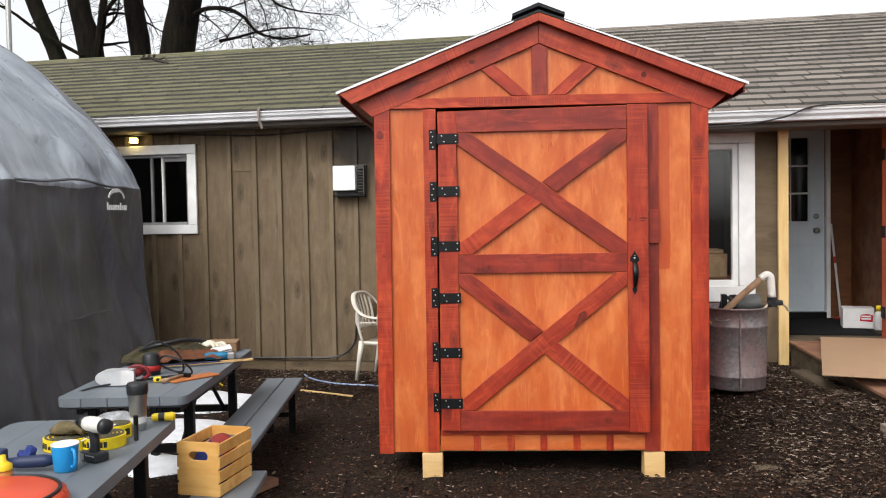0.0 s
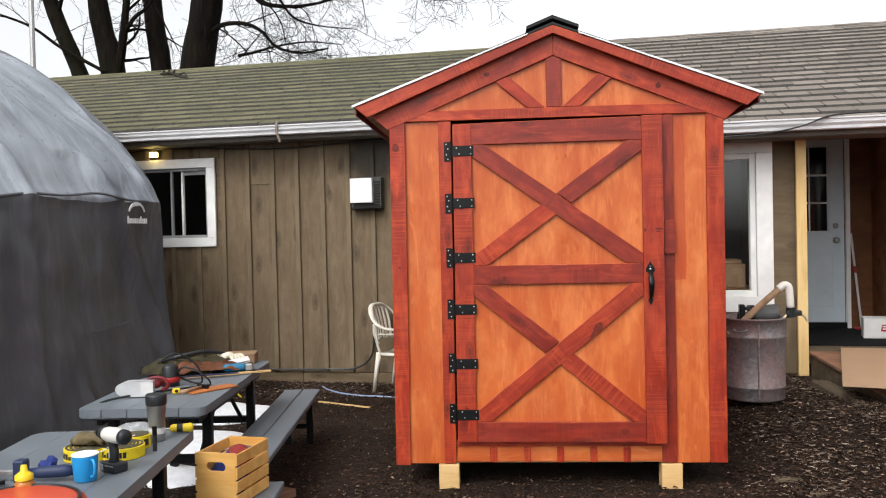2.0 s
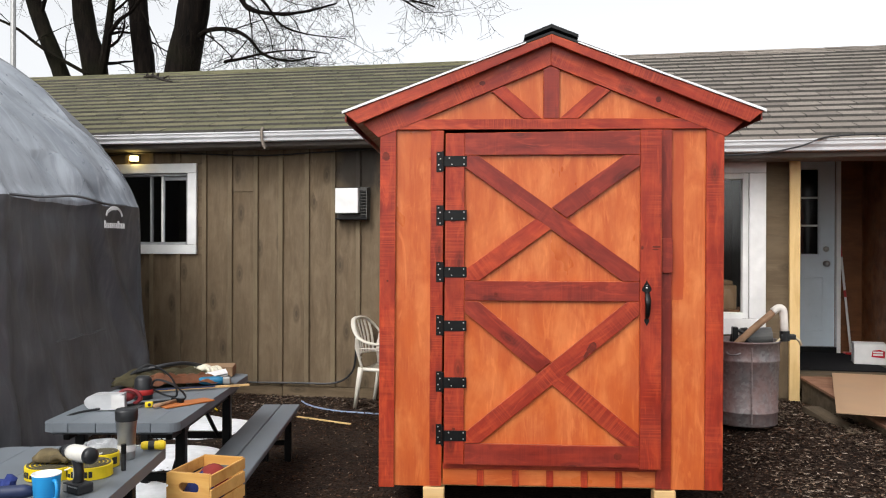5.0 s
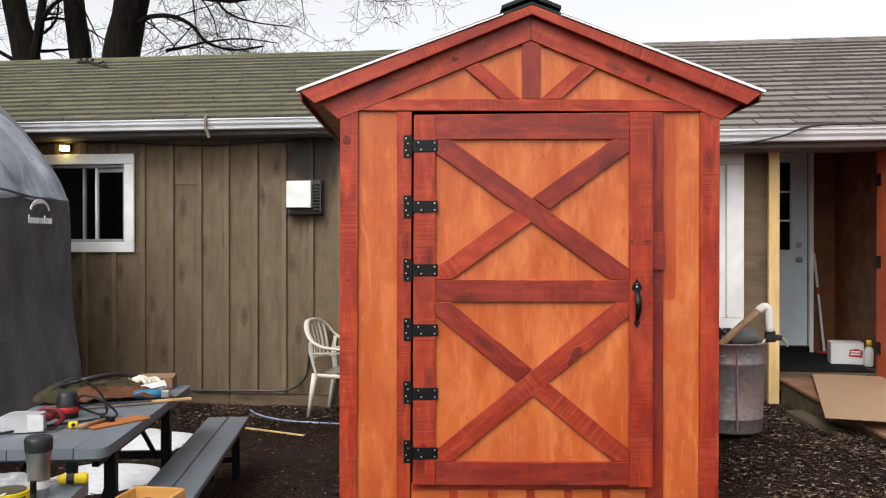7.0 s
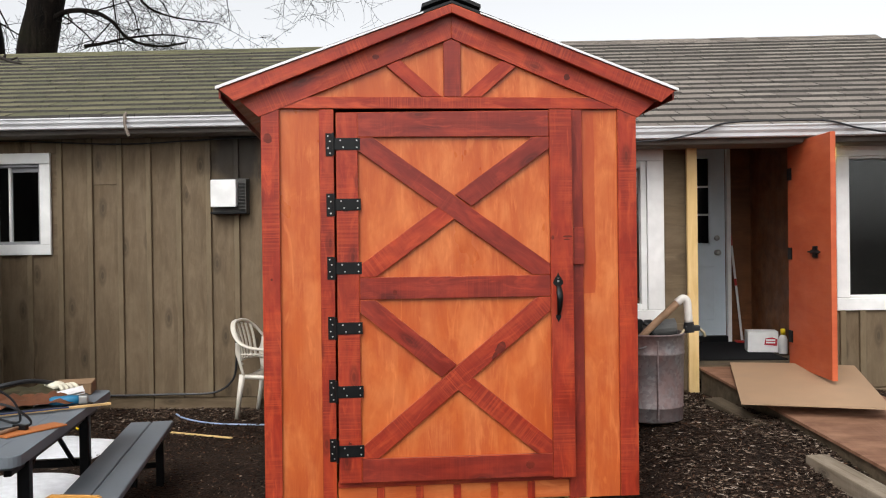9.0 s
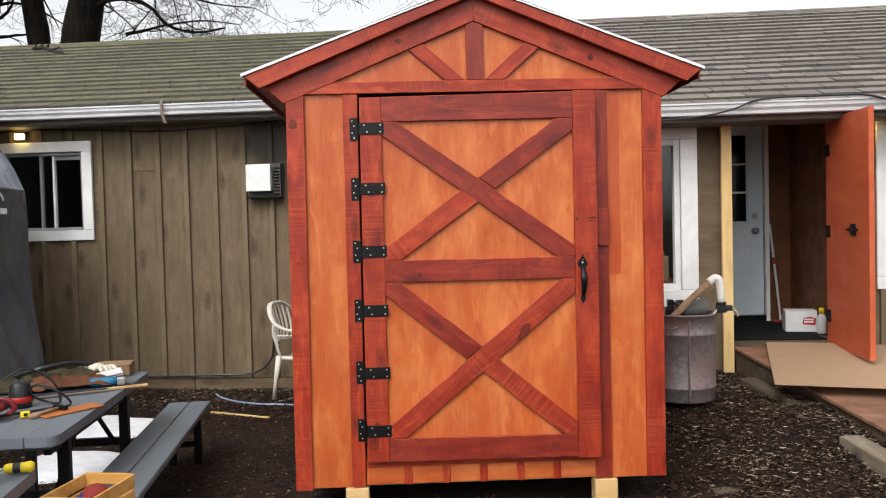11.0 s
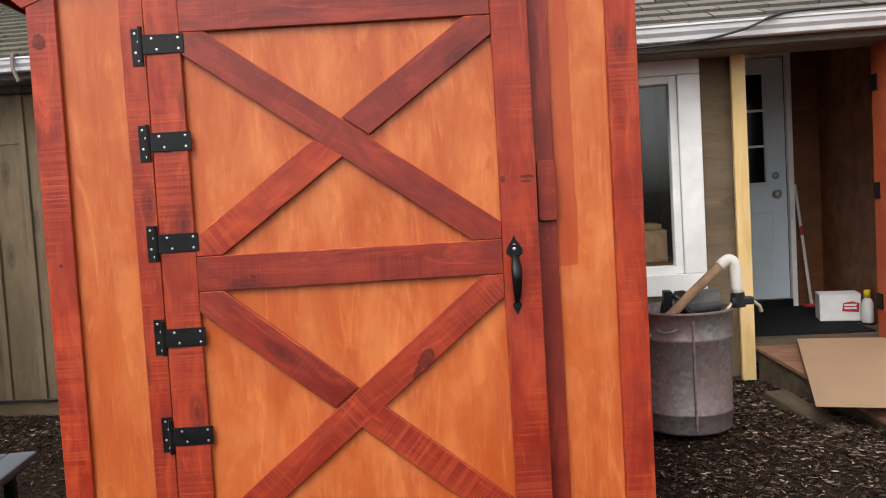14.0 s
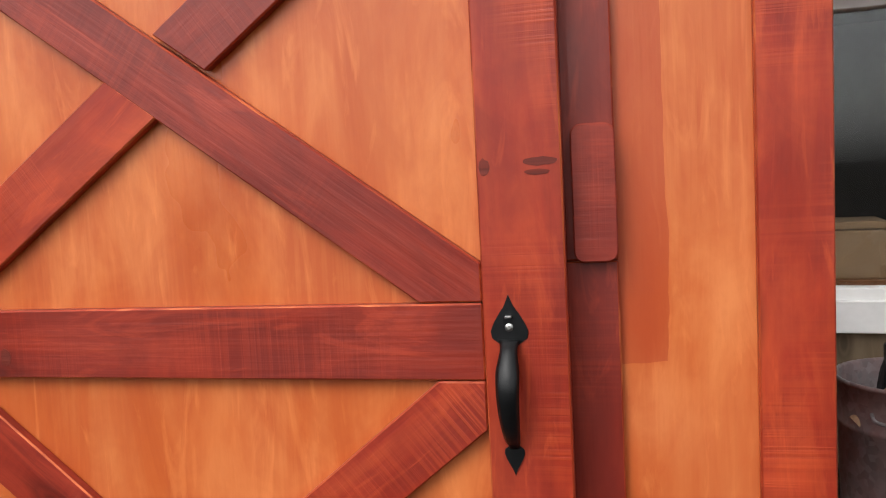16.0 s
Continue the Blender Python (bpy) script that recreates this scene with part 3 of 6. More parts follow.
# eaves, gutters and soffits
def eave(x0, x1, wall_y, eave_y, z, label, k):
    setting("soffit_" + str(k), box(x0, x1, eave_y + 0.09, wall_y - 0.001, z - 0.14, z - 0.12), SOFFIT, "dark soffit under the eave", "soffit")
    setting("fascia_" + str(k), box(x0, x1, eave_y + 0.06, eave_y + 0.085, z - 0.135, z - 0.01), SOFFIT, "dark fascia board behind the gutter", "fascia")
    g = thing("gutter", label, "gutter")
    prof = [(0.055, -0.002), (0.055, -0.085), (0.03, -0.096), (-0.022, -0.096), (-0.03, -0.090), (-0.034, -0.066), (-0.052, -0.044), (-0.056, -0.016), (-0.066, -0.012), (-0.066, 0.0), (-0.050, 0.002), (-0.046, -0.012), (-0.046, -0.042), (-0.028, -0.066), (-0.022, -0.088), (0.05, -0.088), (0.05, -0.002)]
    bm = bmesh.new()
    a = [bm.verts.new((x0, eave_y + p, z + q)) for p, q in prof]
    b = [bm.verts.new((x1, eave_y + p, z + q)) for p, q in prof]
    for i in range(len(a) - 1):
        bm.faces.new((a[i], a[i + 1], b[i + 1], b[i]))
    bm.faces.new(a)
    bm.faces.new(b)
    part("trough", bm, GUTTER, g)
    x = x0 + 0.4
    while x < x1:
        part("hanger", box(x, x + 0.022, eave_y - 0.05, eave_y + 0.055, z - 0.008, z - 0.003), GUTTER, g)
        x += 0.9
    return g


EAVE_L, EAVE_R = 8.10, 7.42
zl, zr = RIDGE_Z - SLOPE * (RIDGE_Y - EAVE_L), RIDGE_Z - SLOPE * (RIDGE_Y - EAVE_R)
eave(-12, STEP_X, LY, EAVE_L, zl - 0.01, "white metal gutter along the mossy roof", 1)
eave(STEP_X, 9.0, RY, EAVE_R, zr + 0.02, "white metal gutter over the porch", 2)
setting("soffit_return", box(STEP_X - 0.02, STEP_X, EAVE_R + 0.06, LY, 2.25, zl), SOFFIT, "dark end of the lower eave", "soffit")

# roof deck and shingles
HIP_X = 4.9
deck = bmesh.new()


def roof_z(y):
    return RIDGE_Z - SLOPE * (RIDGE_Y - y)


def deck_slab(x0, x1, y0, top):
    q = [(x0, y0), (x1[0], y0), (x1[1], RIDGE_Y), (x0, RIDGE_Y)]
    up = [deck.verts.new((x, y, roof_z(y) - top)) for x, y in q]
    dn = [deck.verts.new((x, y, roof_z(y) - top - 0.03)) for x, y in q]
    deck.faces.new(up)
    deck.faces.new(dn[::-1])
    for i in range(4):
        deck.faces.new((up[i], dn[i], dn[(i + 1) % 4], up[(i + 1) % 4]))


deck_slab(-12, (STEP_X, STEP_X), EAVE_L + 0.02, 0.02)
deck_slab(STEP_X, (HIP_X + 3.58, HIP_X), EAVE_R + 0.02, 0.02)
# far slope and hip end
for q in ([(-12, RIDGE_Y), (HIP_X, RIDGE_Y), (HIP_X + 3.58, RIDGE_Y + 3.58), (-12, RIDGE_Y + 3.58)],):
    deck.faces.new([deck.verts.new((x, y, RIDGE_Z - SLOPE * (y - RIDGE_Y) - 0.02)) for x, y in q])
deck.faces.new([deck.verts.new(p) for p in ((HIP_X, RIDGE_Y, RIDGE_Z - 0.02), (HIP_X + 3.58, EAVE_R + 0.02, zr - 0.02), (HIP_X + 3.58, RIDGE_Y + 3.58, zr - 0.02))])
roof = setting("roof", deck, SOFFIT, "low-pitched asphalt shingle roof, mossy over one wing", "roof")

ROW, TAB = 0.192, 0.30
verts, faces, near = [], [], []
cosr = 1 / math.sqrt(1 + SLOPE * SLOPE)
row_n = int((RIDGE_Y - EAVE_R) / (ROW * cosr)) + 1
rr = random.Random(5)
for r in range(row_n):
    y0 = EAVE_R - 0.015 + r * ROW * cosr
    y1 = min(y0 + ROW * cosr * 1.12, RIDGE_Y)
    xmin = -11.9 if y0 > EAVE_L - 0.03 else STEP_X
    xmax = HIP_X + (RIDGE_Y - y0) * 0.98
    x = xmin + (0.0, 0.15, 0.07, 0.22)[r % 4] * -1
    while x < xmax:
        xa, xb = max(x, xmin) + 0.004, min(x + TAB, xmax) - 0.004
        x += TAB
        if xb - xa < 0.03:
            continue
        lift = 0.007 * rr.random()
        pts = [(xa, y0 + 0.006 * (rr.random() - 0.5), 0.022 + lift), (xb, y0 + 0.006 * (rr.random() - 0.5), 0.022 + lift), (xb, y1, 0.002), (xa, y1, 0.002)]
        top = [(px, py, roof_z(py) + h) for px, py, h in pts]
        low = [(px, py, roof_z(py) - 0.018) for px, py, h in pts]
        if 1.3 < xa < 4.6 and r < 24 and len(near) < 290:
            near.append((top, low))
            continue
        k = len(verts)
        verts += top + low
        faces += [(k, k + 1, k + 2, k + 3), (k, k + 4, k + 5, k + 1), (k + 1, k + 5, k + 6, k + 2), (k, k + 3, k + 7, k + 4)]
me = bpy.data.meshes.new("shingles")
me.from_pydata(verts, [], faces)
me.materials.append(SHINGLE)
me.materials.append(BUTT)
me.polygons.foreach_set("material_index", [0, 1, 1, 1] * (len(faces) // 4))
sh_ob = new("shingles", me)
sh_ob.parent = roof
tagged(sh_ob, "weathered asphalt shingles, green with moss", "", "", "stuff")
for top, low in near:
    c = Vector(top[0])
    me = bpy.data.meshes.new("shingle")
    me.from_pydata([tuple(Vector(p) - c) for p in top + low], [], [(0, 1, 2, 3), (0, 4, 5, 1), (1, 5, 6, 2), (0, 3, 7, 4)])
    me.materials.append(SHINGLE)
    me.materials.append(BUTT)
    me.polygons.foreach_set("material_index", [0, 1, 1, 1])
    o = new("shingle", me)
    o.parent, o.location = roof, c
# ridge caps
x = -11.9
capm = finish(prism([(-0.13, -0.055), (0, 0.012), (0.13, -0.055), (0.13, -0.065), (0, 0.0), (-0.13, -0.065)], 0, 0.24), "ridge_cap", SHINGLE)
while x < HIP_X:
    part("ridge_cap", capm, SHINGLE, roof, "", Matrix.Translation((x + 0.24, RIDGE_Y, RIDGE_Z + 0.012 + 0.004 * rr.random())) @ pose(0, 0, 0, 0, 0, 90))
    x += 0.2

# ---- porch ----
setting("porch_floor", box(2.03, 2.93, RY - 0.05, 9.45, 0.30, 0.42), OLD_TIMBER, "porch floor", "floor")
setting("porch_wall_back", wall_with_hole(1.84, 3.10, 0.2, 2.7, (1.93, 2.79, 0.30, 2.46), 9.36, 0.1), PANELLING, "dark brown panelled porch wall", "wall")
setting("porch_wall_side", box(3.05, 3.10, RY + 0.165, 9.355, 0.30, 2.55), PANELLING, "brown wood panelled side wall of the porch", "wall")
# Inner wall and ceiling are whitened only to bounce light into the porch.
setting("porch_wall_inner", box(1.84, 1.88, RY + 0.17, 9.355, 0.3, 2.55), WHITE, "hidden inner porch wall, whitened to bounce light", "wall")
setting("porch_ceiling", box(1.885, 3.045, RY + 0.165, 9.29, 2.52, 2.55), WHITE, "porch ceiling whitened to bounce light inside", "ceiling")
setting("porch_floor_side", box(2.932, 3.048, RY + 0.165, 9.355, 0.30, 0.42), OLD_TIMBER, "porch floor behind the wall", "floor")
setting("porch_floor_inner", box(1.885, 2.028, RY + 0.165, 9.355, 0.30, 0.42), OLD_TIMBER, "porch floor behind the wall", "floor")
for a, b, n_ in ((1.895, 1.93, "door_jamb"), (2.79, 2.83, "door_jamb")):
    tagged(new(n_, finish(box(a, b, 9.30, 9.358, 0.421, 2.50, 0.003), n_, WHITE)), "white door jamb", "trim", "", "structure")
tagged(new("door_head", finish(box(1.93, 2.79, 9.30, 9.358, 2.462, 2.50, 0.003), "door_head", WHITE)), "white door head trim", "trim", "", "structure")
setting("threshold", box(1.93, 2.79, 9.30, 9.40, 0.421, 0.49), BLACK_METAL, "dark door threshold", "threshold")


def entry_door():
    d = thing("door_1", "pale blue-white entry door with three small panes", "door", pose(0, 9.36, 0.492))
    tagged(d, kind="structure")
    x0, x1, h = 1.935, 2.785, 1.965
    # frame of the leaf round the tall narrow light
    gx0, gx1, gz0, gz1 = 2.10, 2.622, 0.96, 1.84
    bm = bmesh.new()
    add_box(bm, x0, gx0, 0, 0.04, 0, h)
    add_box(bm, gx1, x1, 0, 0.04, 0, h)
    add_box(bm, gx0, gx1, 0, 0.04, 0, gz0)
    add_box(bm, gx0, gx1, 0, 0.04, gz1, h)
    part("leaf", bm, DOOR_PAINT, d)
    p = part("pane", box(gx0, gx1, 0.018, 0.022, gz0, gz1), DARK_GLASS, d, "dark glass pane")
    # added sheet behind the pane, in the same near-black room colour
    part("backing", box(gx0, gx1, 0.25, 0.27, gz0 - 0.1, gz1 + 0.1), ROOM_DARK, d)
    for z in (gz0 + 0.295, gz0 + 0.585):
        part("muntin", box(gx0, gx1, 0.004, 0.016, z - 0.01, z + 0.01, 0.002), WHITE, d)
    part("muntin", box(2.44, 2.455, 0.004, 0.016, gz0, gz1, 0.002), WHITE, d)
    for b in ((gx0 - 0.025, gx0, gz0 - 0.025, gz1 + 0.025), (gx1, gx1 + 0.025, gz0 - 0.025, gz1 + 0.025), (gx0, gx1, gz0 - 0.025, gz0), (gx0, gx1, gz1, gz1 + 0.025)):
        part("pane_trim", box(b[0], b[1], -0.012, -0.0005, b[2], b[3], 0.003), DOOR_PAINT, d)
    for a, b in ((2.03, 2.31), (2.41, 2.67)):
        part("raised_panel", box(a, b, -0.010, -0.0005, 0.16, 0.72, 0.006), DOOR_PAINT, d)
    k = part("door_knob", lathe([(0.03, 0), (0.03, 0.008), (0.012, 0.012), (0.012, 0.03), (0.026, 0.04), (0.03, 0.055), (0.022, 0.068), (0.006, 0.072)]), STEEL, d, "brushed steel knob", pose(2.70, -0.0, 0.86, 90), True)
    part("deadbolt", lathe([(0.028, 0), (0.028, 0.012), (0.02, 0.02), (0.006, 0.022)]), STEEL, d, "round steel deadbolt", pose(2.70, 0, 1.01, 90), True)


entry_door()

# ---- the stained timber shed ----
shed = thing("garden_shed", "orange and red stained timber garden shed with a braced door", "shed", pose(0.062, 5.083, 0, 0, 0, 7.5))
DEPTH = 1.75
# panels and walls
plank("panel", rect(-0.93, -0.67, 0.10, 2.23), 0.02, 0.035, 90, TAN, shed, "orange-stained plywood")
plank("panel", rect(0.66, 0.935, 0.10, 2.23), 0.02, 0.035, 90, right_panel_mat(), shed, "orange-stained plywood with a red over-stain")
plank("gable_panel", [(-0.98, 2.222), (0.98, 2.222), (0.98, 2.27), (0, 2.66), (-0.98, 2.27)], 0.02, 0.035, 90, TAN, shed, "orange-stained plywood gable")
for sx in (-1, 1):
    a, b = sorted((sx * 0.97, sx * 0.985))
    part("side_wall", box(a, b, 0.036, DEPTH, 0.10, 2.25), RED, shed)
part("rear_wall", box(-0.97, 0.97, DEPTH, DEPTH + 0.015, 0.10, 2.25), RED, shed)
plank("rear_gable", [(-0.97, 2.25), (0.97, 2.25), (0.97, 2.36), (0, 2.73), (-0.97, 2.36)], DEPTH, DEPTH + 0.012, 90, RED, shed)
part("floor", box(-0.968, 0.968, 0.04, DEPTH - 0.002, 0.10, 0.14), PINE, shed)
# corner boards, door trims, header
plank("corner_board", [(-1.005, 0.095), (-0.915, 0.095), (-0.905, 2.198), (-1.0, 2.17)], 0.0, 0.0195, 90, RED, shed)
plank("corner_board", [(0.893, 0.105), (0.995, 0.105), (1.0, 2.17), (0.897, 2.198)], 0.0, 0.0195, 90, RED, shed)
plank("door_trim", [(-0.706, 0.105), (-0.634, 0.105), (-0.624, 2.196), (-0.702, 2.196)], 0.003, 0.0195, 90, RED, shed)
plank("door_trim", rect(0.61, 0.702, 0.105, 1.364), 0.004, 0.0195, 90, RED_DARK, shed)
plank("door_trim", rect(0.61, 0.702, 1.366, 2.196), 0.002, 0.0195, 90, RED_DARK, shed)
plank("header", rect(-0.935, 0.93, 2.20, 2.262), 0.0, 0.0195, 0, RED, shed)
# gable trim
for s in (-1, 1):
    pts = [(0, 2.572), (s * 0.93, 2.188), (s * 1.01, 2.155), (s * 1.105, 2.238), (0, 2.702)]
    plank("rake_board", pts, -0.004, 0.0185, -s * 22.6, RED, shed)
    web = [(s * 0.052, 2.263), (s * 0.158, 2.263), (s * 0.347, 2.425), (s * 0.272, 2.458)]
    plank("gable_strut", web, 0.001, 0.0195, s * 41, RED, shed)
plank("king_post", [(-0.043, 2.263), (0.05, 2.263), (0.05, 2.549), (0.0, 2.570), (-0.043, 2.552)], 0.001, 0.0195, 90, RED_DARK, shed)
# roof: two slopes with barge boards, drip edges and cap
FRONT, EAVE_X, BACK, TOP, PITCH = -0.055, 1.212, DEPTH + 0.12, 2.742, 0.375


def top_z(x):
    return TOP - PITCH * abs(x)


for s in (-1, 1):
    E = s * EAVE_X
    slab = [(0, TOP + 0.004), (E, top_z(E) + 0.004), (E, top_z(E) + 0.018), (0, TOP + 0.018)]
    part("roof_slope", prism(slab, FRONT + 0.004, BACK), CAP, shed, "dark roofing")
    soff = [(s * 1.002, top_z(1.002) - 0.014), (s * 1.195, top_z(1.195) - 0.014), (s * 1.195, top_z(1.195) + 0.002), (s * 1.002, top_z(1.002) + 0.002)]
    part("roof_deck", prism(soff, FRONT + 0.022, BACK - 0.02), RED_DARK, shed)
    bar = [(0, 2.694), (s * 1.125, 2.228), (s * 1.203, top_z(1.203)), (0, TOP)]
    plank("barge_board", bar, FRONT, FRONT + 0.019, -s * 21.5, RED, shed)
    under = [(0, 2.700), (s * 1.10, 2.240), (s * 1.10, 2.252), (0, 2.712)]
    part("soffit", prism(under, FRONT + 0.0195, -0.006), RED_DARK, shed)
    edge = [(s * 0.15, top_z(0.15) + 0.002), (s * (EAVE_X + 0.006), top_z(EAVE_X + 0.006) + 0.002), (s * (EAVE_X + 0.006), top_z(EAVE_X + 0.006) + 0.017), (s * 0.15, top_z(0.15) + 0.010)]
    part("drip_edge", prism(edge, FRONT - 0.010, FRONT + 0.003), DRIP, shed, "white metal drip edge")
    f = [(s * 1.196, top_z(1.2) - 0.045), (s * 1.206, top_z(1.2) - 0.045), (s * 1.206, top_z(1.206) + 0.003), (s * 1.196, top_z(1.196) + 0.003)]
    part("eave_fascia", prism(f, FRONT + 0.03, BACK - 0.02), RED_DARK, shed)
for k in range(13):
    for s in (-1, 1):
        wing = [(0, 0.0), (s * 0.155, -0.060), (s * 0.155, -0.042), (0, 0.020)]
        part("ridge_cap", prism(wing, 0, 0.16), CAP, shed, "", pose(0, FRONT + 0.02 + k * 0.142, TOP + 0.044 + 0.003 * (k % 2), -1.0))
# skirt under the door
plank("skirt_panel", rect(-0.628, 0.63, 0.112, 0.205), 0.012, 0.02, 0, TAN, shed)
plank("skirt_rail", rect(-0.628, 0.64, 0.206, 0.248), 0.006, 0.0195, 0, RED, shed)
for x in (-0.405, -0.2, 0.0, 0.2, 0.4):
    plank("skirt_batten", rect(x - 0.021, x + 0.021, 0.108, 0.205), 0.004, 0.0115, 90, RED, shed)
# skids and feet
for x in (-0.68, 0.665):
    for y in (-0.005, DEPTH - 0.2):
        z0 = -0.08
        part("leg", box(x - 0.062, x + 0.062, y, y + 0.10, z0 + 0.012, 0.0985, 0.004), PINE, shed, "raw pine block leg")
        part("foot", box(x - 0.07, x + 0.07, y - 0.008, y + 0.11, z0, z0 + 0.012, 0.003), PINE, shed)
part("cross_beam", box(-0.6, 0.58, 0.55, 0.64, -0.06, 0.03, 0.004), OLD_TIMBER, shed)

# door, hung on the trim and standing slightly open
door = part("door", box(0.009, 1.235, 0.010, 0.016, 0.25, 2.168, 0.002), PINE, shed, "braced orange and red door, slightly ajar", pose(-0.617, -0.012, 0, 0, 0, -1.3))
DX = 0.617
FX0, FX1 = -0.50 + DX, 0.507 + DX
BY0, BY1 = -0.020, -0.0005


plank("door_panel", rect(0.005, 1.24, 0.244, 2.171), 0.0, 0.0098, 90, TAN, door, "orange-stained plywood")


def dplank(name, poly, angle, material, y0=BY0):
    return plank(name, [(x, z) for x, z in poly], y0, BY1, angle, material, door)


dplank("stile", [(-0.003, 0.243), (0.115, 0.243), (0.117, 2.175), (0.005, 2.174)], 90, RED)
dplank("stile", rect(FX1 + 0.001, 0.630 + DX, 0.236, 2.188), 90, RED, BY0 - 0.003)
dplank("rail", [(FX0 - 0.001, 2.046), (FX1, 2.046), (FX1, 2.184), (FX0 - 0.001, 2.175)], 0, RED_DARK)
dplank("rail", rect(FX0 + 0.0, FX1, 0.243, 0.366), 0, RED_DARK)


def brace(x0, x1, z0, z1, rising, width, material, cut=None, dz=0.0):
    """A diagonal board between the corners of a field; cut: 'low' or 'high' half beside the crossing board."""
    L = math.hypot(x1 - x0, z1 - z0)
    d = Vector(((x1 - x0) / L, (z1 - z0) / L * (1 if rising else -1)))
    nrm = Vector((-d.y, d.x))
    c = Vector(((x0 + x1) / 2, (z0 + z1) / 2 + dz))
    pts = [tuple(c + d * (a * L) + nrm * (b * width / 2)) for a, b in ((-0.7, -1), (0.7, -1), (0.7, 1), (-0.7, 1))]
    for a, b, k in ((1, 0, x1), (-1, 0, -x0), (0, 1, z1), (0, -1, -z0)):
        pts = clip(pts, a, b, k)
    o = Vector((d.x, -d.y))
    on = Vector((-o.y, o.x))
    if on.y < 0:
        on = -on
    if cut == "high":
        pts = clip(pts, -on.x, -on.y, -(on.dot(c) + width / 2 + 0.0015))
    if cut == "low":
        pts = clip(pts, on.x, on.y, on.dot(c) - width / 2 - 0.0015)
    dplank("brace", pts, math.degrees(math.atan2(d.y, d.x)), material)


MZ0, MZ1 = 1.199, 1.316
brace(FX0, FX1, MZ1 - 0.0005, 2.0445, False, 0.102, RED_DARK, None, -0.006)
brace(FX0, FX1, MZ1 - 0.0005, 2.0445, True, 0.102, RED_DARK, "high")
brace(FX0, FX1, MZ1 - 0.0005, 2.0445, True, 0.102, RED, "low")
dplank("rail", [(FX0, MZ0), (FX1, MZ0), (FX1, MZ1 - 0.002), (FX0, MZ1 - 0.002)], 0, RED_DARK)
brace(FX0, FX1, 0.3675, MZ0 - 0.0015, True, 0.102, RED, None, -0.007)
brace(FX0, FX1, 0.3675, MZ0 - 0.0015, False, 0.102, RED_DARK, "high")
brace(FX0, FX1, 0.3675, MZ0 - 0.0015, False, 0.102, RED, "low")

# knots and scars that stand out on the stained boards
KNOT = wood("dark_knot_wood", (0.07, 0.008, 0.004), (0.15, 0.016, 0.007), (0.28, 0.034, 0.014), 0.5, 0.3, False, 2.0, 0.5)


def knot(parent, x, z, y, rx, rz, seed, tilt=0):
    pts = [(rx * math.cos(a) * (1 + 0.3 * noise.noise((math.cos(a) * 2, math.sin(a) * 2, seed))), rz * math.sin(a) * (1 + 0.3 * noise.noise((math.cos(a) * 2, math.sin(a) * 2, seed + 3)))) for a in [2 * math.pi * k / 18 for k in range(18)]]
    part("knot", prism(pts, y - 0.0008, y + 0.001), KNOT, parent, "dark knot in the stained board", pose(x, 0, z, 0, tilt, 0))


knot(door, 0.235 + DX, 0.932, BY0, 0.022, 0.036, 2, 35)
knot(door, 0.205 + DX, 0.895, BY0, 0.010, 0.030, 3, 30)
knot(door, 0.385 + DX, 0.310, BY0, 0.024, 0.020, 5)
knot(door, 0.600 + DX, 1.515, BY0 - 0.003, 0.024, 0.006, 7)
knot(door, 0.595 + DX, 1.500, BY0 - 0.003, 0.018, 0.004, 9)
knot(door, 0.520 + DX, 1.510, BY0 - 0.003, 0.008, 0.012, 8)
knot(door, 0.055, 0.43, BY0, 0.012, 0.03, 11)
knot(door, 0.05, 1.67, BY0, 0.022, 0.012, 12)
knot(door, 0.30, 1.235, BY0, 0.010, 0.014, 13)
knot(shed, -0.965, 2.045, 0.0, 0.022, 0.026, 17)
knot(shed, -0.955, 1.31, 0.0, 0.007, 0.007, 19)
knot(shed, -0.40, 2.47, -0.004, 0.018, 0.013, 23)
knot(shed, 0.62, 2.37, -0.004, 0.016, 0.018, 29)

# six black strap hinges
for zt in (2.071, 1.756, 1.425, 1.112, 0.781, 0.471):
    zc = zt - 0.06
    h = part("hinge", box(-0.668, -0.632, -0.001, 0.0025, zc - 0.06, zc + 0.06, 0.001), BLACK_METAL, shed, "black iron T-hinge")
    part("knuckle", tube([(-0.6265, -0.036, zc - 0.058), (-0.6265, -0.036, zc + 0.058)], 0.0075, 10), BLACK_METAL, h, smooth=False)
    part("strap", box(-0.622, -0.488, -0.0385, -0.0345, zc - 0.031, zc + 0.031, 0.0012), BLACK_METAL, h, "", pose(0, 0, 0, 0, 0, 0))
    sc = lathe([(0.0042, 0), (0.0042, 0.0012), (0.001, 0.002)], 8)
    sm = finish(sc, "screw", SCREW)
    for x, y, z in ((-0.655, -0.001, 0.045), (-0.645, -0.001, 0.018), (-0.655, -0.001, -0.018), (-0.645, -0.001, -0.045), (-0.59, -0.0385, 0.018), (-0.575, -0.0385, -0.018), (-0.505, -0.0385, 0.018), (-0.505, -0.0385, -0.018)):
        part("screw", sm, SCREW, h, "", pose(x, y, zc + z, 90))

# turn button beside the door
bm = prism([((0.016 if math.cos(a) > 0 else -0.016) + 0.016 * math.cos(a), (0.085 if math.sin(a) > 0 else -0.085) + 0.016 * math.sin(a)) for a in [2 * math.pi * k / 20 + 0.157 for k in range(20)]], -0.016, 0.0015, 0.002)
part("turn_button", bm, RED_DARK, shed, "dark red wooden turn button", pose(0.671, 0, 1.465))


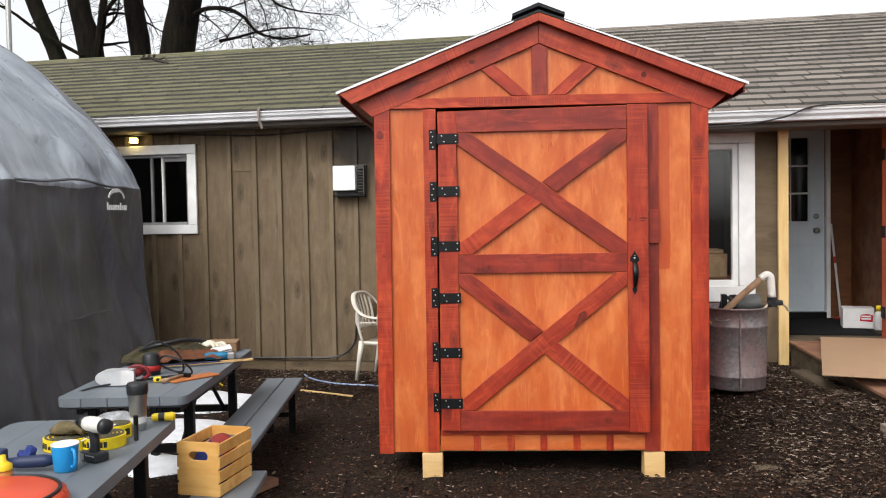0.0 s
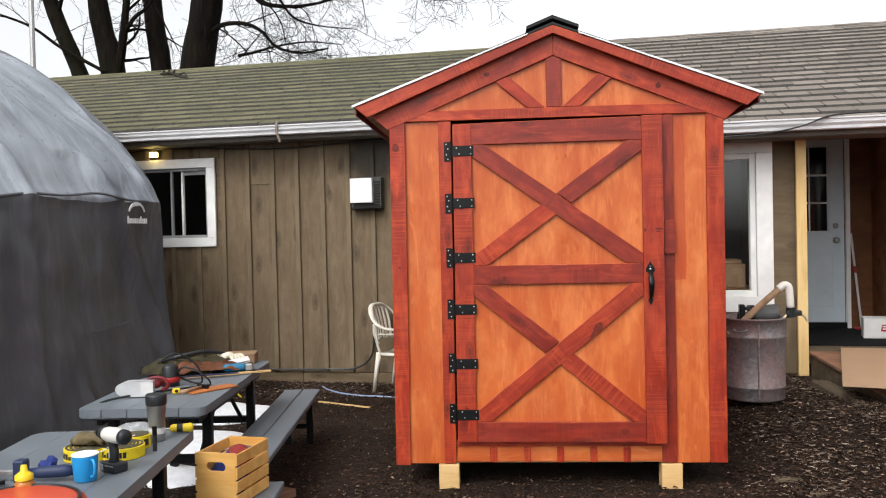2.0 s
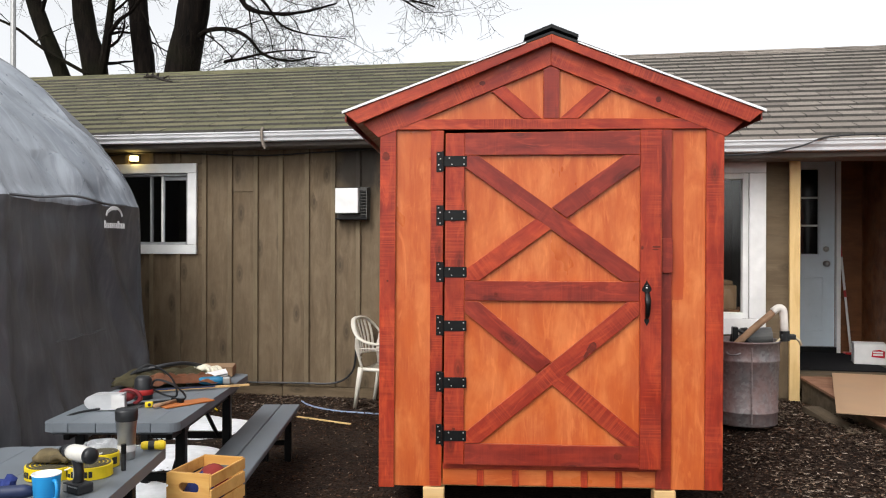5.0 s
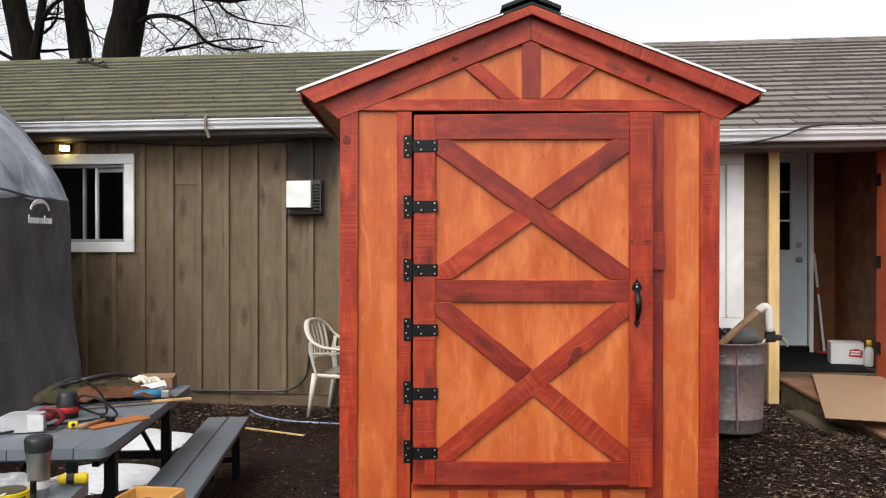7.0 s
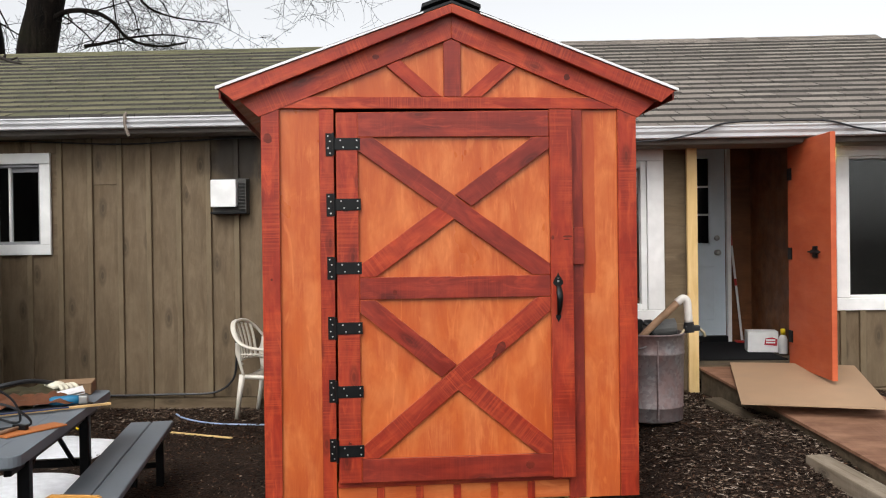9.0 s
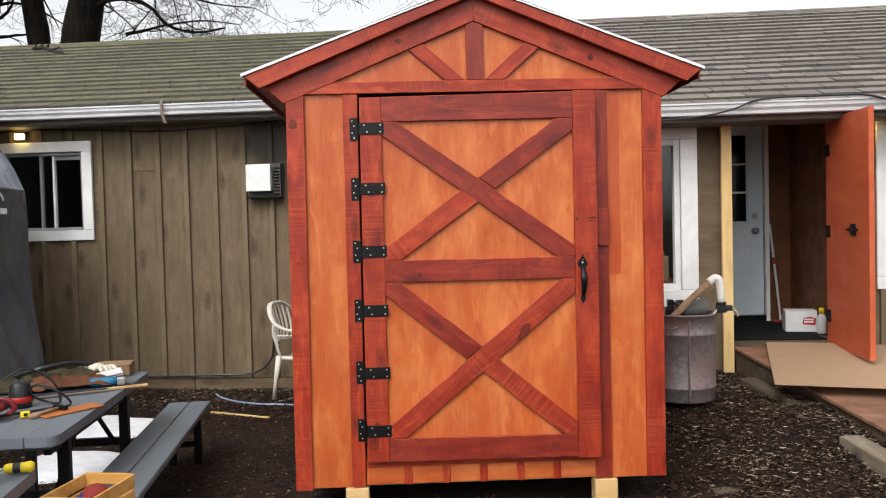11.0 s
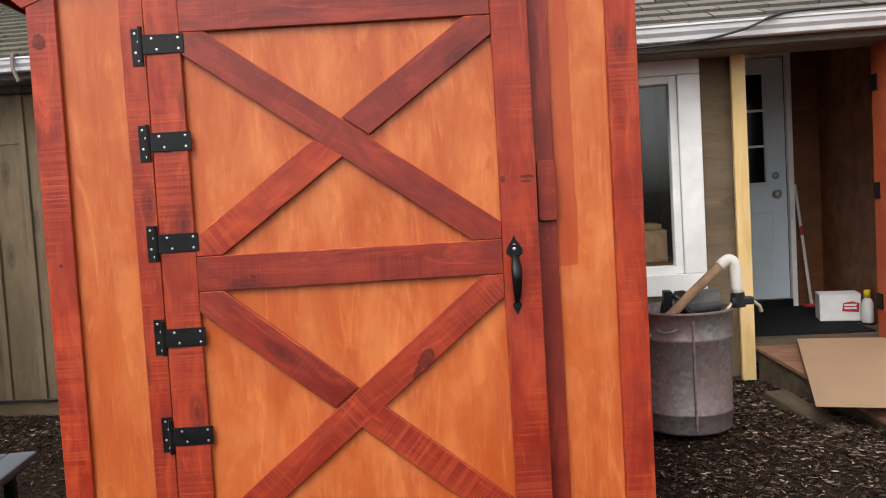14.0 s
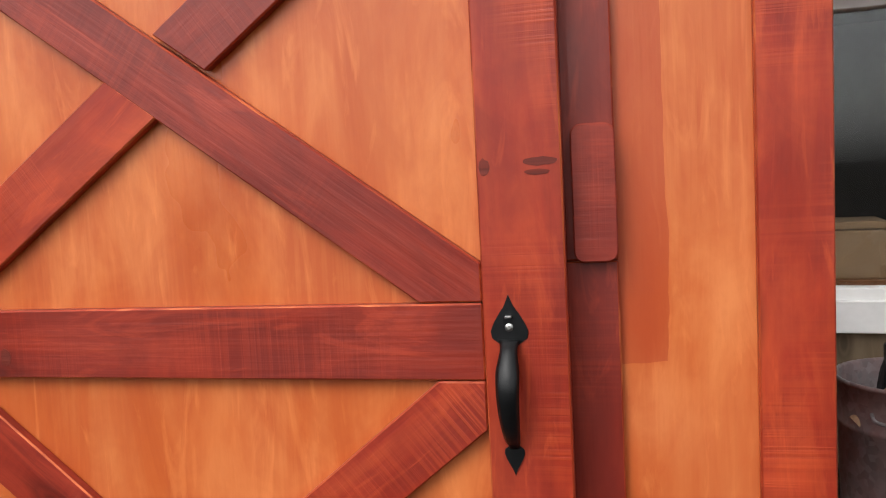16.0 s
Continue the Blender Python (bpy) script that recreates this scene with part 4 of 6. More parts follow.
def pull_handle():
    """Black forged thumb handle: spade-shaped plates and a bowed grip."""
    def spade(s):
        half = [(0.0, 0.048), (0.004, 0.038), (0.007, 0.030), (0.014, 0.022), (0.024, 0.006), (0.029, -0.006), (0.027, -0.016), (0.018, -0.022), (0.011, -0.028)]
        pts = [(x * s, z * s) for x, z in half]
        return pts + [(-x, z) for x, z in pts[:0:-1]]
    h = part("pull_handle", prism([(x * 0.95, z) for x, z in spade(1.0)], -0.0255, -0.0235, 0.0006), BLACK_METAL, door, "black iron thumb handle", pose(0.546 + DX, 0, 1.279))
    low = prism([(x * 0.52, -z * 0.62) for x, z in spade(1.0)], -0.0255, -0.0235, 0.0006)
    part("lower_plate", low, BLACK_METAL, h, "", pose(0.0, 0, -0.190))
    bm = bmesh.new()
    line = smooth_curve([(0, -0.024, -0.018), (0, -0.045, -0.035), (0, -0.066, -0.075), (0, -0.064, -0.115), (0, -0.046, -0.155), (0, -0.024, -0.178)], 5)
    rings = []
    for i, p in enumerate(line):
        t = i / (len(line) - 1)
        w = 0.0165 - 0.0045 * math.sin(math.pi * min(1, t * 3.2)) + 0.004 * math.sin(math.pi * t) - 0.0085 * t
        rings.append([bm.verts.new((p.x + a * w, p.y + b * 0.006, p.z)) for a, b in ((-1, 0), (-0.7, 0.9), (0.7, 0.9), (1, 0), (0.6, -1), (-0.6, -1))])
    for r, s in zip(rings, rings[1:]):
        for k in range(6):
            bm.faces.new((r[k], r[(k + 1) % 6], s[(k + 1) % 6], s[k]))
    bm.faces.new(rings[0])
    bm.faces.new(rings[-1])
    part("grip", bm, BLACK_METAL, h, smooth=True)
    part("screw", lathe([(0.006, 0), (0.006, 0.0015), (0.003, 0.003)], 12), SCREW, h, "", pose(0, -0.0255, 0.0, 90))
    part("thumb_tab", box(-0.005, 0.005, -0.034, -0.0255, 0.014, 0.018, 0.001), STEEL, h)


pull_handle()

# ---- porch things ----
post = thing("porch_post", "pale yellow primed timber post at the porch opening", "post", pose(2.028, 7.78, 1.245))
part("post_body", box(-1.055, 1.055, -0.02, 0.022, -0.043, 0.043, 0.003), YELLOW_POST, post, "", pose(0, 0, 0, 0, -90, 0))
setting("frieze", box(0.3, 2.10, 7.795, 7.832, 2.302, 2.345), GUTTER, "white frieze board under the porch eave", "trim")

door2 = thing("orange_door", "orange painted plywood door standing wide open", "door", pose(2.87, 7.83, 0.41))
part("leaf", box(-0.83, 0.0, -0.018, 0.018, 0, 1.877, 0.003), ORANGE_DOOR, door2, "", pose(0, 0, 0, 0, 0, 90))
part("edge_strip", box(-0.0205, 0.0205, -0.842, -0.831, 0, 1.877, 0.002), ORANGE_DOOR, door2)
for z in (0.25, 0.95, 1.62):
    part("hinge", box(-0.026, -0.0185, -0.09, -0.005, z - 0.05, z + 0.05, 0.001), BLACK_METAL, door2)
lt = part("latch", box(-0.030, -0.0185, -0.62, -0.48, 0.955, 0.985, 0.002), BLACK_METAL, door2, "black iron latch")
part("latch_plate", box(-0.034, -0.0185, -0.60, -0.53, 0.925, 1.015, 0.002), BLACK_METAL, lt)
part("latch_bolt", tube([(-0.038, -0.68, 0.97), (-0.038, -0.46, 0.97)], 0.007), BLACK_METAL, lt)

rampt = thing("ramp", "worn brown plywood ramp up to the porch", "ramp")
bm = bmesh.new()
rp = [(2.07, 7.79, 0.405), (2.93, 7.79, 0.405), (3.75, 5.60, 0.10), (2.63, 5.40, 0.095)]
top = [bm.verts.new(p) for p in rp]
low = [bm.verts.new((x, y, z - 0.02)) for x, y, z in rp]
bm.faces.new(top)
bm.faces.new(low[::-1])
for i in range(4):
    bm.faces.new((top[i], low[i], low[(i + 1) % 4], top[(i + 1) % 4]))
part("deck_sheet", bm, RAMP_WOOD, rampt)
for (x0, y0, z0), (x1, y1, z1), off in (((2.09, 7.78, 0.38), (2.65, 5.42, 0.07), 0.02), ((2.90, 7.78, 0.38), (3.72, 5.60, 0.07), -0.02)):
    bm = bmesh.new()
    q = [bm.verts.new(p) for p in ((x0, y0, z0), (x1, y1, z1), (x1, y1, z1 - 0.10), (x0, y0, z0 - 0.22), (x0 + off * 2, y0, z0), (x1 + off * 2, y1, z1), (x1 + off * 2, y1, z1 - 0.10), (x0 + off * 2, y0, z0 - 0.22))]
    for f in ((0, 1, 2, 3), (7, 6, 5, 4), (0, 4, 5, 1), (1, 5, 6, 2), (2, 6, 7, 3), (3, 7, 4, 0)):
        bm.faces.new([q[i] for i in f])
    part("side_beam", bm, OLD_TIMBER, rampt)

sheet = thing("hardboard_sheet", "tan hardboard sheet laid across the ramp", "board")
bm = bmesh.new()
a, u, v = Vector((2.04, 6.58, 0.315)), Vector((0.97, -0.16, -0.012)), Vector((0.30, 1.22, 0.112))
n_ = 6
grid = [[a + u * (i / n_) + v * (j / n_) + Vector((0, 0, 0.012 + 0.012 * math.sin(3.1 * i / n_) * math.sin(2.5 * j / n_))) for i in range(n_ + 1)] for j in range(n_ + 1)]
vt = [[bm.verts.new(p) for p in r] for r in grid]
vb = [[bm.verts.new(p - Vector((0, 0, 0.006))) for p in r] for r in grid]
for j in range(n_):
    for i in range(n_):
        bm.faces.new((vt[j][i], vt[j][i + 1], vt[j + 1][i + 1], vt[j + 1][i]))
        bm.faces.new((vb[j][i], vb[j + 1][i], vb[j + 1][i + 1], vb[j][i + 1]))
for k in range(n_):
    for (p, q, r, s) in ((vt[0][k], vb[0][k], vb[0][k + 1], vt[0][k + 1]), (vt[n_][k], vt[n_][k + 1], vb[n_][k + 1], vb[n_][k]), (vt[k][0], vt[k + 1][0], vb[k + 1][0], vb[k][0]), (vt[k][n_], vb[k][n_], vb[k + 1][n_], vt[k + 1][n_])):
        bm.faces.new((p, q, r, s))
part("sheet", bm, HARDBOARD, sheet)

mat1 = thing("doormat", "black doormat on the porch floor", "doormat", pose(2.40, 8.55, 0.421))
part("mat", box(-0.34, 0.52, -0.52, 0.74, 0, 0.012, 0.003), MAT_BLACK, mat1)

carton = thing("carton", "white cardboard carton with a red printed patch", "box", pose(2.862, 8.54, 0.434, 0, 0, -10))
WHITE_CARD = plain("white_card", (0.62, 0.61, 0.60), 0.6, 0, 0.08)
RED_INK = plain("red_ink", (0.40, 0.015, 0.03), 0.6)
part("carton_body", box(-0.135, 0.135, -0.10, 0.10, 0, 0.19, 0.004), WHITE_CARD, carton)
part("flap", box(-0.135, 0.135, -0.10, -0.002, 0.1905, 0.193), WHITE_CARD, carton, "", None)
part("flap", box(-0.135, 0.135, 0.002, 0.10, 0.1905, 0.1925), WHITE_CARD, carton)
part("printed_patch", prism([(0.01, 0.07), (0.12, 0.062), (0.125, 0.125), (0.08, 0.14), (0.02, 0.13)], -0.1025, -0.1005), RED_INK, carton, "red printed patch")
for z in (0.085, 0.108):
    part("print_bar", box(0.025, 0.105, -0.1040, -0.1028, z, z + 0.014), WHITE_CARD, carton)

bag = thing("spray_bottle", "white bottle with a yellow cap beside the carton", "bottle", pose(2.985, 8.33, 0.434))
part("bottle_body", lathe([(0.036, 0), (0.04, 0.01), (0.04, 0.13), (0.03, 0.16), (0.016, 0.175)], 16), WHITE_CARD, bag, smooth=True)
YELLOW = plain("yellow_plastic", (0.75, 0.55, 0.02), 0.4)
part("cap", lathe([(0.022, 0.176), (0.022, 0.225), (0.018, 0.23)], 14), YELLOW, bag, "yellow cap", smooth=True)

broom = thing("broom_pole", "red and white pole leaning on the porch wall", "pole")
RED_PAINT = plain("red_paint", (0.36, 0.02, 0.018), 0.4)
part("pole", tube([(2.905, 9.22, 0.455), (2.865, 9.275, 1.02), (2.837, 9.315, 1.42)], 0.012), WHITE_CARD, broom)
part("sleeve", tube([(2.866, 9.274, 1.01), (2.861, 9.281, 1.08)], 0.0135), RED_PAINT, broom, "red sleeve")
part("grip", tube([(2.837, 9.315, 1.425), (2.828, 9.33, 1.55)], 0.0135), RED_PAINT, broom, "red grip")
part("pad", box(2.84, 2.97, 9.16, 9.27, 0.4335, 0.452, 0.004), RED_PAINT, broom)

# cardboard stacked behind the large window
for k, (x, y, w_, d_, z, h_) in enumerate(((1.25, 8.25, 0.70, 0.35, 0.95, 0.22), (1.20, 8.28, 0.74, 0.36, 1.174, 0.035))):
    cb = thing("cardboard_box", "flat brown cardboard box behind the window pane", "box", pose(x, y, z))
    part("box_body", box(-w_ / 2, w_ / 2, -d_ / 2, d_ / 2, 0, h_, 0.004), CARDBOARD, cb)
    part("tape", box(-0.03, 0.03, -d_ / 2 - 0.001, d_ / 2, h_, h_ + 0.001), HARDBOARD, cb)
setting("window_shelf", box(0.75, 1.75, 8.02, 8.50, 0.90, 0.949), PANELLING, "brown shelf behind the window", "shelf")

# ---- vent, lamp and lines on the long wall ----
vent = thing("wall_vent", "white hooded exhaust vent on the wall", "vent", pose(-2.11, LY - 0.036, 1.955))
VENT_GREY = plain("grey_vent_metal", (0.062, 0.060, 0.055), 0.5, 0.3)
part("back_plate", box(-0.17, 0.17, -0.02, 0.03, -0.165, 0.17, 0.003), VENT_GREY, vent)
part("hood", box(-0.165, 0.075, -0.11, -0.021, -0.10, 0.155, 0.008, 2), WHITE, vent, "white hood")
part("drip_lip", box(-0.17, 0.17, -0.10, -0.021, -0.165, -0.145, 0.003), BLACK_METAL, vent)
for k in range(9):
    part("louver", box(0.09, 0.165, -0.075, -0.021, -0.12 + k * 0.03, -0.108 + k * 0.03, 0.002), VENT_GREY, vent, "", pose(0, 0, 0))
part("side_cheek", box(0.155, 0.165, -0.085, -0.021, -0.145, 0.16), VENT_GREY, vent)

lamp = thing("wall_lamp", "small glowing yellow lamp above the window", "lamp", pose(-4.55, LY - 0.055, 2.455))
lm, ln, ll, lb = mat("warm_lamp_glow", 0.4)
lb.inputs["Base Color"].default_value = (0.9, 0.7, 0.25, 1)
lb.inputs["Emission Color"].default_value, lb.inputs["Emission Strength"].default_value = (1.0, 0.72, 0.22, 1), 14.0
part("lamp_base", box(-0.05, 0.05, 0.0, 0.02, -0.03, 0.05, 0.003), BLACK_METAL, lamp)
part("lens", box(-0.04, 0.04, -0.05, -0.001, -0.025, 0.03, 0.008, 2), lm, lamp, "glowing yellow lens")
lamp2 = thing("wall_lamp", "tiny glowing lamp on the window trim", "lamp", pose(3.20, RY - 0.05, 2.19))
part("lamp_base", box(-0.012, 0.012, 0.0, 0.01, -0.03, 0.03, 0.002), YELLOW_POST, lamp2)
part("lens", lathe([(0.018, 0), (0.022, 0.012), (0.010, 0.026)], 12), lm, lamp2, "glowing lens", pose(0, 0, 0, 90))


def cable(name, label, pts, r, material, sag=0.0, category="cable", sides=6):
    c = thing(name, label, category)
    part("line", tube(smooth_curve(pts, 7), r, sides), material, c)
    return c


cable("cable", "black cable strung along the wall under the eave", [(-7.5, LY - 0.05, 2.50), (-5.4, LY - 0.05, 2.47), (-4.4, LY - 0.05, 2.52), (-3.2, LY - 0.05, 2.47), (-2.5, LY - 0.05, 2.49), (-1.4, LY - 0.05, 2.53), (-0.2, LY - 0.05, 2.54)], 0.007, BLACK_PLASTIC)
cable("hose", "black hose running down the wall and along its foot", [(-2.08, LY - 0.06, 0.66), (-2.075, LY - 0.07, 0.40), (-2.12, LY - 0.07, 0.22), (-2.30, LY - 0.07, 0.11), (-2.7, LY - 0.06, 0.095), (-3.4, LY - 0.06, 0.085), (-4.4, LY - 0.06, 0.09), (-5.5, LY - 0.06, 0.08)], 0.011, BLACK_PLASTIC, category="hose")
cable("cable", "black cable looped over the porch gutter", [(0.9, 7.30, 2.26), (1.6, 7.32, 2.28), (1.95, 7.335, 2.335), (2.2, 7.345, 2.415), (2.7, 7.35, 2.425), (3.0, 7.345, 2.415), (3.25, 7.335, 2.35), (3.7, 7.33, 2.30), (4.6, 7.33, 2.32)], 0.008, BLACK_PLASTIC)
BLUE_HOSE = plain("pale_blue_hose", (0.30, 0.38, 0.55), 0.5)
cable("ground_hose", "pale blue hose lying on the soil", [(x, y, ground_z(x, y) + 0.012) for x, y in ((-2.55, 8.09), (-2.45, 7.98), (-2.30, 7.88), (-2.09, 7.79), (-1.9, 7.76), (-1.7, 7.77), (-1.4, 7.72), (-0.8, 7.65))], 0.008, BLUE_HOSE, category="hose")
st = thing("wood_lath", "thin yellow lath lying on the soil", "stick", pose(-2.12, 7.48, -0.088, 0, 0, -20.5))
part("lath", box(-0.31, 0.31, -0.012, 0.012, 0, 0.012, 0.002), YELLOW_POST, st)
cable("yellow_cord", "yellow cord lying on the soil by the wall", [(x, y, ground_z(x, y) + 0.012) for x, y in ((-3.95, 8.22), (-3.78, 8.20), (-3.58, 8.04), (-3.24, 7.645))], 0.009, YELLOW, category="cord")
BARE = plain("bare_stick_bark", (0.20, 0.165, 0.135), 0.85)
cable("gutter_stick", "grey stick hanging over the gutter", [(-2.97, 8.10, 2.71), (-2.955, 8.03, 2.675), (-2.945, 8.015, 2.58), (-2.915, 8.02, 2.49)], 0.014, BARE, category="stick")
TWIG = plain("dark_twig_bark", (0.02, 0.015, 0.011), 0.9)
tw = thing("roof_twig", "dark fallen twig lying on the roof", "twig")
zt = lambda y: roof_z(y) + 0.03
bm = bmesh.new()
add_tube(bm, [(-5.80, 10.72, zt(10.72)), (-5.62, 10.66, zt(10.66) + 0.02), (-5.45, 10.55, zt(10.55)), (-5.30, 10.42, zt(10.42)), (-5.2, 10.38, zt(10.38))], [0.018, 0.022, 0.018, 0.014, 0.008], 6)
add_tube(bm, [(-5.45, 10.55, zt(10.55)), (-5.36, 10.58, zt(10.58) + 0.03), (-5.29, 10.5, zt(10.5))], [0.012, 0.010, 0.006], 5)
for px in (-5.76, -5.68, -5.60):
    add_tube(bm, [(px, 10.70, zt(10.7)), (px + 0.02, 10.71, zt(10.71) + 0.05)], [0.02, 0.014], 6)
part("twig_wood", bm, TWIG, tw)

# ---- galvanised tub with pump parts ----
tub = thing("metal_tub", "rusty galvanised metal tub holding pump parts", "tub", pose(1.455, 6.80, 0.188) @ Matrix.Diagonal((1, 1, 0.95, 1)))
prof = [(0.0, 0.012), (0.215, 0.012), (0.22, 0.0), (0.226, 0.012), (0.228, 0.10), (0.234, 0.105), (0.234, 0.115), (0.229, 0.12), (0.238, 0.50), (0.243, 0.505), (0.243, 0.52), (0.239, 0.525), (0.242, 0.645), (0.249, 0.648), (0.252, 0.656), (0.249, 0.664), (0.242, 0.664), (0.236, 0.655), (0.233, 0.45), (0.0, 0.45)]
part("tub_body", lathe(prof, 40, False), GALV, tub, smooth=True)
part("contents", lathe([(0.0, 0.53), (0.12, 0.56), (0.2, 0.54), (0.231, 0.50)], 20, False), BLACK_PLASTIC, tub, "dark clutter inside")
part("seam", box(-0.006, 0.006, -0.248, -0.232, 0.03, 0.62, 0.002), GALV, tub)
for a in (60, 240):
    hnd = tube(smooth_curve([(0.245, -0.05, 0.58), (0.275, -0.03, 0.57), (0.28, 0, 0.565), (0.275, 0.03, 0.57), (0.245, 0.05, 0.58)], 4), 0.006)
    part("handle", hnd, GALV, tub, "", pose(0, 0, 0, 0, 0, a))
pump = thing("well_pump", "old grey pump motor with a rusty white pipe", "pump", pose(1.455, 6.80, 0.72))
part("pipe", tube([(-0.20, -0.12, -0.03), (-0.085, -0.10, 0.07), (0.03, -0.09, 0.18), (0.19, -0.09, 0.325)], 0.026, 12), RUSTY, pump, "rust-stained pipe")
part("elbow", tube(smooth_curve([(0.175, -0.09, 0.315), (0.215, -0.09, 0.345), (0.245, -0.09, 0.33), (0.252, -0.09, 0.28), (0.258, -0.09, 0.17)], 4), 0.029, 12), PVC, pump, "white plastic elbow", smooth=True)
part("valve", tube([(0.258, -0.09, 0.175), (0.263, -0.09, 0.10)], 0.036, 12), BLACK_PLASTIC, pump, "black valve")
part("valve_body", box(0.225, 0.335, -0.12, -0.06, 0.112, 0.152, 0.01, 2), BLACK_PLASTIC, pump)
BRASS = plain("pale_brass", (0.62, 0.52, 0.34), 0.35, 0.8)
part("fitting", tube([(0.33, -0.09, 0.13), (0.365, -0.09, 0.10), (0.375, -0.09, 0.07)], 0.010), BRASS, pump, "brass fitting")
part("fitting", tube([(0.235, -0.09, 0.125), (0.195, -0.10, 0.085)], 0.009), BRASS, pump, "brass fitting")
part("motor", tube([(0.02, 0.03, 0.115), (0.19, 0.03, 0.13)], 0.062, 18), plain("grey_motor_enamel", (0.15, 0.15, 0.145), 0.5), pump, "grey motor barrel")
part("motor_end", tube([(-0.03, 0.03, 0.112), (0.018, 0.03, 0.115)], 0.07, 18), BLACK_METAL, pump)
part("coil", tube(smooth_curve([(-0.12, 0.0, 0.0), (-0.09, 0.02, 0.13), (-0.04, -0.03, 0.16), (0.02, -0.05, 0.08), (0.10, -0.04, 0.03), (0.18, -0.02, 0.05)], 5), 0.014), BLACK_PLASTIC, pump)
part("bracket", box(-0.10, -0.06, -0.04, 0.04, -0.06, 0.19, 0.004), BLACK_METAL, pump)
for k, (x0, y0, x1, y1, z, label) in enumerate(((2.03, 7.25, 2.20, 6.60, 0.165, "weathered edging timber half sunk in leaves"), (2.32, 6.02, 2.47, 5.05, 0.04, "pale silvered edging timber half sunk in leaves"))):
    e = thing("edging_timber", label, "timber", pose((x0 + x1) / 2, (y0 + y1) / 2, z, 0, 3 if k else 6, math.degrees(math.atan2(y1 - y0, x1 - x0))), "edging timbers")
    part("timber", box(-math.hypot(x1 - x0, y1 - y0) / 2, math.hypot(x1 - x0, y1 - y0) / 2, -0.07, 0.07, -0.06, 0.05, 0.012, 2), PALE_TIMBER if k else OLD_TIMBER, e)

# ---- plastic garden chair ----
chair = thing("garden_chair", "off-white moulded plastic garden chair by the wall", "chair", pose(-1.655, 8.11, -0.055, 0, 0, 80))
seat = bmesh.new()
sg = [[seat.verts.new((x * (0.23 - 0.02 * (y + 1) / 2), y * 0.22, 0.41 - 0.015 * (1 - x * x) - 0.014 * y)) for x in np.linspace(-1, 1, 7)] for y in np.linspace(-1, 1, 7)]
for r, s in zip(sg, sg[1:]):
    for i in range(6):
        seat.faces.new((r[i], r[i + 1], s[i + 1], s[i]))
bmesh.ops.solidify(seat, geom=seat.faces[:], thickness=0.014)
part("seat", seat, CHAIR_PLASTIC, chair, smooth=True)
part("seat_rim", tube(smooth_curve([(-0.21, 0.21, 0.385), (-0.235, 0, 0.385), (-0.225, -0.20, 0.388), (0, -0.235, 0.39), (0.225, -0.20, 0.388), (0.235, 0, 0.385), (0.21, 0.21, 0.385)], 4), 0.019, 8), CHAIR_PLASTIC, chair, smooth=True)


def strip(pts, width, thick):
    """A flat band along a line, lying across x."""
    line = smooth_curve(pts, 6)
    bm = bmesh.new()
    rows = []
    for i, p in enumerate(line):
        d = (line[min(i + 1, len(line) - 1)] - line[max(i - 1, 0)]).normalized()
        side = Vector((0, 0, 1)).cross(d)
        side = side.normalized() if side.length > 0.05 else Vector((1, 0, 0))
        up = d.cross(side)
        rows.append([bm.verts.new(p + side * (width / 2 * ca) + up * (thick / 2 * sa)) for ca, sa in ((-1, -0.4), (-0.6, -1), (0.6, -1), (1, -0.4), (1, 0.4), (0.6, 1), (-0.6, 1), (-1, 0.4))])
    for r, t in zip(rows, rows[1:]):
        for k in range(8):
            bm.faces.new((r[k], r[(k + 1) % 8], t[(k + 1) % 8], t[k]))
    bm.faces.new(rows[0])
    bm.faces.new(rows[-1][::-1])
    return bm


rim = [(0.275, -0.22, 0.615), (0.29, -0.06, 0.635), (0.285, 0.10, 0.65), (0.265, 0.21, 0.70), (0.22, 0.28, 0.79), (0.12, 0.325, 0.855), (0, 0.335, 0.865)]
part("top_rail", strip(rim + [(-x, y, z) for x, y, z in rim[-2::-1]], 0.045, 0.022), CHAIR_PLASTIC, chair, smooth=True)
low_rim = [(0.235, 0.20, 0.50), (0.16, 0.255, 0.515), (0, 0.275, 0.52)]
part("lower_rail", strip(low_rim + [(-x, y, z) for x, y, z in low_rim[-2::-1]], 0.03, 0.018), CHAIR_PLASTIC, chair, smooth=True)
for x in (-0.15, -0.09, -0.03, 0.03, 0.09, 0.15):
    part("back_slat", strip([(x * 0.95, 0.262 - x * x, 0.515), (x * 1.05, 0.285 - x * x, 0.68), (x * 1.15, 0.330 - x * x, 0.853 - abs(x) * 0.22)], 0.026, 0.012), CHAIR_PLASTIC, chair, smooth=True)
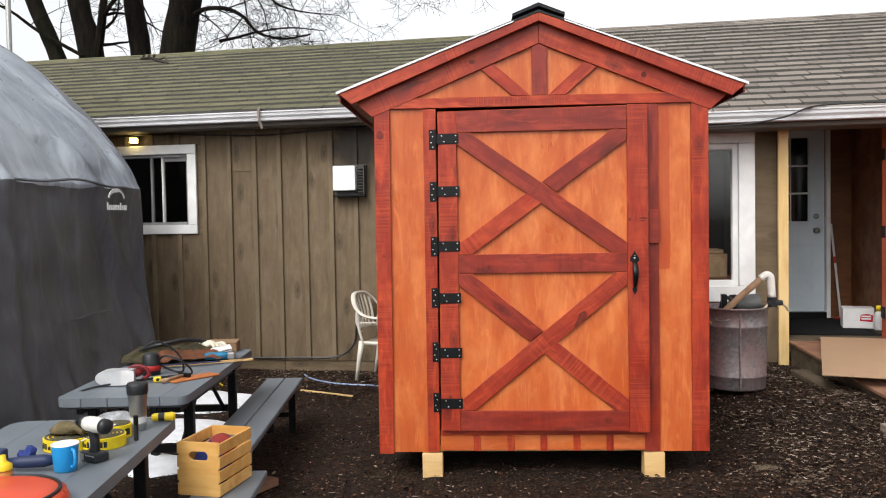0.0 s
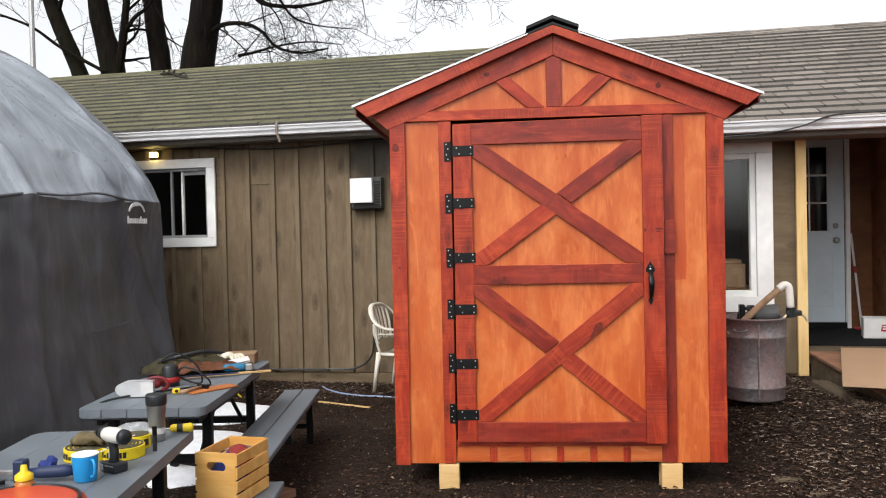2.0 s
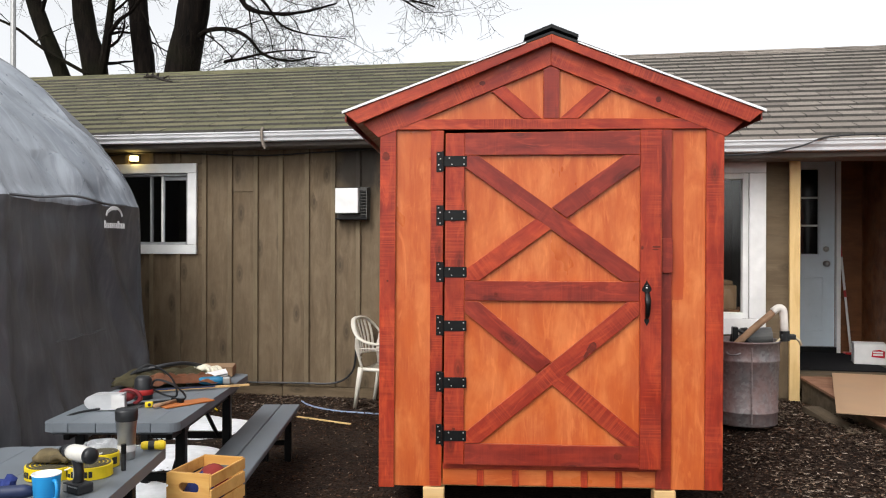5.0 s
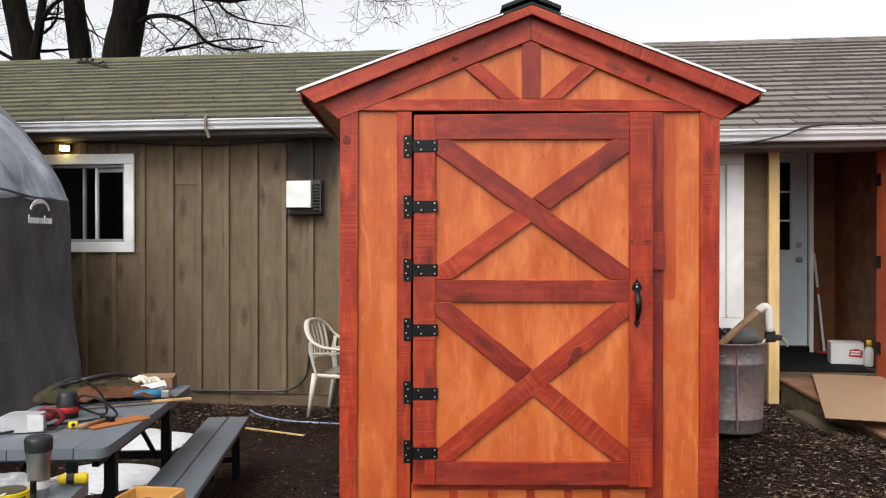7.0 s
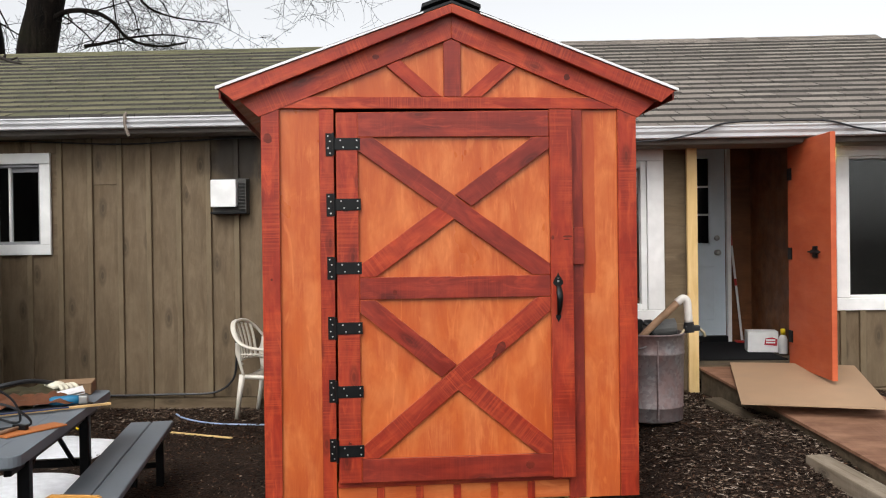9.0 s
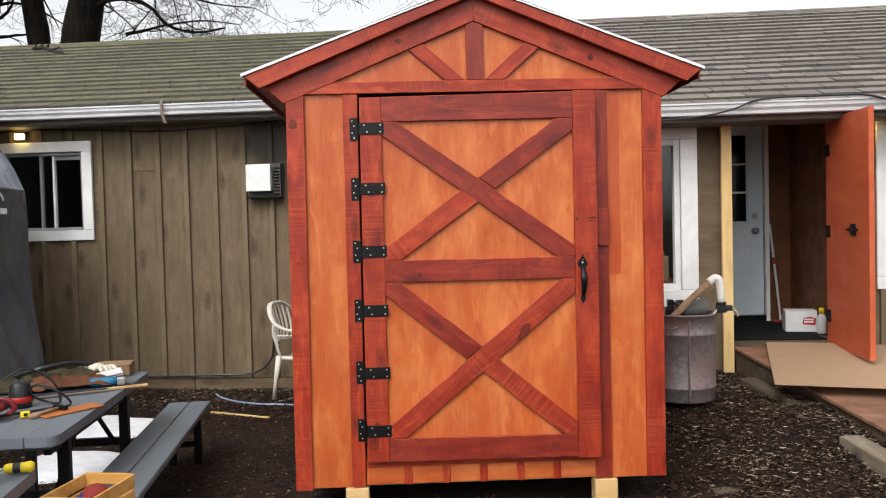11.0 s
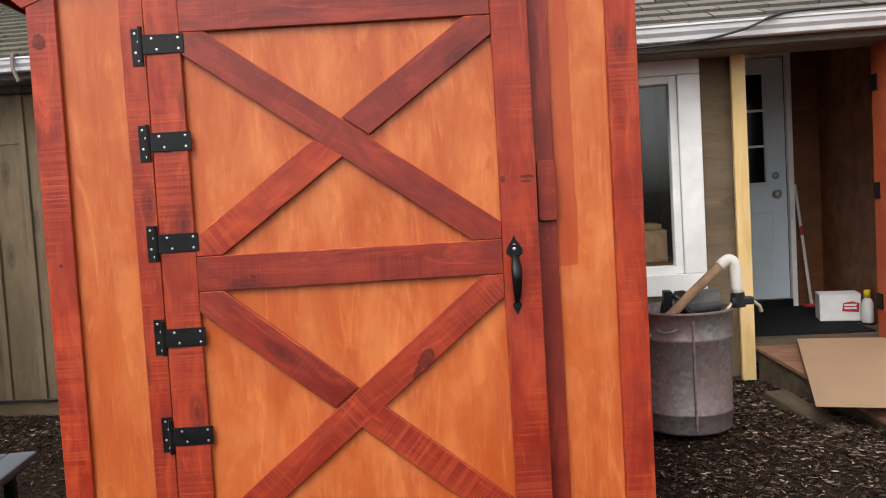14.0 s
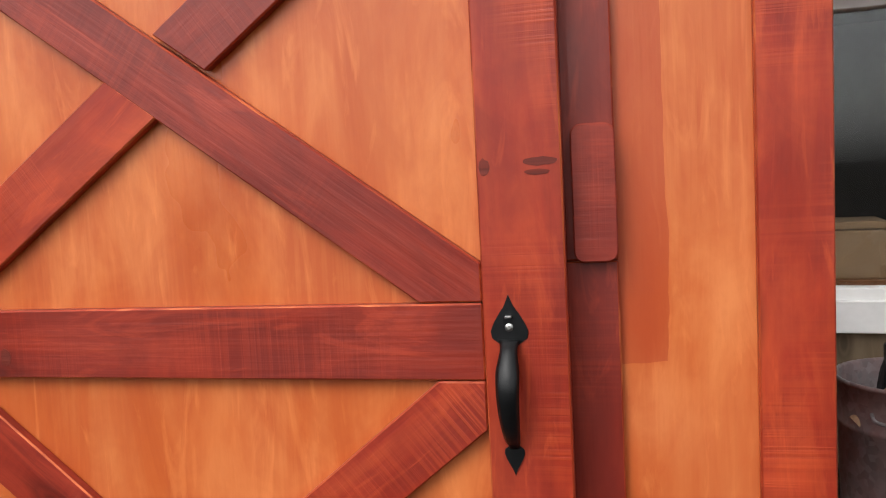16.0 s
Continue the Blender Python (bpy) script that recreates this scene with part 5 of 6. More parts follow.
for s in (-1, 1):
    part("arm_brace", strip([(s * 0.275, -0.215, 0.61), (s * 0.262, -0.235, 0.52), (s * 0.235, -0.205, 0.395)], 0.04, 0.022), CHAIR_PLASTIC, chair, smooth=True)
    part("arm_web", strip([(s * 0.27, -0.10, 0.60), (s * 0.268, 0.08, 0.592), (s * 0.24, 0.20, 0.585)], 0.02, 0.014), CHAIR_PLASTIC, chair, smooth=True)
    part("back_post", strip([(s * 0.21, 0.195, 0.39), (s * 0.24, 0.225, 0.56), (s * 0.262, 0.215, 0.69)], 0.05, 0.02), CHAIR_PLASTIC, chair, smooth=True)
    for y, oy in ((-0.205, -0.05), (0.20, 0.065)):
        part("leg", tube([(s * 0.222, y, 0.40), (s * 0.225, y + oy * 0.5, 0.2), (s * 0.22, y + oy, 0.0)], [0.030, 0.023, 0.017], 8), CHAIR_PLASTIC, chair, smooth=True)

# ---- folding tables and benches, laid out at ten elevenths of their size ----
# Enlarged by 1.10 about the early eye point, which keeps their outline from there.
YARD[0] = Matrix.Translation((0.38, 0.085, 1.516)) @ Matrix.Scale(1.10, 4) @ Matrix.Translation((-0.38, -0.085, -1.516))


def slab(x0, x1, y0, y1, z0, z1, round_left, round_right, bev):
    """A flat board whose outer corners are rounded in plan."""
    pts = []
    for cx, cy, a0, big in ((x1, y0, -90, round_right), (x1, y1, 0, round_right), (x0, y1, 90, round_left), (x0, y0, 180, round_left)):
        r = 0.055 if big else 0.006
        ox, oy = cx + (r if cx == x0 else -r), cy + (r if cy == y0 else -r)
        pts += [(ox + r * math.cos(radians(a0 + k * 18)), oy + r * math.sin(radians(a0 + k * 18))) for k in range(6)]
    bm = bmesh.new()
    lo, hi = [bm.verts.new((x, y, z0)) for x, y in pts], [bm.verts.new((x, y, z1)) for x, y in pts]
    bm.faces.new(lo[::-1])
    top = bm.faces.new(hi)
    for i in range(len(pts)):
        j = (i + 1) % len(pts)
        bm.faces.new((lo[i], lo[j], hi[j], hi[i]))
    bmesh.ops.bevel(bm, geom=list(top.edges), offset=bev, segments=2, affect="EDGES", profile=0.6)
    return bm


def folding_table(label, m, length, width, group):
    t = thing("folding_table", label, "table", m, group)
    nb, gap = 5, 0.0016
    w = width / nb
    for k in range(nb):
        part("top_slat", slab(k * w + gap / 2, (k + 1) * w - gap / 2, 0, length, -0.042, 0, k == 0, k == nb - 1, 0.004), GREY_PLASTIC, t)
    part("top_base", box(0.035, width - 0.035, 0.035, length - 0.035, -0.06, -0.0425, 0.004), GREY_PLASTIC, t)
    for y in (0.28, length - 0.30):
        for x in (0.07, width - 0.07):
            part("leg", box(x - 0.024, x + 0.024, y - 0.024, y + 0.024, -0.662, -0.0605, 0.004), BLACK_METAL, t)
        part("cross_bar", box(0.095, width - 0.095, y - 0.018, y + 0.018, -0.34, -0.30, 0.003), BLACK_METAL, t)
        s = 1 if y < length / 2 else -1
        for x in (0.12, width - 0.12):
            part("brace", tube([(x, y + 0.02 * s, -0.32), (x, y + 0.36 * s, -0.065)], 0.012), BLACK_METAL, t)
    part("side_rail", box(0.06, 0.09, 0.1, length - 0.1, -0.10, -0.061, 0.003), BLACK_METAL, t)
    part("side_rail", box(width - 0.09, width - 0.06, 0.1, length - 0.1, -0.10, -0.061, 0.003), BLACK_METAL, t)
    return t


def bench(label, m, length, group):
    b = thing("bench", label, "bench", m, group)
    for x0 in (0.0, 0.132):
        part("seat_slat", box(x0, x0 + 0.128, 0, length, -0.035, 0, 0.010, 3), GREY_PLASTIC, b)
    part("seat_base", box(0.02, 0.24, 0.03, length - 0.03, -0.055, -0.0355, 0.004), GREY_PLASTIC, b)
    for y in (0.18, length - 0.20):
        part("leg", box(0.03, 0.075, y - 0.022, y + 0.022, -0.36, -0.0555, 0.004), BLACK_METAL, b)
        part("leg", box(0.185, 0.23, y - 0.022, y + 0.022, -0.36, -0.0555, 0.004), BLACK_METAL, b)
        part("foot_bar", box(0.0755, 0.1845, y - 0.016, y + 0.016, -0.24, -0.205, 0.003), BLACK_METAL, b)
    return b


AX = 12.0
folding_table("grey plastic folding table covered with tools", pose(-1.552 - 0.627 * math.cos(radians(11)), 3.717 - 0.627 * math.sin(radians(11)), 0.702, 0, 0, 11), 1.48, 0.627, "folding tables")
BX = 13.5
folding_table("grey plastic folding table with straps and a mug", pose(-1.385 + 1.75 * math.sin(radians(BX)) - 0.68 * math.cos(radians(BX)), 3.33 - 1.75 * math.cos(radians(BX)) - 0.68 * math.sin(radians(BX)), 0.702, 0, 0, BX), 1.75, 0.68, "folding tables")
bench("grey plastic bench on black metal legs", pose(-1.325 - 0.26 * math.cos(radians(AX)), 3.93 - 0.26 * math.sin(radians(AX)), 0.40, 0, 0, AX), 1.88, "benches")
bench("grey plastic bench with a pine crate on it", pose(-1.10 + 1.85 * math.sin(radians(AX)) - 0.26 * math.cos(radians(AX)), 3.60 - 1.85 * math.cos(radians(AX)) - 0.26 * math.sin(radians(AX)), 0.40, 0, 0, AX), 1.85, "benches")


# ---- pine crate ----
def crate():
    c = thing("wooden_crate", "varnished pine crate with slatted sides and grip holes", "crate", pose(-1.332, 3.225, 0.402, 0, 0, -3))
    w, d, h = 0.178, 0.285, 0.222
    for y in (0.0, d - 0.012):
        # end board round its grip hole
        hx0, hx1, hz0, hz1 = 0.045, 0.133, 0.145, 0.185
        bm = bmesh.new()
        outer = [(0, 0), (w, 0), (w, h), (0, h)]
        hole = [((hx0 + hx1) / 2 + (0.024 if math.cos(a) > 0 else -0.024) + 0.02 * math.cos(a), (hz0 + hz1) / 2 + 0.02 * math.sin(a)) for a in [2 * math.pi * k / 16 + 0.2 for k in range(16)]]
        rings = []
        for yy in (y, y + 0.012):
            vo = [bm.verts.new((p, yy, q)) for p, q in outer]
            vh = [bm.verts.new((p, yy, q)) for p, q in hole]
            eds = [bm.edges.new((vo[i], vo[(i + 1) % 4])) for i in range(4)] + [bm.edges.new((vh[i], vh[(i + 1) % 16])) for i in range(16)]
            bmesh.ops.triangle_fill(bm, use_beauty=True, edges=eds)
            rings.append((vo, vh))
        for i in range(4):
            bm.faces.new((rings[0][0][i], rings[0][0][(i + 1) % 4], rings[1][0][(i + 1) % 4], rings[1][0][i]))
        for i in range(16):
            bm.faces.new((rings[0][1][i], rings[1][1][i], rings[1][1][(i + 1) % 16], rings[0][1][(i + 1) % 16]))
        part("end_board", bm, CRATE_PINE, c)
    for x in (-0.0085, w + 0.0005):
        for k in range(4):
            part("side_slat", box(x, x + 0.008, 0, d, 0.002 + k * 0.0565, 0.049 + k * 0.0565, 0.0015), CRATE_PINE, c)
    part("bottom", box(0.002, w - 0.002, 0.013, d - 0.013, 0.0, 0.008), CRATE_PINE, c)


crate()
RED_CLOTH = plain("red_cloth", (0.22, 0.025, 0.02), 0.8)
BLUE_CLOTH = plain("blue_cloth", (0.02, 0.035, 0.16), 0.8)
rag = thing("rag_bundle", "blue and red rags stuffed in the crate", "rags", pose(-1.24, 3.36, 0.411))


def lump(r, squash, seed, sub=3, amp=0.25):
    bm = bmesh.new()
    bmesh.ops.create_icosphere(bm, subdivisions=sub, radius=r)
    for v in bm.verts:
        k = 1 + amp * noise.noise(v.co * (1.7 / r) * 0.7 + Vector((seed, 0, 0))) + amp * 0.5 * noise.noise(v.co * (4 / r) * 0.7 + Vector((0, seed, 0)))
        v.co = Vector((v.co.x * k * squash[0], v.co.y * k * squash[1], max(-r * 0.5 * squash[2], v.co.z * k * squash[2])))
    return bm


part("blue_rag", lump(0.09, (0.85, 1.25, 1.2), 1), BLUE_CLOTH, rag, "blue rag", pose(-0.01, -0.01, 0.07), True)
part("red_rag", lump(0.07, (0.85, 1.0, 0.8), 4), RED_CLOTH, rag, "red rag", pose(0.02, 0.02, 0.15), True)

# ---- things on the nearer table ----
TZ = 0.703
mug = thing("mug", "bright blue mug with a white rim on the table", "mug", pose(-1.385, 2.565, TZ))
BLUE_MUG = plain("sky_blue_enamel", (0.02, 0.27, 0.60), 0.3, 0, 0.06)
part("mug_body", lathe([(0.0, 0.0), (0.034, 0.0), (0.037, 0.004), (0.043, 0.085), (0.0432, 0.088)], 28, False), BLUE_MUG, mug, smooth=True)
part("mug_lining", lathe([(0.0435, 0.088), (0.0445, 0.092), (0.0415, 0.092), (0.036, 0.01), (0, 0.01)], 28, False), WHITE, mug, "white rim and lining", smooth=True)
part("handle", tube(smooth_curve([(0.040, 0, 0.075), (0.060, -0.004, 0.074), (0.070, -0.006, 0.05), (0.060, -0.004, 0.024), (0.038, 0, 0.018)], 5), 0.0055), BLUE_MUG, mug, "", pose(0, 0, 0, 0, 0, -25), True)

tum = thing("tumbler", "stainless steel travel tumbler with a black lid", "tumbler", pose(-1.435, 3.10, TZ))
part("tumbler_body", lathe([(0.0, 0.0), (0.029, 0.0), (0.031, 0.004), (0.034, 0.10), (0.0385, 0.145)], 28, False), STEEL, tum, smooth=True)
part("lid", lathe([(0.039, 0.145), (0.041, 0.15), (0.042, 0.182), (0.038, 0.19), (0.0, 0.19)], 28, False), BLACK_PLASTIC, tum, "black lid", smooth=True)
part("sticker", lathe([(0.0325, 0.03), (0.0335, 0.055)], 28, False), WHITE_CARD, tum, "white sticker")

YELLOW_WEB = plain("yellow_webbing", (0.74, 0.56, 0.015), 0.55, 0, 0.1, 30, 0.3)
WEB_DARK = plain("rolled_webbing_edge", (0.085, 0.075, 0.045), 0.8, 0, 0.3, 60, 0.5)


def strap_roll(x, y, r, h, rz):
    s = thing("strap_roll", "rolled yellow ratchet strap on the table", "strap", pose(x, y, TZ, 0, 0, rz), "strap rolls")
    part("roll", lathe([(0.0, 0.001), (r, 0.001), (r, h), (r - 0.004, h + 0.001), (0.0, h)], 32, False), YELLOW_WEB, s)
    for k in range(5):
        q = (r - 0.006) * (1 - k / 5.2)
        part("winding", lathe([(q, h + 0.0015), (q, h + 0.004), (q - 0.008, h + 0.004), (q - 0.008, h + 0.0015)], 28, False), WEB_DARK, s)
    for k in range(9):
        a = math.pi * 1.05 + k * 0.2
        part("print_bar", box(-0.006, 0.006, -0.0008, 0.0002, h * 0.25, h * (0.75 if k % 3 else 0.55)), BLACK_PLASTIC, s, "", pose(r * math.cos(a), r * math.sin(a), 0, 0, 0, math.degrees(a) + 90))


strap_roll(-1.56, 2.83, 0.085, 0.042, 0)
strap_roll(-1.435, 2.865, 0.078, 0.042, 25)
strap_roll(-1.46, 2.99, 0.055, 0.05, 70)
glove = thing("work_glove", "crumpled olive camouflage glove on a strap roll", "glove", pose(-1.57, 2.84, TZ + 0.066))
CAMO = plain("olive_camouflage_cloth", (0.13, 0.10, 0.05), 0.9, 0, 0.55, 25, 0.6)
part("palm", lump(0.05, (1.3, 0.8, 0.55), 9), CAMO, glove, smooth=True)
for k in range(4):
    part("finger", tube(smooth_curve([(0.03, -0.03 + 0.018 * k, 0.0), (0.06, -0.035 + 0.02 * k, 0.012), (0.085, -0.03 + 0.018 * k, -0.004)], 4), [0.011] * 9, 8), CAMO, glove, smooth=True)


def drill():
    d = thing("cordless_drill", "black and white cordless drill standing on its battery", "drill", pose(-1.355, 2.68, TZ, 0, 0, -22) @ Matrix.Scale(0.76, 4))
    WHITE_P = plain("cream_white_plastic", (0.62, 0.61, 0.56), 0.4)
    bat = part("battery", box(-0.055, 0.06, -0.038, 0.038, 0.001, 0.045, 0.010, 2), BLACK_PLASTIC, d, "black battery pack")
    part("battery_clip", box(-0.045, -0.02, -0.0405, -0.0385, 0.008, 0.038, 0.001), STEEL, bat)
    part("battery_ridge", box(-0.01, 0.055, -0.0405, -0.0385, 0.030, 0.036, 0.001), STEEL, bat)
    part("grip", tube(smooth_curve([(0.005, 0, 0.044), (0.010, 0, 0.08), (0.004, 0, 0.115), (0.0, 0, 0.140)], 4), [0.026, 0.023, 0.0215, 0.021, 0.021, 0.021, 0.021, 0.021, 0.022, 0.023, 0.024, 0.025, 0.026], 12), BLACK_PLASTIC, d, smooth=True)
    part("grip_stripe", box(-0.026, -0.021, -0.007, 0.007, 0.055, 0.125, 0.002), WHITE_P, d, "white stripe")
    body = part("motor_housing", tube([(0.085, 0, 0.168), (0.075, 0, 0.168), (0.02, 0, 0.168), (-0.03, 0, 0.168), (-0.05, 0, 0.168)], [0.026, 0.034, 0.037, 0.035, 0.030], 18), WHITE_P, d, "cream-white housing", None, True)
    part("motor_cap", tube([(0.076, 0, 0.168), (0.10, 0, 0.168), (0.108, 0, 0.168)], [0.0355, 0.034, 0.020], 18), BLACK_PLASTIC, body, smooth=True)
    part("clutch_ring", tube([(-0.05, 0, 0.168), (-0.075, 0, 0.168)], [0.031, 0.029], 18), BLACK_PLASTIC, body, smooth=True)
    part("chuck", tube([(-0.075, 0, 0.168), (-0.10, 0, 0.168), (-0.118, 0, 0.168)], [0.023, 0.021, 0.012], 14), BLACK_METAL, body, smooth=True)
    part("bit", tube([(-0.118, 0, 0.168), (-0.15, 0, 0.168)], 0.0035), STEEL, body)
    part("trigger", box(-0.034, -0.020, -0.008, 0.008, 0.115, 0.140, 0.004, 2), BLACK_PLASTIC, d)


drill()
sd = thing("screwdriver", "stubby yellow and black screwdriver on the table", "screwdriver", pose(-1.405, 3.23, TZ + 0.021, 0, 0, 20))
part("handle", tube([(-0.04, 0, 0), (-0.03, 0, 0), (0.02, 0, 0), (0.04, 0, 0), (0.052, 0, 0)], [0.012, 0.017, 0.017, 0.020, 0.014], 12), YELLOW, sd, smooth=True)
part("grip_ring", tube([(-0.012, 0, 0), (0.012, 0, 0)], 0.0178, 12), BLACK_PLASTIC, sd)
part("shank", tube([(-0.04, 0, 0), (-0.09, 0, -0.004)], 0.004), STEEL, sd)
mk = thing("marker_pen", "black marker pen standing on the table edge", "marker", pose(-1.352, 2.945, TZ))
part("barrel", tube([(0, 0, 0.001), (0, 0, 0.06)], 0.0085, 12), BLACK_PLASTIC, mk)
part("pen_cap", tube([(0, 0, 0.0605), (0, 0, 0.095)], 0.009, 12), BLACK_METAL, mk)
tie = thing("paper_strip", "white paper strip lying across the straps", "strip", pose(-1.44, 2.84, TZ + 0.055, 0, -14, 62))
part("strip", box(-0.07, 0.07, -0.004, 0.004, -0.001, 0.001), WHITE_CARD, tie)
bagp = thing("plastic_bag", "crumpled clear grey plastic bag on the table", "bag", pose(-1.55, 3.12, TZ + 0.024))
part("bag_film", lump(0.055, (1.6, 0.8, 0.7), 15, 3, 0.5), plain("cloudy_plastic_film", (0.30, 0.31, 0.32), 0.25, 0, 0.3, 30, 0.4), bagp, smooth=True)
glue = thing("glue_bottle", "amber glue bottle with a yellow cap", "bottle", pose(-1.43, 2.325, TZ))
part("bottle_body", lathe([(0.0, 0), (0.028, 0), (0.031, 0.005), (0.031, 0.055), (0.024, 0.07), (0.02, 0.073)], 20, False), plain("amber_plastic", (0.42, 0.16, 0.03), 0.35), glue, smooth=True)
part("cap", lathe([(0.027, 0.073), (0.027, 0.088), (0.018, 0.094), (0.011, 0.10), (0.009, 0.118), (0.0, 0.119)], 18, False), YELLOW, glue, "yellow cap", smooth=True)
ORANGE_SHELL = plain("orange_red_plastic", (0.60, 0.075, 0.03), 0.35, 0, 0.08)
case = thing("tool_case", "orange-red rounded plastic tool case with black piping", "case", pose(-1.335, 2.16, TZ, 0, 0, 20))
part("shell", lathe([(0.0, 0.001), (0.20, 0.001), (0.205, 0.02), (0.195, 0.045), (0.15, 0.062), (0.0, 0.07)], 40, False), ORANGE_SHELL, case, smooth=True)
part("piping", tube([(0.178 * math.cos(a), 0.178 * math.sin(a), 0.054) for a in [2 * math.pi * k / 40 for k in range(41)]], 0.006), BLACK_PLASTIC, case)
NAVY = plain("navy_rubber", (0.018, 0.028, 0.075), 0.5)
cl = thing("bar_clamp", "navy and red bar clamp lying on the table", "clamp", pose(-1.56, 2.53, TZ + 0.03, 0, 0, 12))
part("bar", box(-0.20, 0.12, -0.008, 0.008, -0.006, 0.010, 0.001), STEEL, cl)
part("grip", tube([(-0.02, 0, 0.0), (0.03, 0, 0.0), (0.11, 0.0, 0.004), (0.14, 0, 0.004)], [0.014, 0.020, 0.022, 0.014], 12), NAVY, cl, "navy rubber grip", smooth=True)
part("jaw", box(-0.20, -0.15, -0.02, 0.02, -0.028, 0.05, 0.005), RED_PAINT, cl, "red jaw")
part("slide", box(-0.06, -0.02, -0.022, 0.022, -0.028, 0.045, 0.005), NAVY, cl)
pl_ = thing("snips", "dark pliers with wooden-brown handles", "pliers", pose(-1.66, 2.44, TZ + 0.012, 0, 0, 40))
part("handle", tube([(-0.10, -0.012, 0), (-0.04, -0.02, 0.006), (0, 0, 0.006)], 0.009), RUSTY, pl_)
part("handle", tube([(-0.10, 0.022, 0), (-0.04, 0.02, 0.006), (0, 0, 0.006)], 0.009), RED_PAINT, pl_)
part("jaws", box(0, 0.05, -0.012, 0.012, -0.006, 0.010, 0.003), BLACK_METAL, pl_)
rg = thing("bunched_tape", "bunched blue tape strip on the table", "tape", pose(-1.60, 2.66, TZ + 0.018))
part("tape", lump(0.03, (1.2, 0.9, 1.0), 22, 2, 0.6), BLUE_CLOTH, rg)

# ---- things on the farther table ----
def circular_saw():
    s = thing("circular_saw", "red circular saw with a silver blade guard", "saw", pose(-2.02, 3.97, TZ, 0, 0, 12) @ Matrix.Diagonal((0.72, 0.72, 0.46, 1)))
    SAW_RED = plain("dark_red_enamel", (0.16, 0.012, 0.015), 0.35)
    bm = prism([(0.10, 0.0), (0.10, 0.165)] + [(-0.07 + 0.085 * math.cos(a), 0.08 + 0.085 * math.sin(a)) for a in [math.pi * (0.5 + k / 12) for k in range(13)]], -0.09, 0.02, 0.004)
    part("blade_guard", bm, CAST, s, "silver blade guard", pose(-0.03, 0, 0.012))
    part("shoe", box(-0.16, 0.15, -0.07, 0.10, 0.004, 0.008, 0.001), STEEL, s, "steel shoe")
    m_ = part("motor", tube([(0, 0.0, 0.10), (0, 0.05, 0.10), (0, 0.14, 0.10), (0, 0.16, 0.10)], [0.05, 0.06, 0.055, 0.035], 18), SAW_RED, s, "dark red motor housing", pose(0.05, 0, 0.02), True)
    part("motor_band", tube([(0, 0.08, 0.10), (0, 0.11, 0.10)], 0.061, 18), BLACK_PLASTIC, m_)
    part("rear_handle", tube(smooth_curve([(0.0, 0.02, 0.14), (0.06, 0.02, 0.20), (0.13, 0.02, 0.18), (0.16, 0.02, 0.10), (0.12, 0.02, 0.05)], 5), 0.017), SAW_RED, s, smooth=True)
    part("lock_knob", lathe([(0.012, 0), (0.016, 0.01), (0.006, 0.03)], 10), BLACK_PLASTIC, s, "", pose(-0.10, -0.06, 0.009))
    part("label_plate", box(0.0, 0.09, -0.0935, -0.091, 0.02, 0.17, 0.001), WHITE_CARD, s, "white label plate")


circular_saw()
cc = thing("power_cord", "black power cord looped over the table", "cord")
bm = bmesh.new()
add_tube(bm, smooth_curve([(-2.02, 4.10, TZ + 0.15), (-1.96, 4.18, TZ + 0.19), (-1.88, 4.25, TZ + 0.12), (-1.86, 4.28, TZ + 0.02), (-1.93, 4.30, TZ + 0.01), (-1.98, 4.24, TZ + 0.06), (-1.93, 4.20, TZ + 0.11), (-1.84, 4.22, TZ + 0.08), (-1.80, 4.26, TZ + 0.008), (-1.87, 4.16, TZ + 0.008), (-2.0, 4.02, TZ + 0.008), (-2.12, 3.80, TZ + 0.008), (-2.25, 3.78, TZ - 0.05)], 6), 0.0055, 6)
part("cord_loop", bm, BLACK_PLASTIC, cc)
mo = thing("router", "black and dark red router motor on the table", "router", pose(-2.03, 4.24, TZ) @ Matrix.Scale(0.8, 4))
part("motor_body", lathe([(0, 0), (0.06, 0), (0.062, 0.05), (0.055, 0.13), (0.04, 0.15), (0, 0.155)], 20, False), BLACK_PLASTIC, mo, smooth=True)
part("collar", lathe([(0.064, 0.03), (0.067, 0.035), (0.067, 0.06), (0.063, 0.065)], 20, False), RED_PAINT, mo, "dark red collar", smooth=True)
yk = thing("tape_measure", "small yellow tape measure on the table", "tape measure", pose(-1.875, 4.03, TZ, 0, 0, 30) @ Matrix.Scale(0.6, 4))
part("tape_case", box(-0.035, 0.03, -0.018, 0.018, 0.001, 0.05, 0.012, 3), YELLOW, yk, smooth=True)
part("tape_disc", tube([(0, -0.0185, 0.026), (0, -0.0205, 0.026)], 0.014, 14), BLACK_PLASTIC, yk)
hm = thing("hammer", "brown-handled hammer lying on the table", "hammer", pose(-1.80, 4.10, TZ + 0.014, 0, 0, 75) @ Matrix.Scale(0.7, 4))
part("handle", tube([(-0.16, 0, 0), (-0.05, 0, 0.004), (0.06, 0, 0.006)], [0.015, 0.013, 0.011], 8), RUSTY, hm, smooth=True)
part("head", box(0.055, 0.085, -0.055, 0.045, -0.014, 0.022, 0.005, 2), BLACK_METAL, hm)
ob_ = thing("leather_offcut", "flat orange-brown leather piece on the table", "leather", pose(-1.735, 4.16, TZ, 0, 0, 60))
part("piece", box(-0.15, 0.13, -0.05, 0.05, 0.001, 0.008, 0.002), plain("orange_leather", (0.40, 0.13, 0.035), 0.5, 0, 0.2, 12), ob_)
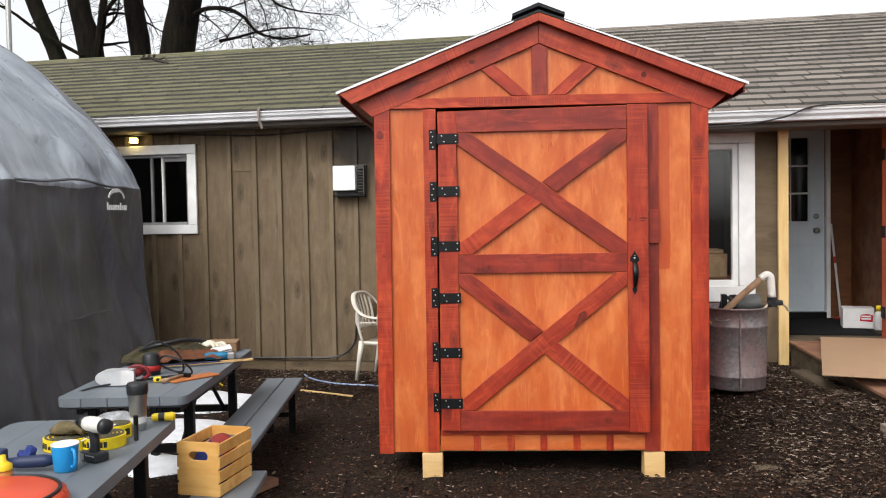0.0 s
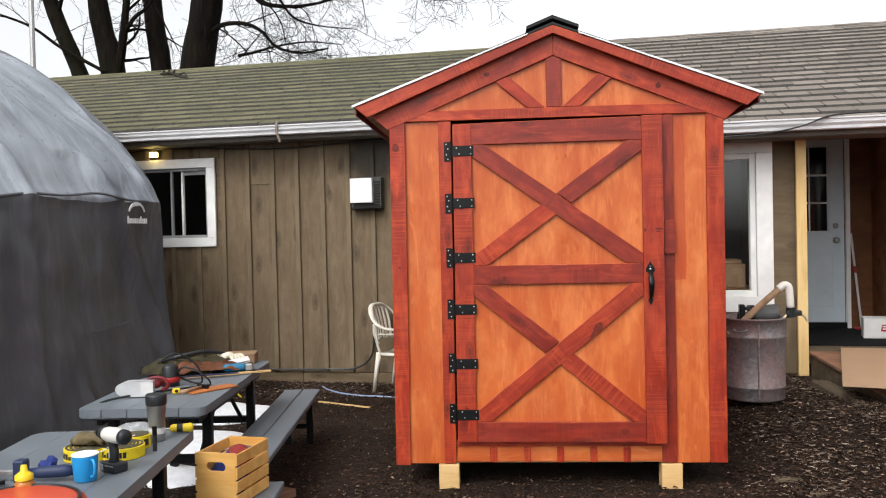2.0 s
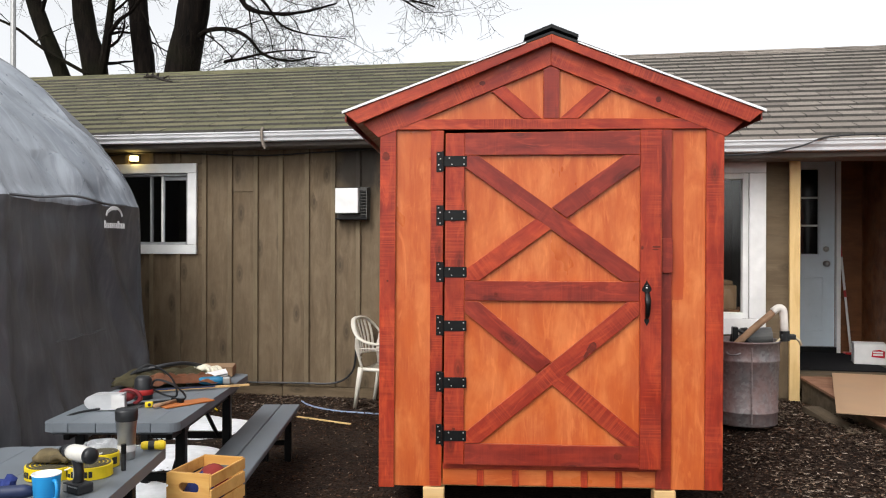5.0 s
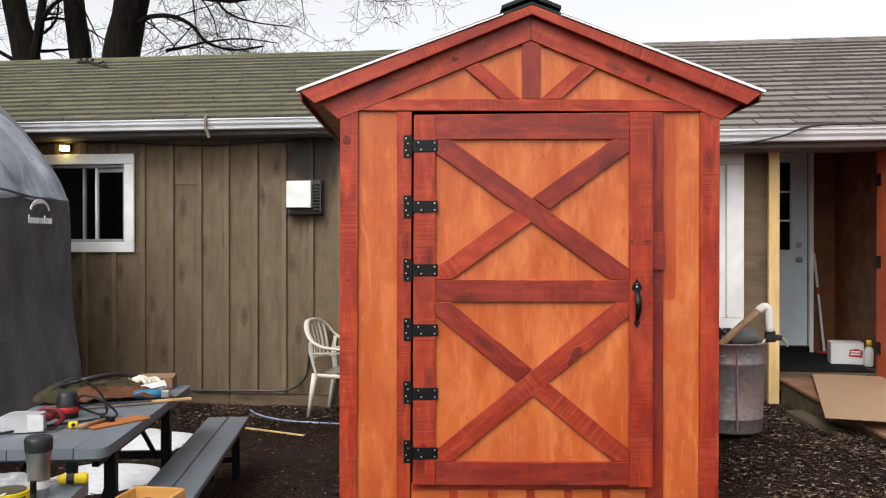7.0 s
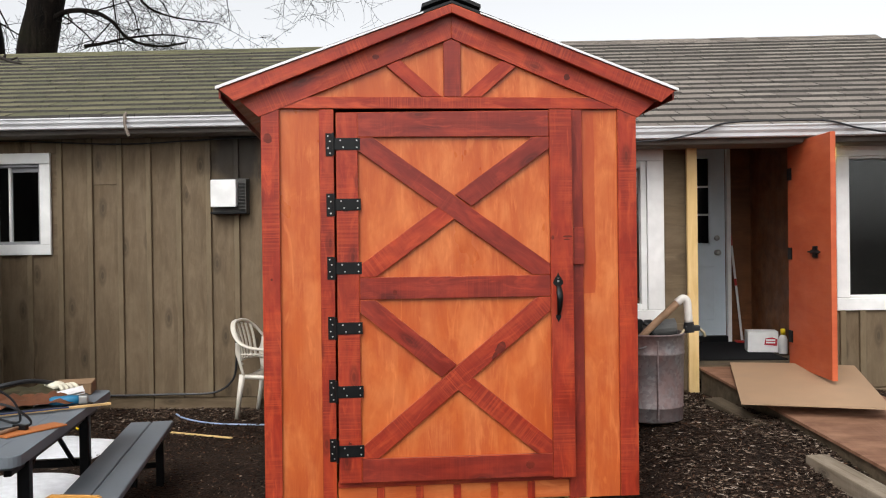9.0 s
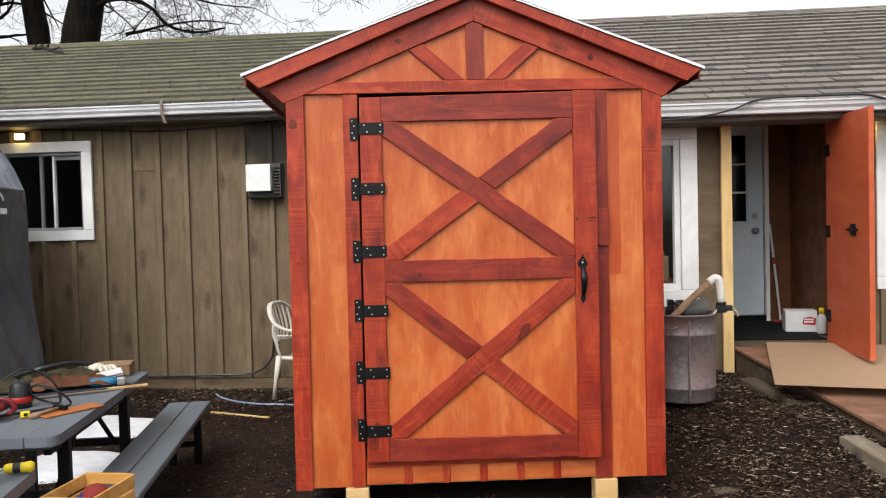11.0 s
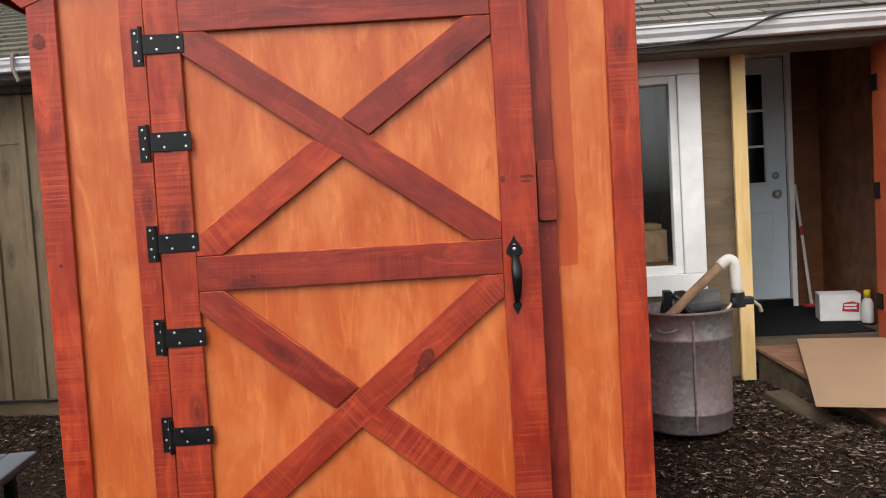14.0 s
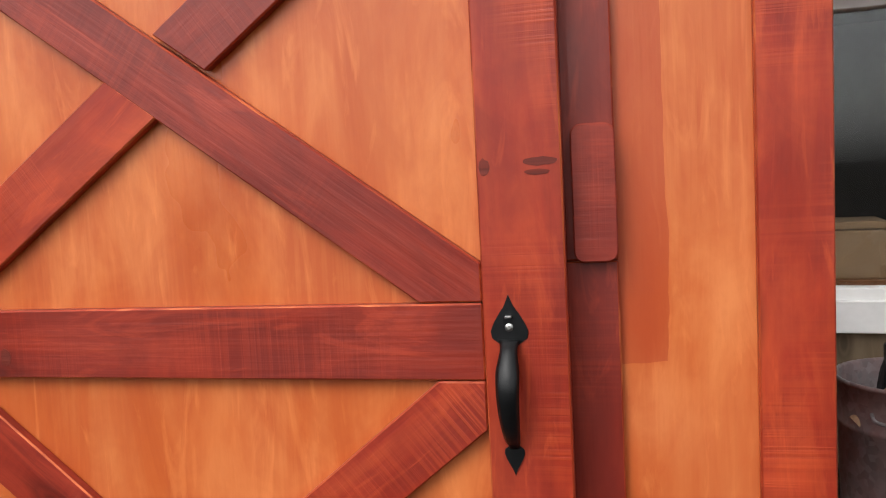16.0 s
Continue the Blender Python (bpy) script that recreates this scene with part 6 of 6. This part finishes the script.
LEATHER = plain("worn_brown_leather", (0.22, 0.085, 0.04), 0.6, 0, 0.35, 12, 0.4)
OLIVE_CLOTH = plain("olive_canvas", (0.10, 0.085, 0.045), 0.9, 0, 0.35, 14, 0.5)


def cloth(w, d, h, seed, nx=22, ny=16, amp=0.03):
    bm = bmesh.new()
    g = [[bm.verts.new(((i / nx - 0.5) * w * (1 + 0.12 * noise.noise((j * 0.4, seed, 1))), (j / ny - 0.5) * d * (1 + 0.12 * noise.noise((i * 0.3, seed, 2))), h * (1 - (2 * i / nx - 1) ** 4) * (1 - (2 * j / ny - 1) ** 4) + amp * noise.noise((i * 0.33, j * 0.28, seed)) * (1 - (2 * i / nx - 1) ** 6) + 0.012)) for i in range(nx + 1)] for j in range(ny + 1)]
    for r, s in zip(g, g[1:]):
        for i in range(nx):
            bm.faces.new((r[i], r[i + 1], s[i + 1], s[i]))
    bmesh.ops.solidify(bm, geom=bm.faces[:], thickness=0.006)
    return bm


tb = thing("tool_belt", "worn brown leather and olive canvas tool belt", "tool belt", pose(-2.09, 4.70, TZ, 0, 0, 28))
part("canvas_bag", cloth(0.60, 0.40, 0.045, 3, amp=0.05), OLIVE_CLOTH, tb, "olive canvas pouch", pose(-0.05, 0.10, 0.0), True)
part("apron", cloth(0.46, 0.15, 0.03, 8, amp=0.045), LEATHER, tb, "brown leather apron", pose(0.03, -0.07, 0.012), True)
part("belt", tube(smooth_curve([(-0.24, 0.12, 0.06), (-0.1, 0.05, 0.10), (0.05, 0.12, 0.105), (0.2, 0.2, 0.06)], 6), 0.012), BLACK_PLASTIC, tb, "black belt")
wg = thing("work_gloves", "pair of cream work gloves lying on the tool belt", "gloves", pose(-2.03, 4.92, TZ + 0.062, 0, 0, -25))
CREAM = plain("cream_cotton", (0.62, 0.58, 0.46), 0.9, 0, 0.25, 20)
part("palm", lump(0.05, (1.5, 0.8, 0.5), 31), CREAM, wg, smooth=True)
for k in range(4):
    part("finger", tube(smooth_curve([(0.05, -0.03 + 0.02 * k, 0), (0.09, -0.04 + 0.026 * k, 0.012), (0.125, -0.05 + 0.03 * k, -0.006)], 4), 0.011, 8), CREAM, wg, smooth=True)
pp = thing("paper_sheet", "folded white paper lying on the table", "paper", pose(-1.92, 4.74, TZ + 0.045, 12, -10, 30))
part("sheet", box(-0.12, 0.12, -0.055, 0.055, -0.001, 0.001), WHITE_CARD, pp)
part("fold", box(-0.12, 0.12, -0.055, 0.0, 0.004, 0.006), WHITE_CARD, pp, "", pose(0, 0, 0, -8))
gr = thing("angle_grinder", "blue angle grinder lying on the table", "grinder", pose(-1.84, 4.70, TZ + 0.03, 0, 0, 20) @ Matrix.Scale(0.72, 4))
TEAL = plain("teal_blue_plastic", (0.015, 0.14, 0.26), 0.4)
part("body", tube([(-0.13, 0, 0), (-0.10, 0, 0), (0.02, 0, 0), (0.06, 0, 0)], [0.024, 0.032, 0.033, 0.027], 14), TEAL, gr, smooth=True)
part("gear_head", box(0.055, 0.115, -0.03, 0.03, -0.03, 0.028, 0.010, 2), STEEL, gr)
part("guard", tube([(0.095, 0, -0.028), (0.095, 0, -0.034)], 0.05, 18), BLACK_METAL, gr)
part("side_grip", tube([(0.09, 0.03, 0.0), (0.09, 0.11, 0.01)], 0.015, 10), BLACK_PLASTIC, gr)
ls = thing("pine_lath", "long pale pine lath lying across the table", "stick", pose(-1.87, 4.55, TZ + 0.011, 0, 0, 33))
part("lath", box(-0.26, 0.28, -0.010, 0.010, -0.006, 0.006, 0.002), PINE, ls)
ls2 = thing("steel_rule", "blue-grey metal strip on the table", "rule", pose(-1.95, 4.46, TZ + 0.02, 0, 0, 32))
part("strip", box(-0.2, 0.2, -0.008, 0.008, -0.003, 0.003, 0.001), NAVY, ls2)
cbx = thing("cardboard_box", "small brown cardboard box at the table end", "box", pose(-1.99, 5.04, TZ, 0, 0, 16))
part("box_body", box(-0.09, 0.10, -0.07, 0.09, 0.001, 0.062, 0.004), CARDBOARD, cbx)
part("lid_flap", box(-0.09, 0.10, -0.072, 0.08, 0.0625, 0.066, 0.001), CARDBOARD, cbx, "", pose(0, 0, 0, 2))

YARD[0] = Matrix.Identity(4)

# ---- fabric shelter ----
shel = thing("fabric_shelter", "grey round-topped tarpaulin shelter on a tube frame", "shelter")
half = [(-3.86, -0.13), (-3.90, 0.40), (-3.96, 0.96), (-3.985, 1.45), (-4.0, 1.80), (-4.10, 2.08), (-4.25, 2.30), (-4.48, 2.58), (-4.73, 2.81), (-5.08, 3.10), (-5.46, 3.36), (-5.9, 3.57), (-6.4, 3.66)]
full = half + [(-12.8 - x, z) for x, z in half[-2::-1]]
prof = smooth_curve([(x, 0, z) for x, z in full], 8)
Y0, Y1, NY = -1.5, 7.55, 210
seam_i = 34


def fold(x, y, z, i):
    a = 0.06 * noise.noise((y * 0.9, z * 0.9, 3.0)) + 0.06 * abs(noise.noise((y * 2.2 + z * 0.9, z * 0.35, 8.0))) + 0.045 * abs(noise.noise((y * 1.3 - z * 1.6, z * 1.1 + y * 0.8, 2.0))) - 0.04 + 0.012 * noise.noise((y * 2.0, z * 6.0 + y * 2.0, 5.0))
    b = 0.03 * math.exp(-((z - 1.88 - 0.03 * math.sin(y * 2.2)) / 0.06) ** 2)
    ridge = sum(0.045 * math.exp(-((y - r) / 0.07) ** 2) for r in (5.62, 3.8, 2.0))
    slant = sum(h * math.exp(-((y - y1 - k * (1.85 - z)) / w) ** 2) for y1, k, w, h in ((6.70, 0.47, 0.08, -0.05), (6.88, 0.47, 0.09, 0.045), (5.7, 0.30, 0.06, 0.03), (4.3, -0.35, 0.08, 0.035))) if z < 2.3 else 0
    crimp = 0.020 * noise.noise((y * 5.0 + z * 2.4, z * 1.6 - y * 0.5, 12.0)) + 0.010 * noise.noise((y * 11.0, z * 4.0 + y * 3.0, 15.0))
    return a + b + ridge + slant + crimp


def skin(i0, i1):
    bm = bmesh.new()
    g = []
    for j in range(NY + 1):
        y = Y0 + (Y1 - Y0) * j / NY
        row = []
        for i in range(i0, i1 + 1):
            p = prof[i]
            t = (prof[min(i + 1, len(prof) - 1)] - prof[max(i - 1, 0)]).normalized()
            nrm = Vector((t.z, 0, -t.x))
            sag = -0.03 * math.sin(math.pi * ((y - Y0) % 1.8) / 1.8) if p.z > 0.2 else 0
            k = 0.25 if j in (0, NY) else 1
            q = p + nrm * (fold(p.x, y, p.z, i) * k + sag * k)
            row.append(bm.verts.new((q.x, y, q.z)))
        g.append(row)
    for r, s in zip(g, g[1:]):
        for i in range(len(r) - 1):
            bm.faces.new((r[i], r[i + 1], s[i + 1], s[i]))
    return bm


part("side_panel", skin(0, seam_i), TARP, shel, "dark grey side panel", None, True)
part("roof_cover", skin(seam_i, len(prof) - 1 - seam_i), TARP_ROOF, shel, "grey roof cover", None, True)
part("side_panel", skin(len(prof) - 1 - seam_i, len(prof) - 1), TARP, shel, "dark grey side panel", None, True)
part("end_panel", prism([(p.x, p.z) for p in prof], Y1 - 0.03, Y1 - 0.02), TARP, shel)
part("end_panel", prism([(p.x, p.z) for p in prof], Y0 + 0.02, Y0 + 0.03), TARP, shel)
for y in (Y1 - 0.05, Y1 - 1.85, Y1 - 3.65):
    part("frame_tube", tube([(p.x + (0.13 if p.x < -6.4 else -0.13), y, p.z - 0.12) for p in prof[::4]], 0.022), STEEL, shel)
part("seam_strap", tube([(-3.985 + 0.02 * math.sin(y * 2.2), y, 1.89 + 0.03 * math.sin(y * 2.2) + 0.012 * math.sin(y * 7)) for y in np.linspace(-1.4, 7.5, 90)], 0.012, 6), TARP, shel, "puckered seam")
part("patch_seam", tube([(-3.90, 6.15 + 0.68 * k / 8, 0.745 + 0.035 * k / 8 + 0.008 * math.sin(k * 2.0)) for k in range(9)], 0.008, 5), TARP, shel, "puckered repair seam")
LOGO = plain("white_print", (0.72, 0.73, 0.74), 0.5)
ly, lz = 6.86, 1.70
arc = [(lz + 0.065 + 0.10 * math.sin(a), ly + 0.13 * math.cos(a)) for a in np.linspace(0.15, math.pi * 0.95, 14)]
bm = bmesh.new()
rows = []
for k, (z, y) in enumerate(arc):
    w = 0.006 + 0.030 * math.sin(math.pi * k / 13) * (1.0 if k > 5 else 0.6)
    y2, z2 = y + (ly - y) * 0.12, z - w
    rows.append([bm.verts.new(p) for p in ((-3.833, y, z), (-3.833, y2, z2), (-3.838, y2, z2), (-3.838, y, z))])
for r, t in zip(rows, rows[1:]):
    for k in range(4):
        bm.faces.new((r[k], t[k], t[(k + 1) % 4], r[(k + 1) % 4]))
bm.faces.new(rows[0])
bm.faces.new(rows[-1][::-1])
lg = part("logo_arc", bm, LOGO, shel, "white printed arc")
for k in range(11):
    hgt = 0.045 if k not in (0, 7) else 0.065
    part("print_bar", box(-3.838, -3.834, ly - 0.15 + k * 0.029, ly - 0.15 + k * 0.029 + 0.019, lz - 0.03, lz - 0.03 + hgt), LOGO, lg)

mast = thing("metal_pole", "thin grey metal pole behind the shelter", "pole", pose(-9.3, 12.6, -0.1))
part("pole", tube([(0, 0, 0), (0, 0, 8.0)], 0.045, 10), STEEL, mast)

# ---- snow ----
def snow_patch(x, y, rx, ry, seed, label):
    s = thing("snow_patch", label, "snow", pose(x, y, ground_z(x, y) - 0.005), "snow patches")
    bm = bmesh.new()
    c = bm.verts.new((0, 0, 0.055))
    rings = []
    for q, h in ((0.35, 0.055), (0.7, 0.045), (0.92, 0.025), (1.0, -0.01)):
        rings.append([bm.verts.new((q * rx * math.cos(a) * (1 + 0.35 * noise.noise((math.cos(a) * 1.5, math.sin(a) * 1.5, seed))), q * ry * math.sin(a) * (1 + 0.35 * noise.noise((math.cos(a) * 1.5, math.sin(a) * 1.5, seed + 7))), h + 0.012 * noise.noise((q * 5, a * 2, seed)))) for a in [2 * math.pi * k / 36 for k in range(36)]])
    for k in range(36):
        bm.faces.new((c, rings[0][k], rings[0][(k + 1) % 36]))
    for r, t in zip(rings, rings[1:]):
        for k in range(36):
            bm.faces.new((r[k], t[k], t[(k + 1) % 36], r[(k + 1) % 36]))
    part("snow", bm, SNOW, s, smooth=True)


snow_patch(-3.12, 7.02, 0.50, 0.45, 1, "dirty white patch of old snow under the tables")
snow_patch(-2.85, 6.05, 0.40, 0.34, 5, "small patch of old snow under the tables")
snow_patch(-2.55, 5.15, 0.30, 0.26, 9, "small patch of old snow under the tables")
wood_off = thing("timber_offcut", "brown timber offcut lying under the bench", "timber", pose(-1.75, 4.45, -0.075, 0, 0, 70))
part("timber", box(-0.45, 0.45, -0.045, 0.045, -0.02, 0.03, 0.004), RAMP_WOOD, wood_off)
for x, y, a, w_ in ((1.42, 5.42, 12, 0.17), (1.55, 5.18, -20, 0.10)):
    st_ = thing("flat_stone", "flat grey chip of wood lying on the soil", "offcut", pose(x, y, ground_z(x, y), 0, 0, a), "offcuts")
    part("chip", box(-w_ / 2, w_ / 2, -0.035, 0.035, -0.006, 0.012, 0.004), OLD_TIMBER, st_)

# ---- bare trees behind the house ----
def tree(label, stem, limbs, seed, twigs=2):
    rg_ = random.Random(seed)
    t = thing("tree", label, "tree", None, "bare trees")
    bm = bmesh.new()
    pts = smooth_curve([p for p, r in stem], 4)
    rad = np.interp(np.linspace(0, 1, len(pts)), np.linspace(0, 1, len(stem)), [r for p, r in stem])
    add_tube(bm, pts, [float(r) * (1 + 0.10 * noise.noise((i * 0.7, seed, 0))) for i, r in enumerate(rad)], 12)
    part("trunk", bm, BARK, t, smooth=True)
    crown = bmesh.new()

    def grow(p, d, length, r, depth):
        n = 6 if depth > 0 else 5
        line, rs = [p], [r]
        bend = Vector((rg_.gauss(0, 0.12), rg_.gauss(0, 0.12), rg_.gauss(-0.03, 0.14)))
        for k in range(n):
            d = (d + bend + Vector((rg_.gauss(0, 0.15), rg_.gauss(0, 0.15), rg_.gauss(0.0, 0.15)))).normalized()
            p = p + d * (length / n)
            line.append(p)
            rs.append(max(0.003, r * (1 - 0.75 * (k + 1) / n)))
        add_tube(crown, line, rs, 5 if r > 0.03 else 3, False)
        if depth == 0:
            return
        for k in range(1, n + 1):
            for _ in range(2 if k > 1 else 1):
                if rg_.random() < 0.42:
                    continue
                side = Vector((rg_.gauss(0, 1), rg_.gauss(0, 0.7), rg_.gauss(0, 0.8))).normalized()
                nd = (d * 0.75 + side * 0.75).normalized()
                grow(line[k], nd, length * rg_.uniform(0.34, 0.62), max(0.003, rs[k] * 0.5), depth - 1)

    for pl, r0, r1, depth in limbs:
        line = smooth_curve(pl, 4)
        m_ = len(line) - 1
        rs = [r0 + (r1 - r0) * k / m_ for k in range(m_ + 1)]
        rs = [q * 0.72 for q in rs]
        add_tube(crown, line, rs, 8, False)
        for k in range(2, m_ + 1, 2 if depth > 1 else 3):
            side = Vector((rg_.gauss(0.2, 0.8), rg_.gauss(0, 0.5), rg_.gauss(0.0, 0.7))).normalized()
            dd = (line[k] - line[k - 1]).normalized()
            grow(line[k], (dd * 0.6 + side * 0.8).normalized(), rg_.uniform(0.9, 1.7), max(0.007, rs[k] * 0.42), depth)
    part("crown", crown, BARK, t, "bare branches and twigs")
    return t


tree("dark bare leaning tree behind the house", [((-9.6, 16, -0.1), 0.26), ((-10.3, 16, 3.6), 0.20), ((-10.85, 16, 5.3), 0.17), ((-11.36, 16, 6.5), 0.16), ((-12.2, 16, 9.0), 0.11)],
     [([(-11.3, 16, 6.4), (-10.9, 15.8, 7.2), (-10.6, 15.6, 8.2)], 0.07, 0.03, 2), ([(-10.05, 15.8, 5.1), (-11.0, 15.7, 5.65), (-11.6, 15.6, 6.1), (-12.3, 15.5, 6.4), (-13.2, 15.5, 6.7)], 0.055, 0.025, 1)], 3)
tree("dark bare forked tree behind the house", [((-10.15, 16.2, -0.1), 0.36), ((-10.15, 16.2, 3.5), 0.31), ((-10.12, 16.2, 5.2), 0.27), ((-10.40, 16.2, 6.4), 0.21), ((-10.7, 16.2, 9.0), 0.14)],
     [([(-9.98, 16.15, 5.1), (-9.82, 16.1, 5.7), (-9.72, 16.1, 6.4), (-9.5, 16.1, 8.0)], 0.15, 0.09, 2), ([(-9.78, 16.1, 5.95), (-9.45, 16.0, 6.25), (-9.1, 16.0, 6.5), (-8.6, 15.9, 7.2)], 0.07, 0.03, 2)], 7)
tree("straight bare tree trunk behind the house", [((-9.05, 16.5, -0.1), 0.28), ((-9.08, 16.5, 3.5), 0.235), ((-9.15, 16.5, 5.3), 0.215), ((-9.30, 16.5, 6.5), 0.205), ((-9.4, 16.5, 9.0), 0.15)],
     [([(-9.2, 16.4, 6.6), (-8.8, 16.2, 6.0), (-8.5, 16.1, 5.5)], 0.03, 0.012, 1), ([(-9.3, 16.4, 7.2), (-10.0, 16.2, 7.6), (-10.6, 16.1, 8.2)], 0.06, 0.03, 2)], 12)
tree("thick bare tree with wide drooping twigs behind the house", [((-8.15, 15.8, -0.1), 0.46), ((-8.05, 15.8, 3.5), 0.38), ((-7.92, 15.8, 5.1), 0.345), ((-7.68, 15.8, 6.3), 0.31), ((-7.3, 15.8, 9.0), 0.22)],
     [([(-7.55, 15.7, 5.75), (-7.2, 15.6, 5.85), (-6.7, 15.5, 5.8), (-6.35, 15.5, 5.62), (-6.05, 15.5, 5.3), (-5.5, 15.4, 5.12), (-4.9, 15.3, 5.15)], 0.075, 0.02, 2),
      ([(-7.35, 15.6, 7.0), (-6.6, 15.5, 6.5), (-6.35, 15.5, 6.2), (-5.8, 15.4, 6.05), (-5.2, 15.4, 6.05), (-4.5, 15.3, 6.15)], 0.09, 0.025, 2),
      ([(-7.2, 15.7, 7.6), (-6.0, 15.6, 7.2), (-5.0, 15.5, 6.8), (-4.0, 15.4, 6.45), (-3.2, 15.3, 6.2), (-2.6, 15.3, 6.0)], 0.10, 0.015, 2),
      ([(-7.1, 15.7, 8.0), (-5.6, 15.8, 7.7), (-4.4, 15.8, 7.0), (-3.6, 15.8, 6.5), (-2.9, 15.8, 6.05)], 0.09, 0.012, 2),
      ([(-6.9, 15.6, 5.2), (-6.5, 15.5, 5.22), (-6.1, 15.5, 5.3), (-5.4, 15.5, 5.35), (-4.7, 15.5, 5.25)], 0.05, 0.012, 2),
      ([(-6.3, 15.4, 6.6), (-5.9, 15.3, 6.2), (-5.6, 15.3, 5.8), (-5.1, 15.3, 5.6), (-4.3, 15.2, 5.45)], 0.05, 0.01, 2)], 21)

# ---- leaf and chip litter ----
rl = random.Random(11)
lv, lf = [], []
under = lambda x, y: -0.95 + 0.13 * (5.0 - y) < x < 1.05 and 5.3 < y < 6.8
count = 0
while count < 120000:
    x, y = rl.uniform(-4.0, 4.6), 2.3 + 6.12 * rl.random() ** 0.9
    right = x > 1.0
    dens = 0.5 + 0.5 * noise.noise((x * 0.9, y * 0.9, 6)) + (0.25 if y > 7.2 or right else 0)
    if rl.random() > dens or under(x, y):
        continue
    count += 1
    s = rl.uniform(0.003, 0.009) * (1.7 if rl.random() < 0.06 else 1) * (1.2 if right or y > 7.3 else 1)
    a = rl.uniform(0, 6.283)
    u = Vector((math.cos(a), math.sin(a), rl.gauss(0, 0.25))) * s * rl.uniform(0.9, 2.0)
    v = Vector((-math.sin(a), math.cos(a), rl.gauss(0, 0.35))) * s * rl.uniform(0.45, 0.9)
    c = Vector((x, y, ground_z(x, y) + 0.004 + rl.random() * 0.010))
    k = len(lv)
    lv += [tuple(c - u), tuple(c + v + Vector((0, 0, 0.2 * s))), tuple(c + u), tuple(c - v + Vector((0, 0, 0.2 * s)))]
    lf += [(k, k + 1, k + 2), (k, k + 2, k + 3)]
me = bpy.data.meshes.new("wood_chips")
me.from_pydata(lv, [], lf)
me.materials.append(LITTER)
tagged(new("wood_chips", me), "fine dark brown mulch chips on soil", "mulch", "", "stuff")

# curled dry leaves, thickest beside the ramp and along the house
lv, lf = [], []
count = 0
while count < 36000:
    x, y = rl.uniform(-4.0, 4.4), rl.uniform(4.2, 8.40)
    bank = step(1.0, 1.5, x) * step(4.6, 5.6, y) * (0.22 + 1.5 * max(0, noise.noise((x * 2.2, y * 2.2, 2)) + 0.12) + 0.5 * step(0.6, 0.0, abs(x - 1.75 - 0.42 * (7.2 - y))))
    foot = step(7.45, 8.0, y) * (0.45 + 0.4 * noise.noise((x * 2, y * 2, 9)))
    if rl.random() > max(0.02, bank, foot) or under(x, y):
        continue
    count += 1
    ln, wd, a = rl.uniform(0.007, 0.023), rl.uniform(0.0022, 0.0055), rl.uniform(0, 6.283)
    d, e = Vector((math.cos(a), math.sin(a), 0)), Vector((-math.sin(a), math.cos(a), 0))
    bend, tip, lean = rl.uniform(-0.5, 0.5), rl.uniform(-0.2, 0.9), rl.uniform(-0.8, 0.8)
    c = Vector((x, y, ground_z(x, y) + 0.006 + rl.random() * 0.014))
    k = len(lv)
    for t in (-1, -0.35, 0.35, 1):
        m_ = c + d * (t * ln) + e * (bend * ln * t * t) + Vector((0, 0, 0.35 * ln * tip * t * t))
        q = wd * (1.0 if abs(t) < 0.5 else 0.35)
        lv += [tuple(m_ - e * q - Vector((0, 0, lean * q))), tuple(m_ + e * q + Vector((0, 0, lean * q)))]
    lf += [(k + j, k + j + 2, k + j + 3, k + j + 1) for j in (0, 2, 4)]
me = bpy.data.meshes.new("leaf_litter")
me.from_pydata(lv, [], lf)
me.materials.append(DRY_LEAF)
tagged(new("leaf_litter", me), "curled dry brown and grey fallen leaves", "leaf litter", "", "stuff")
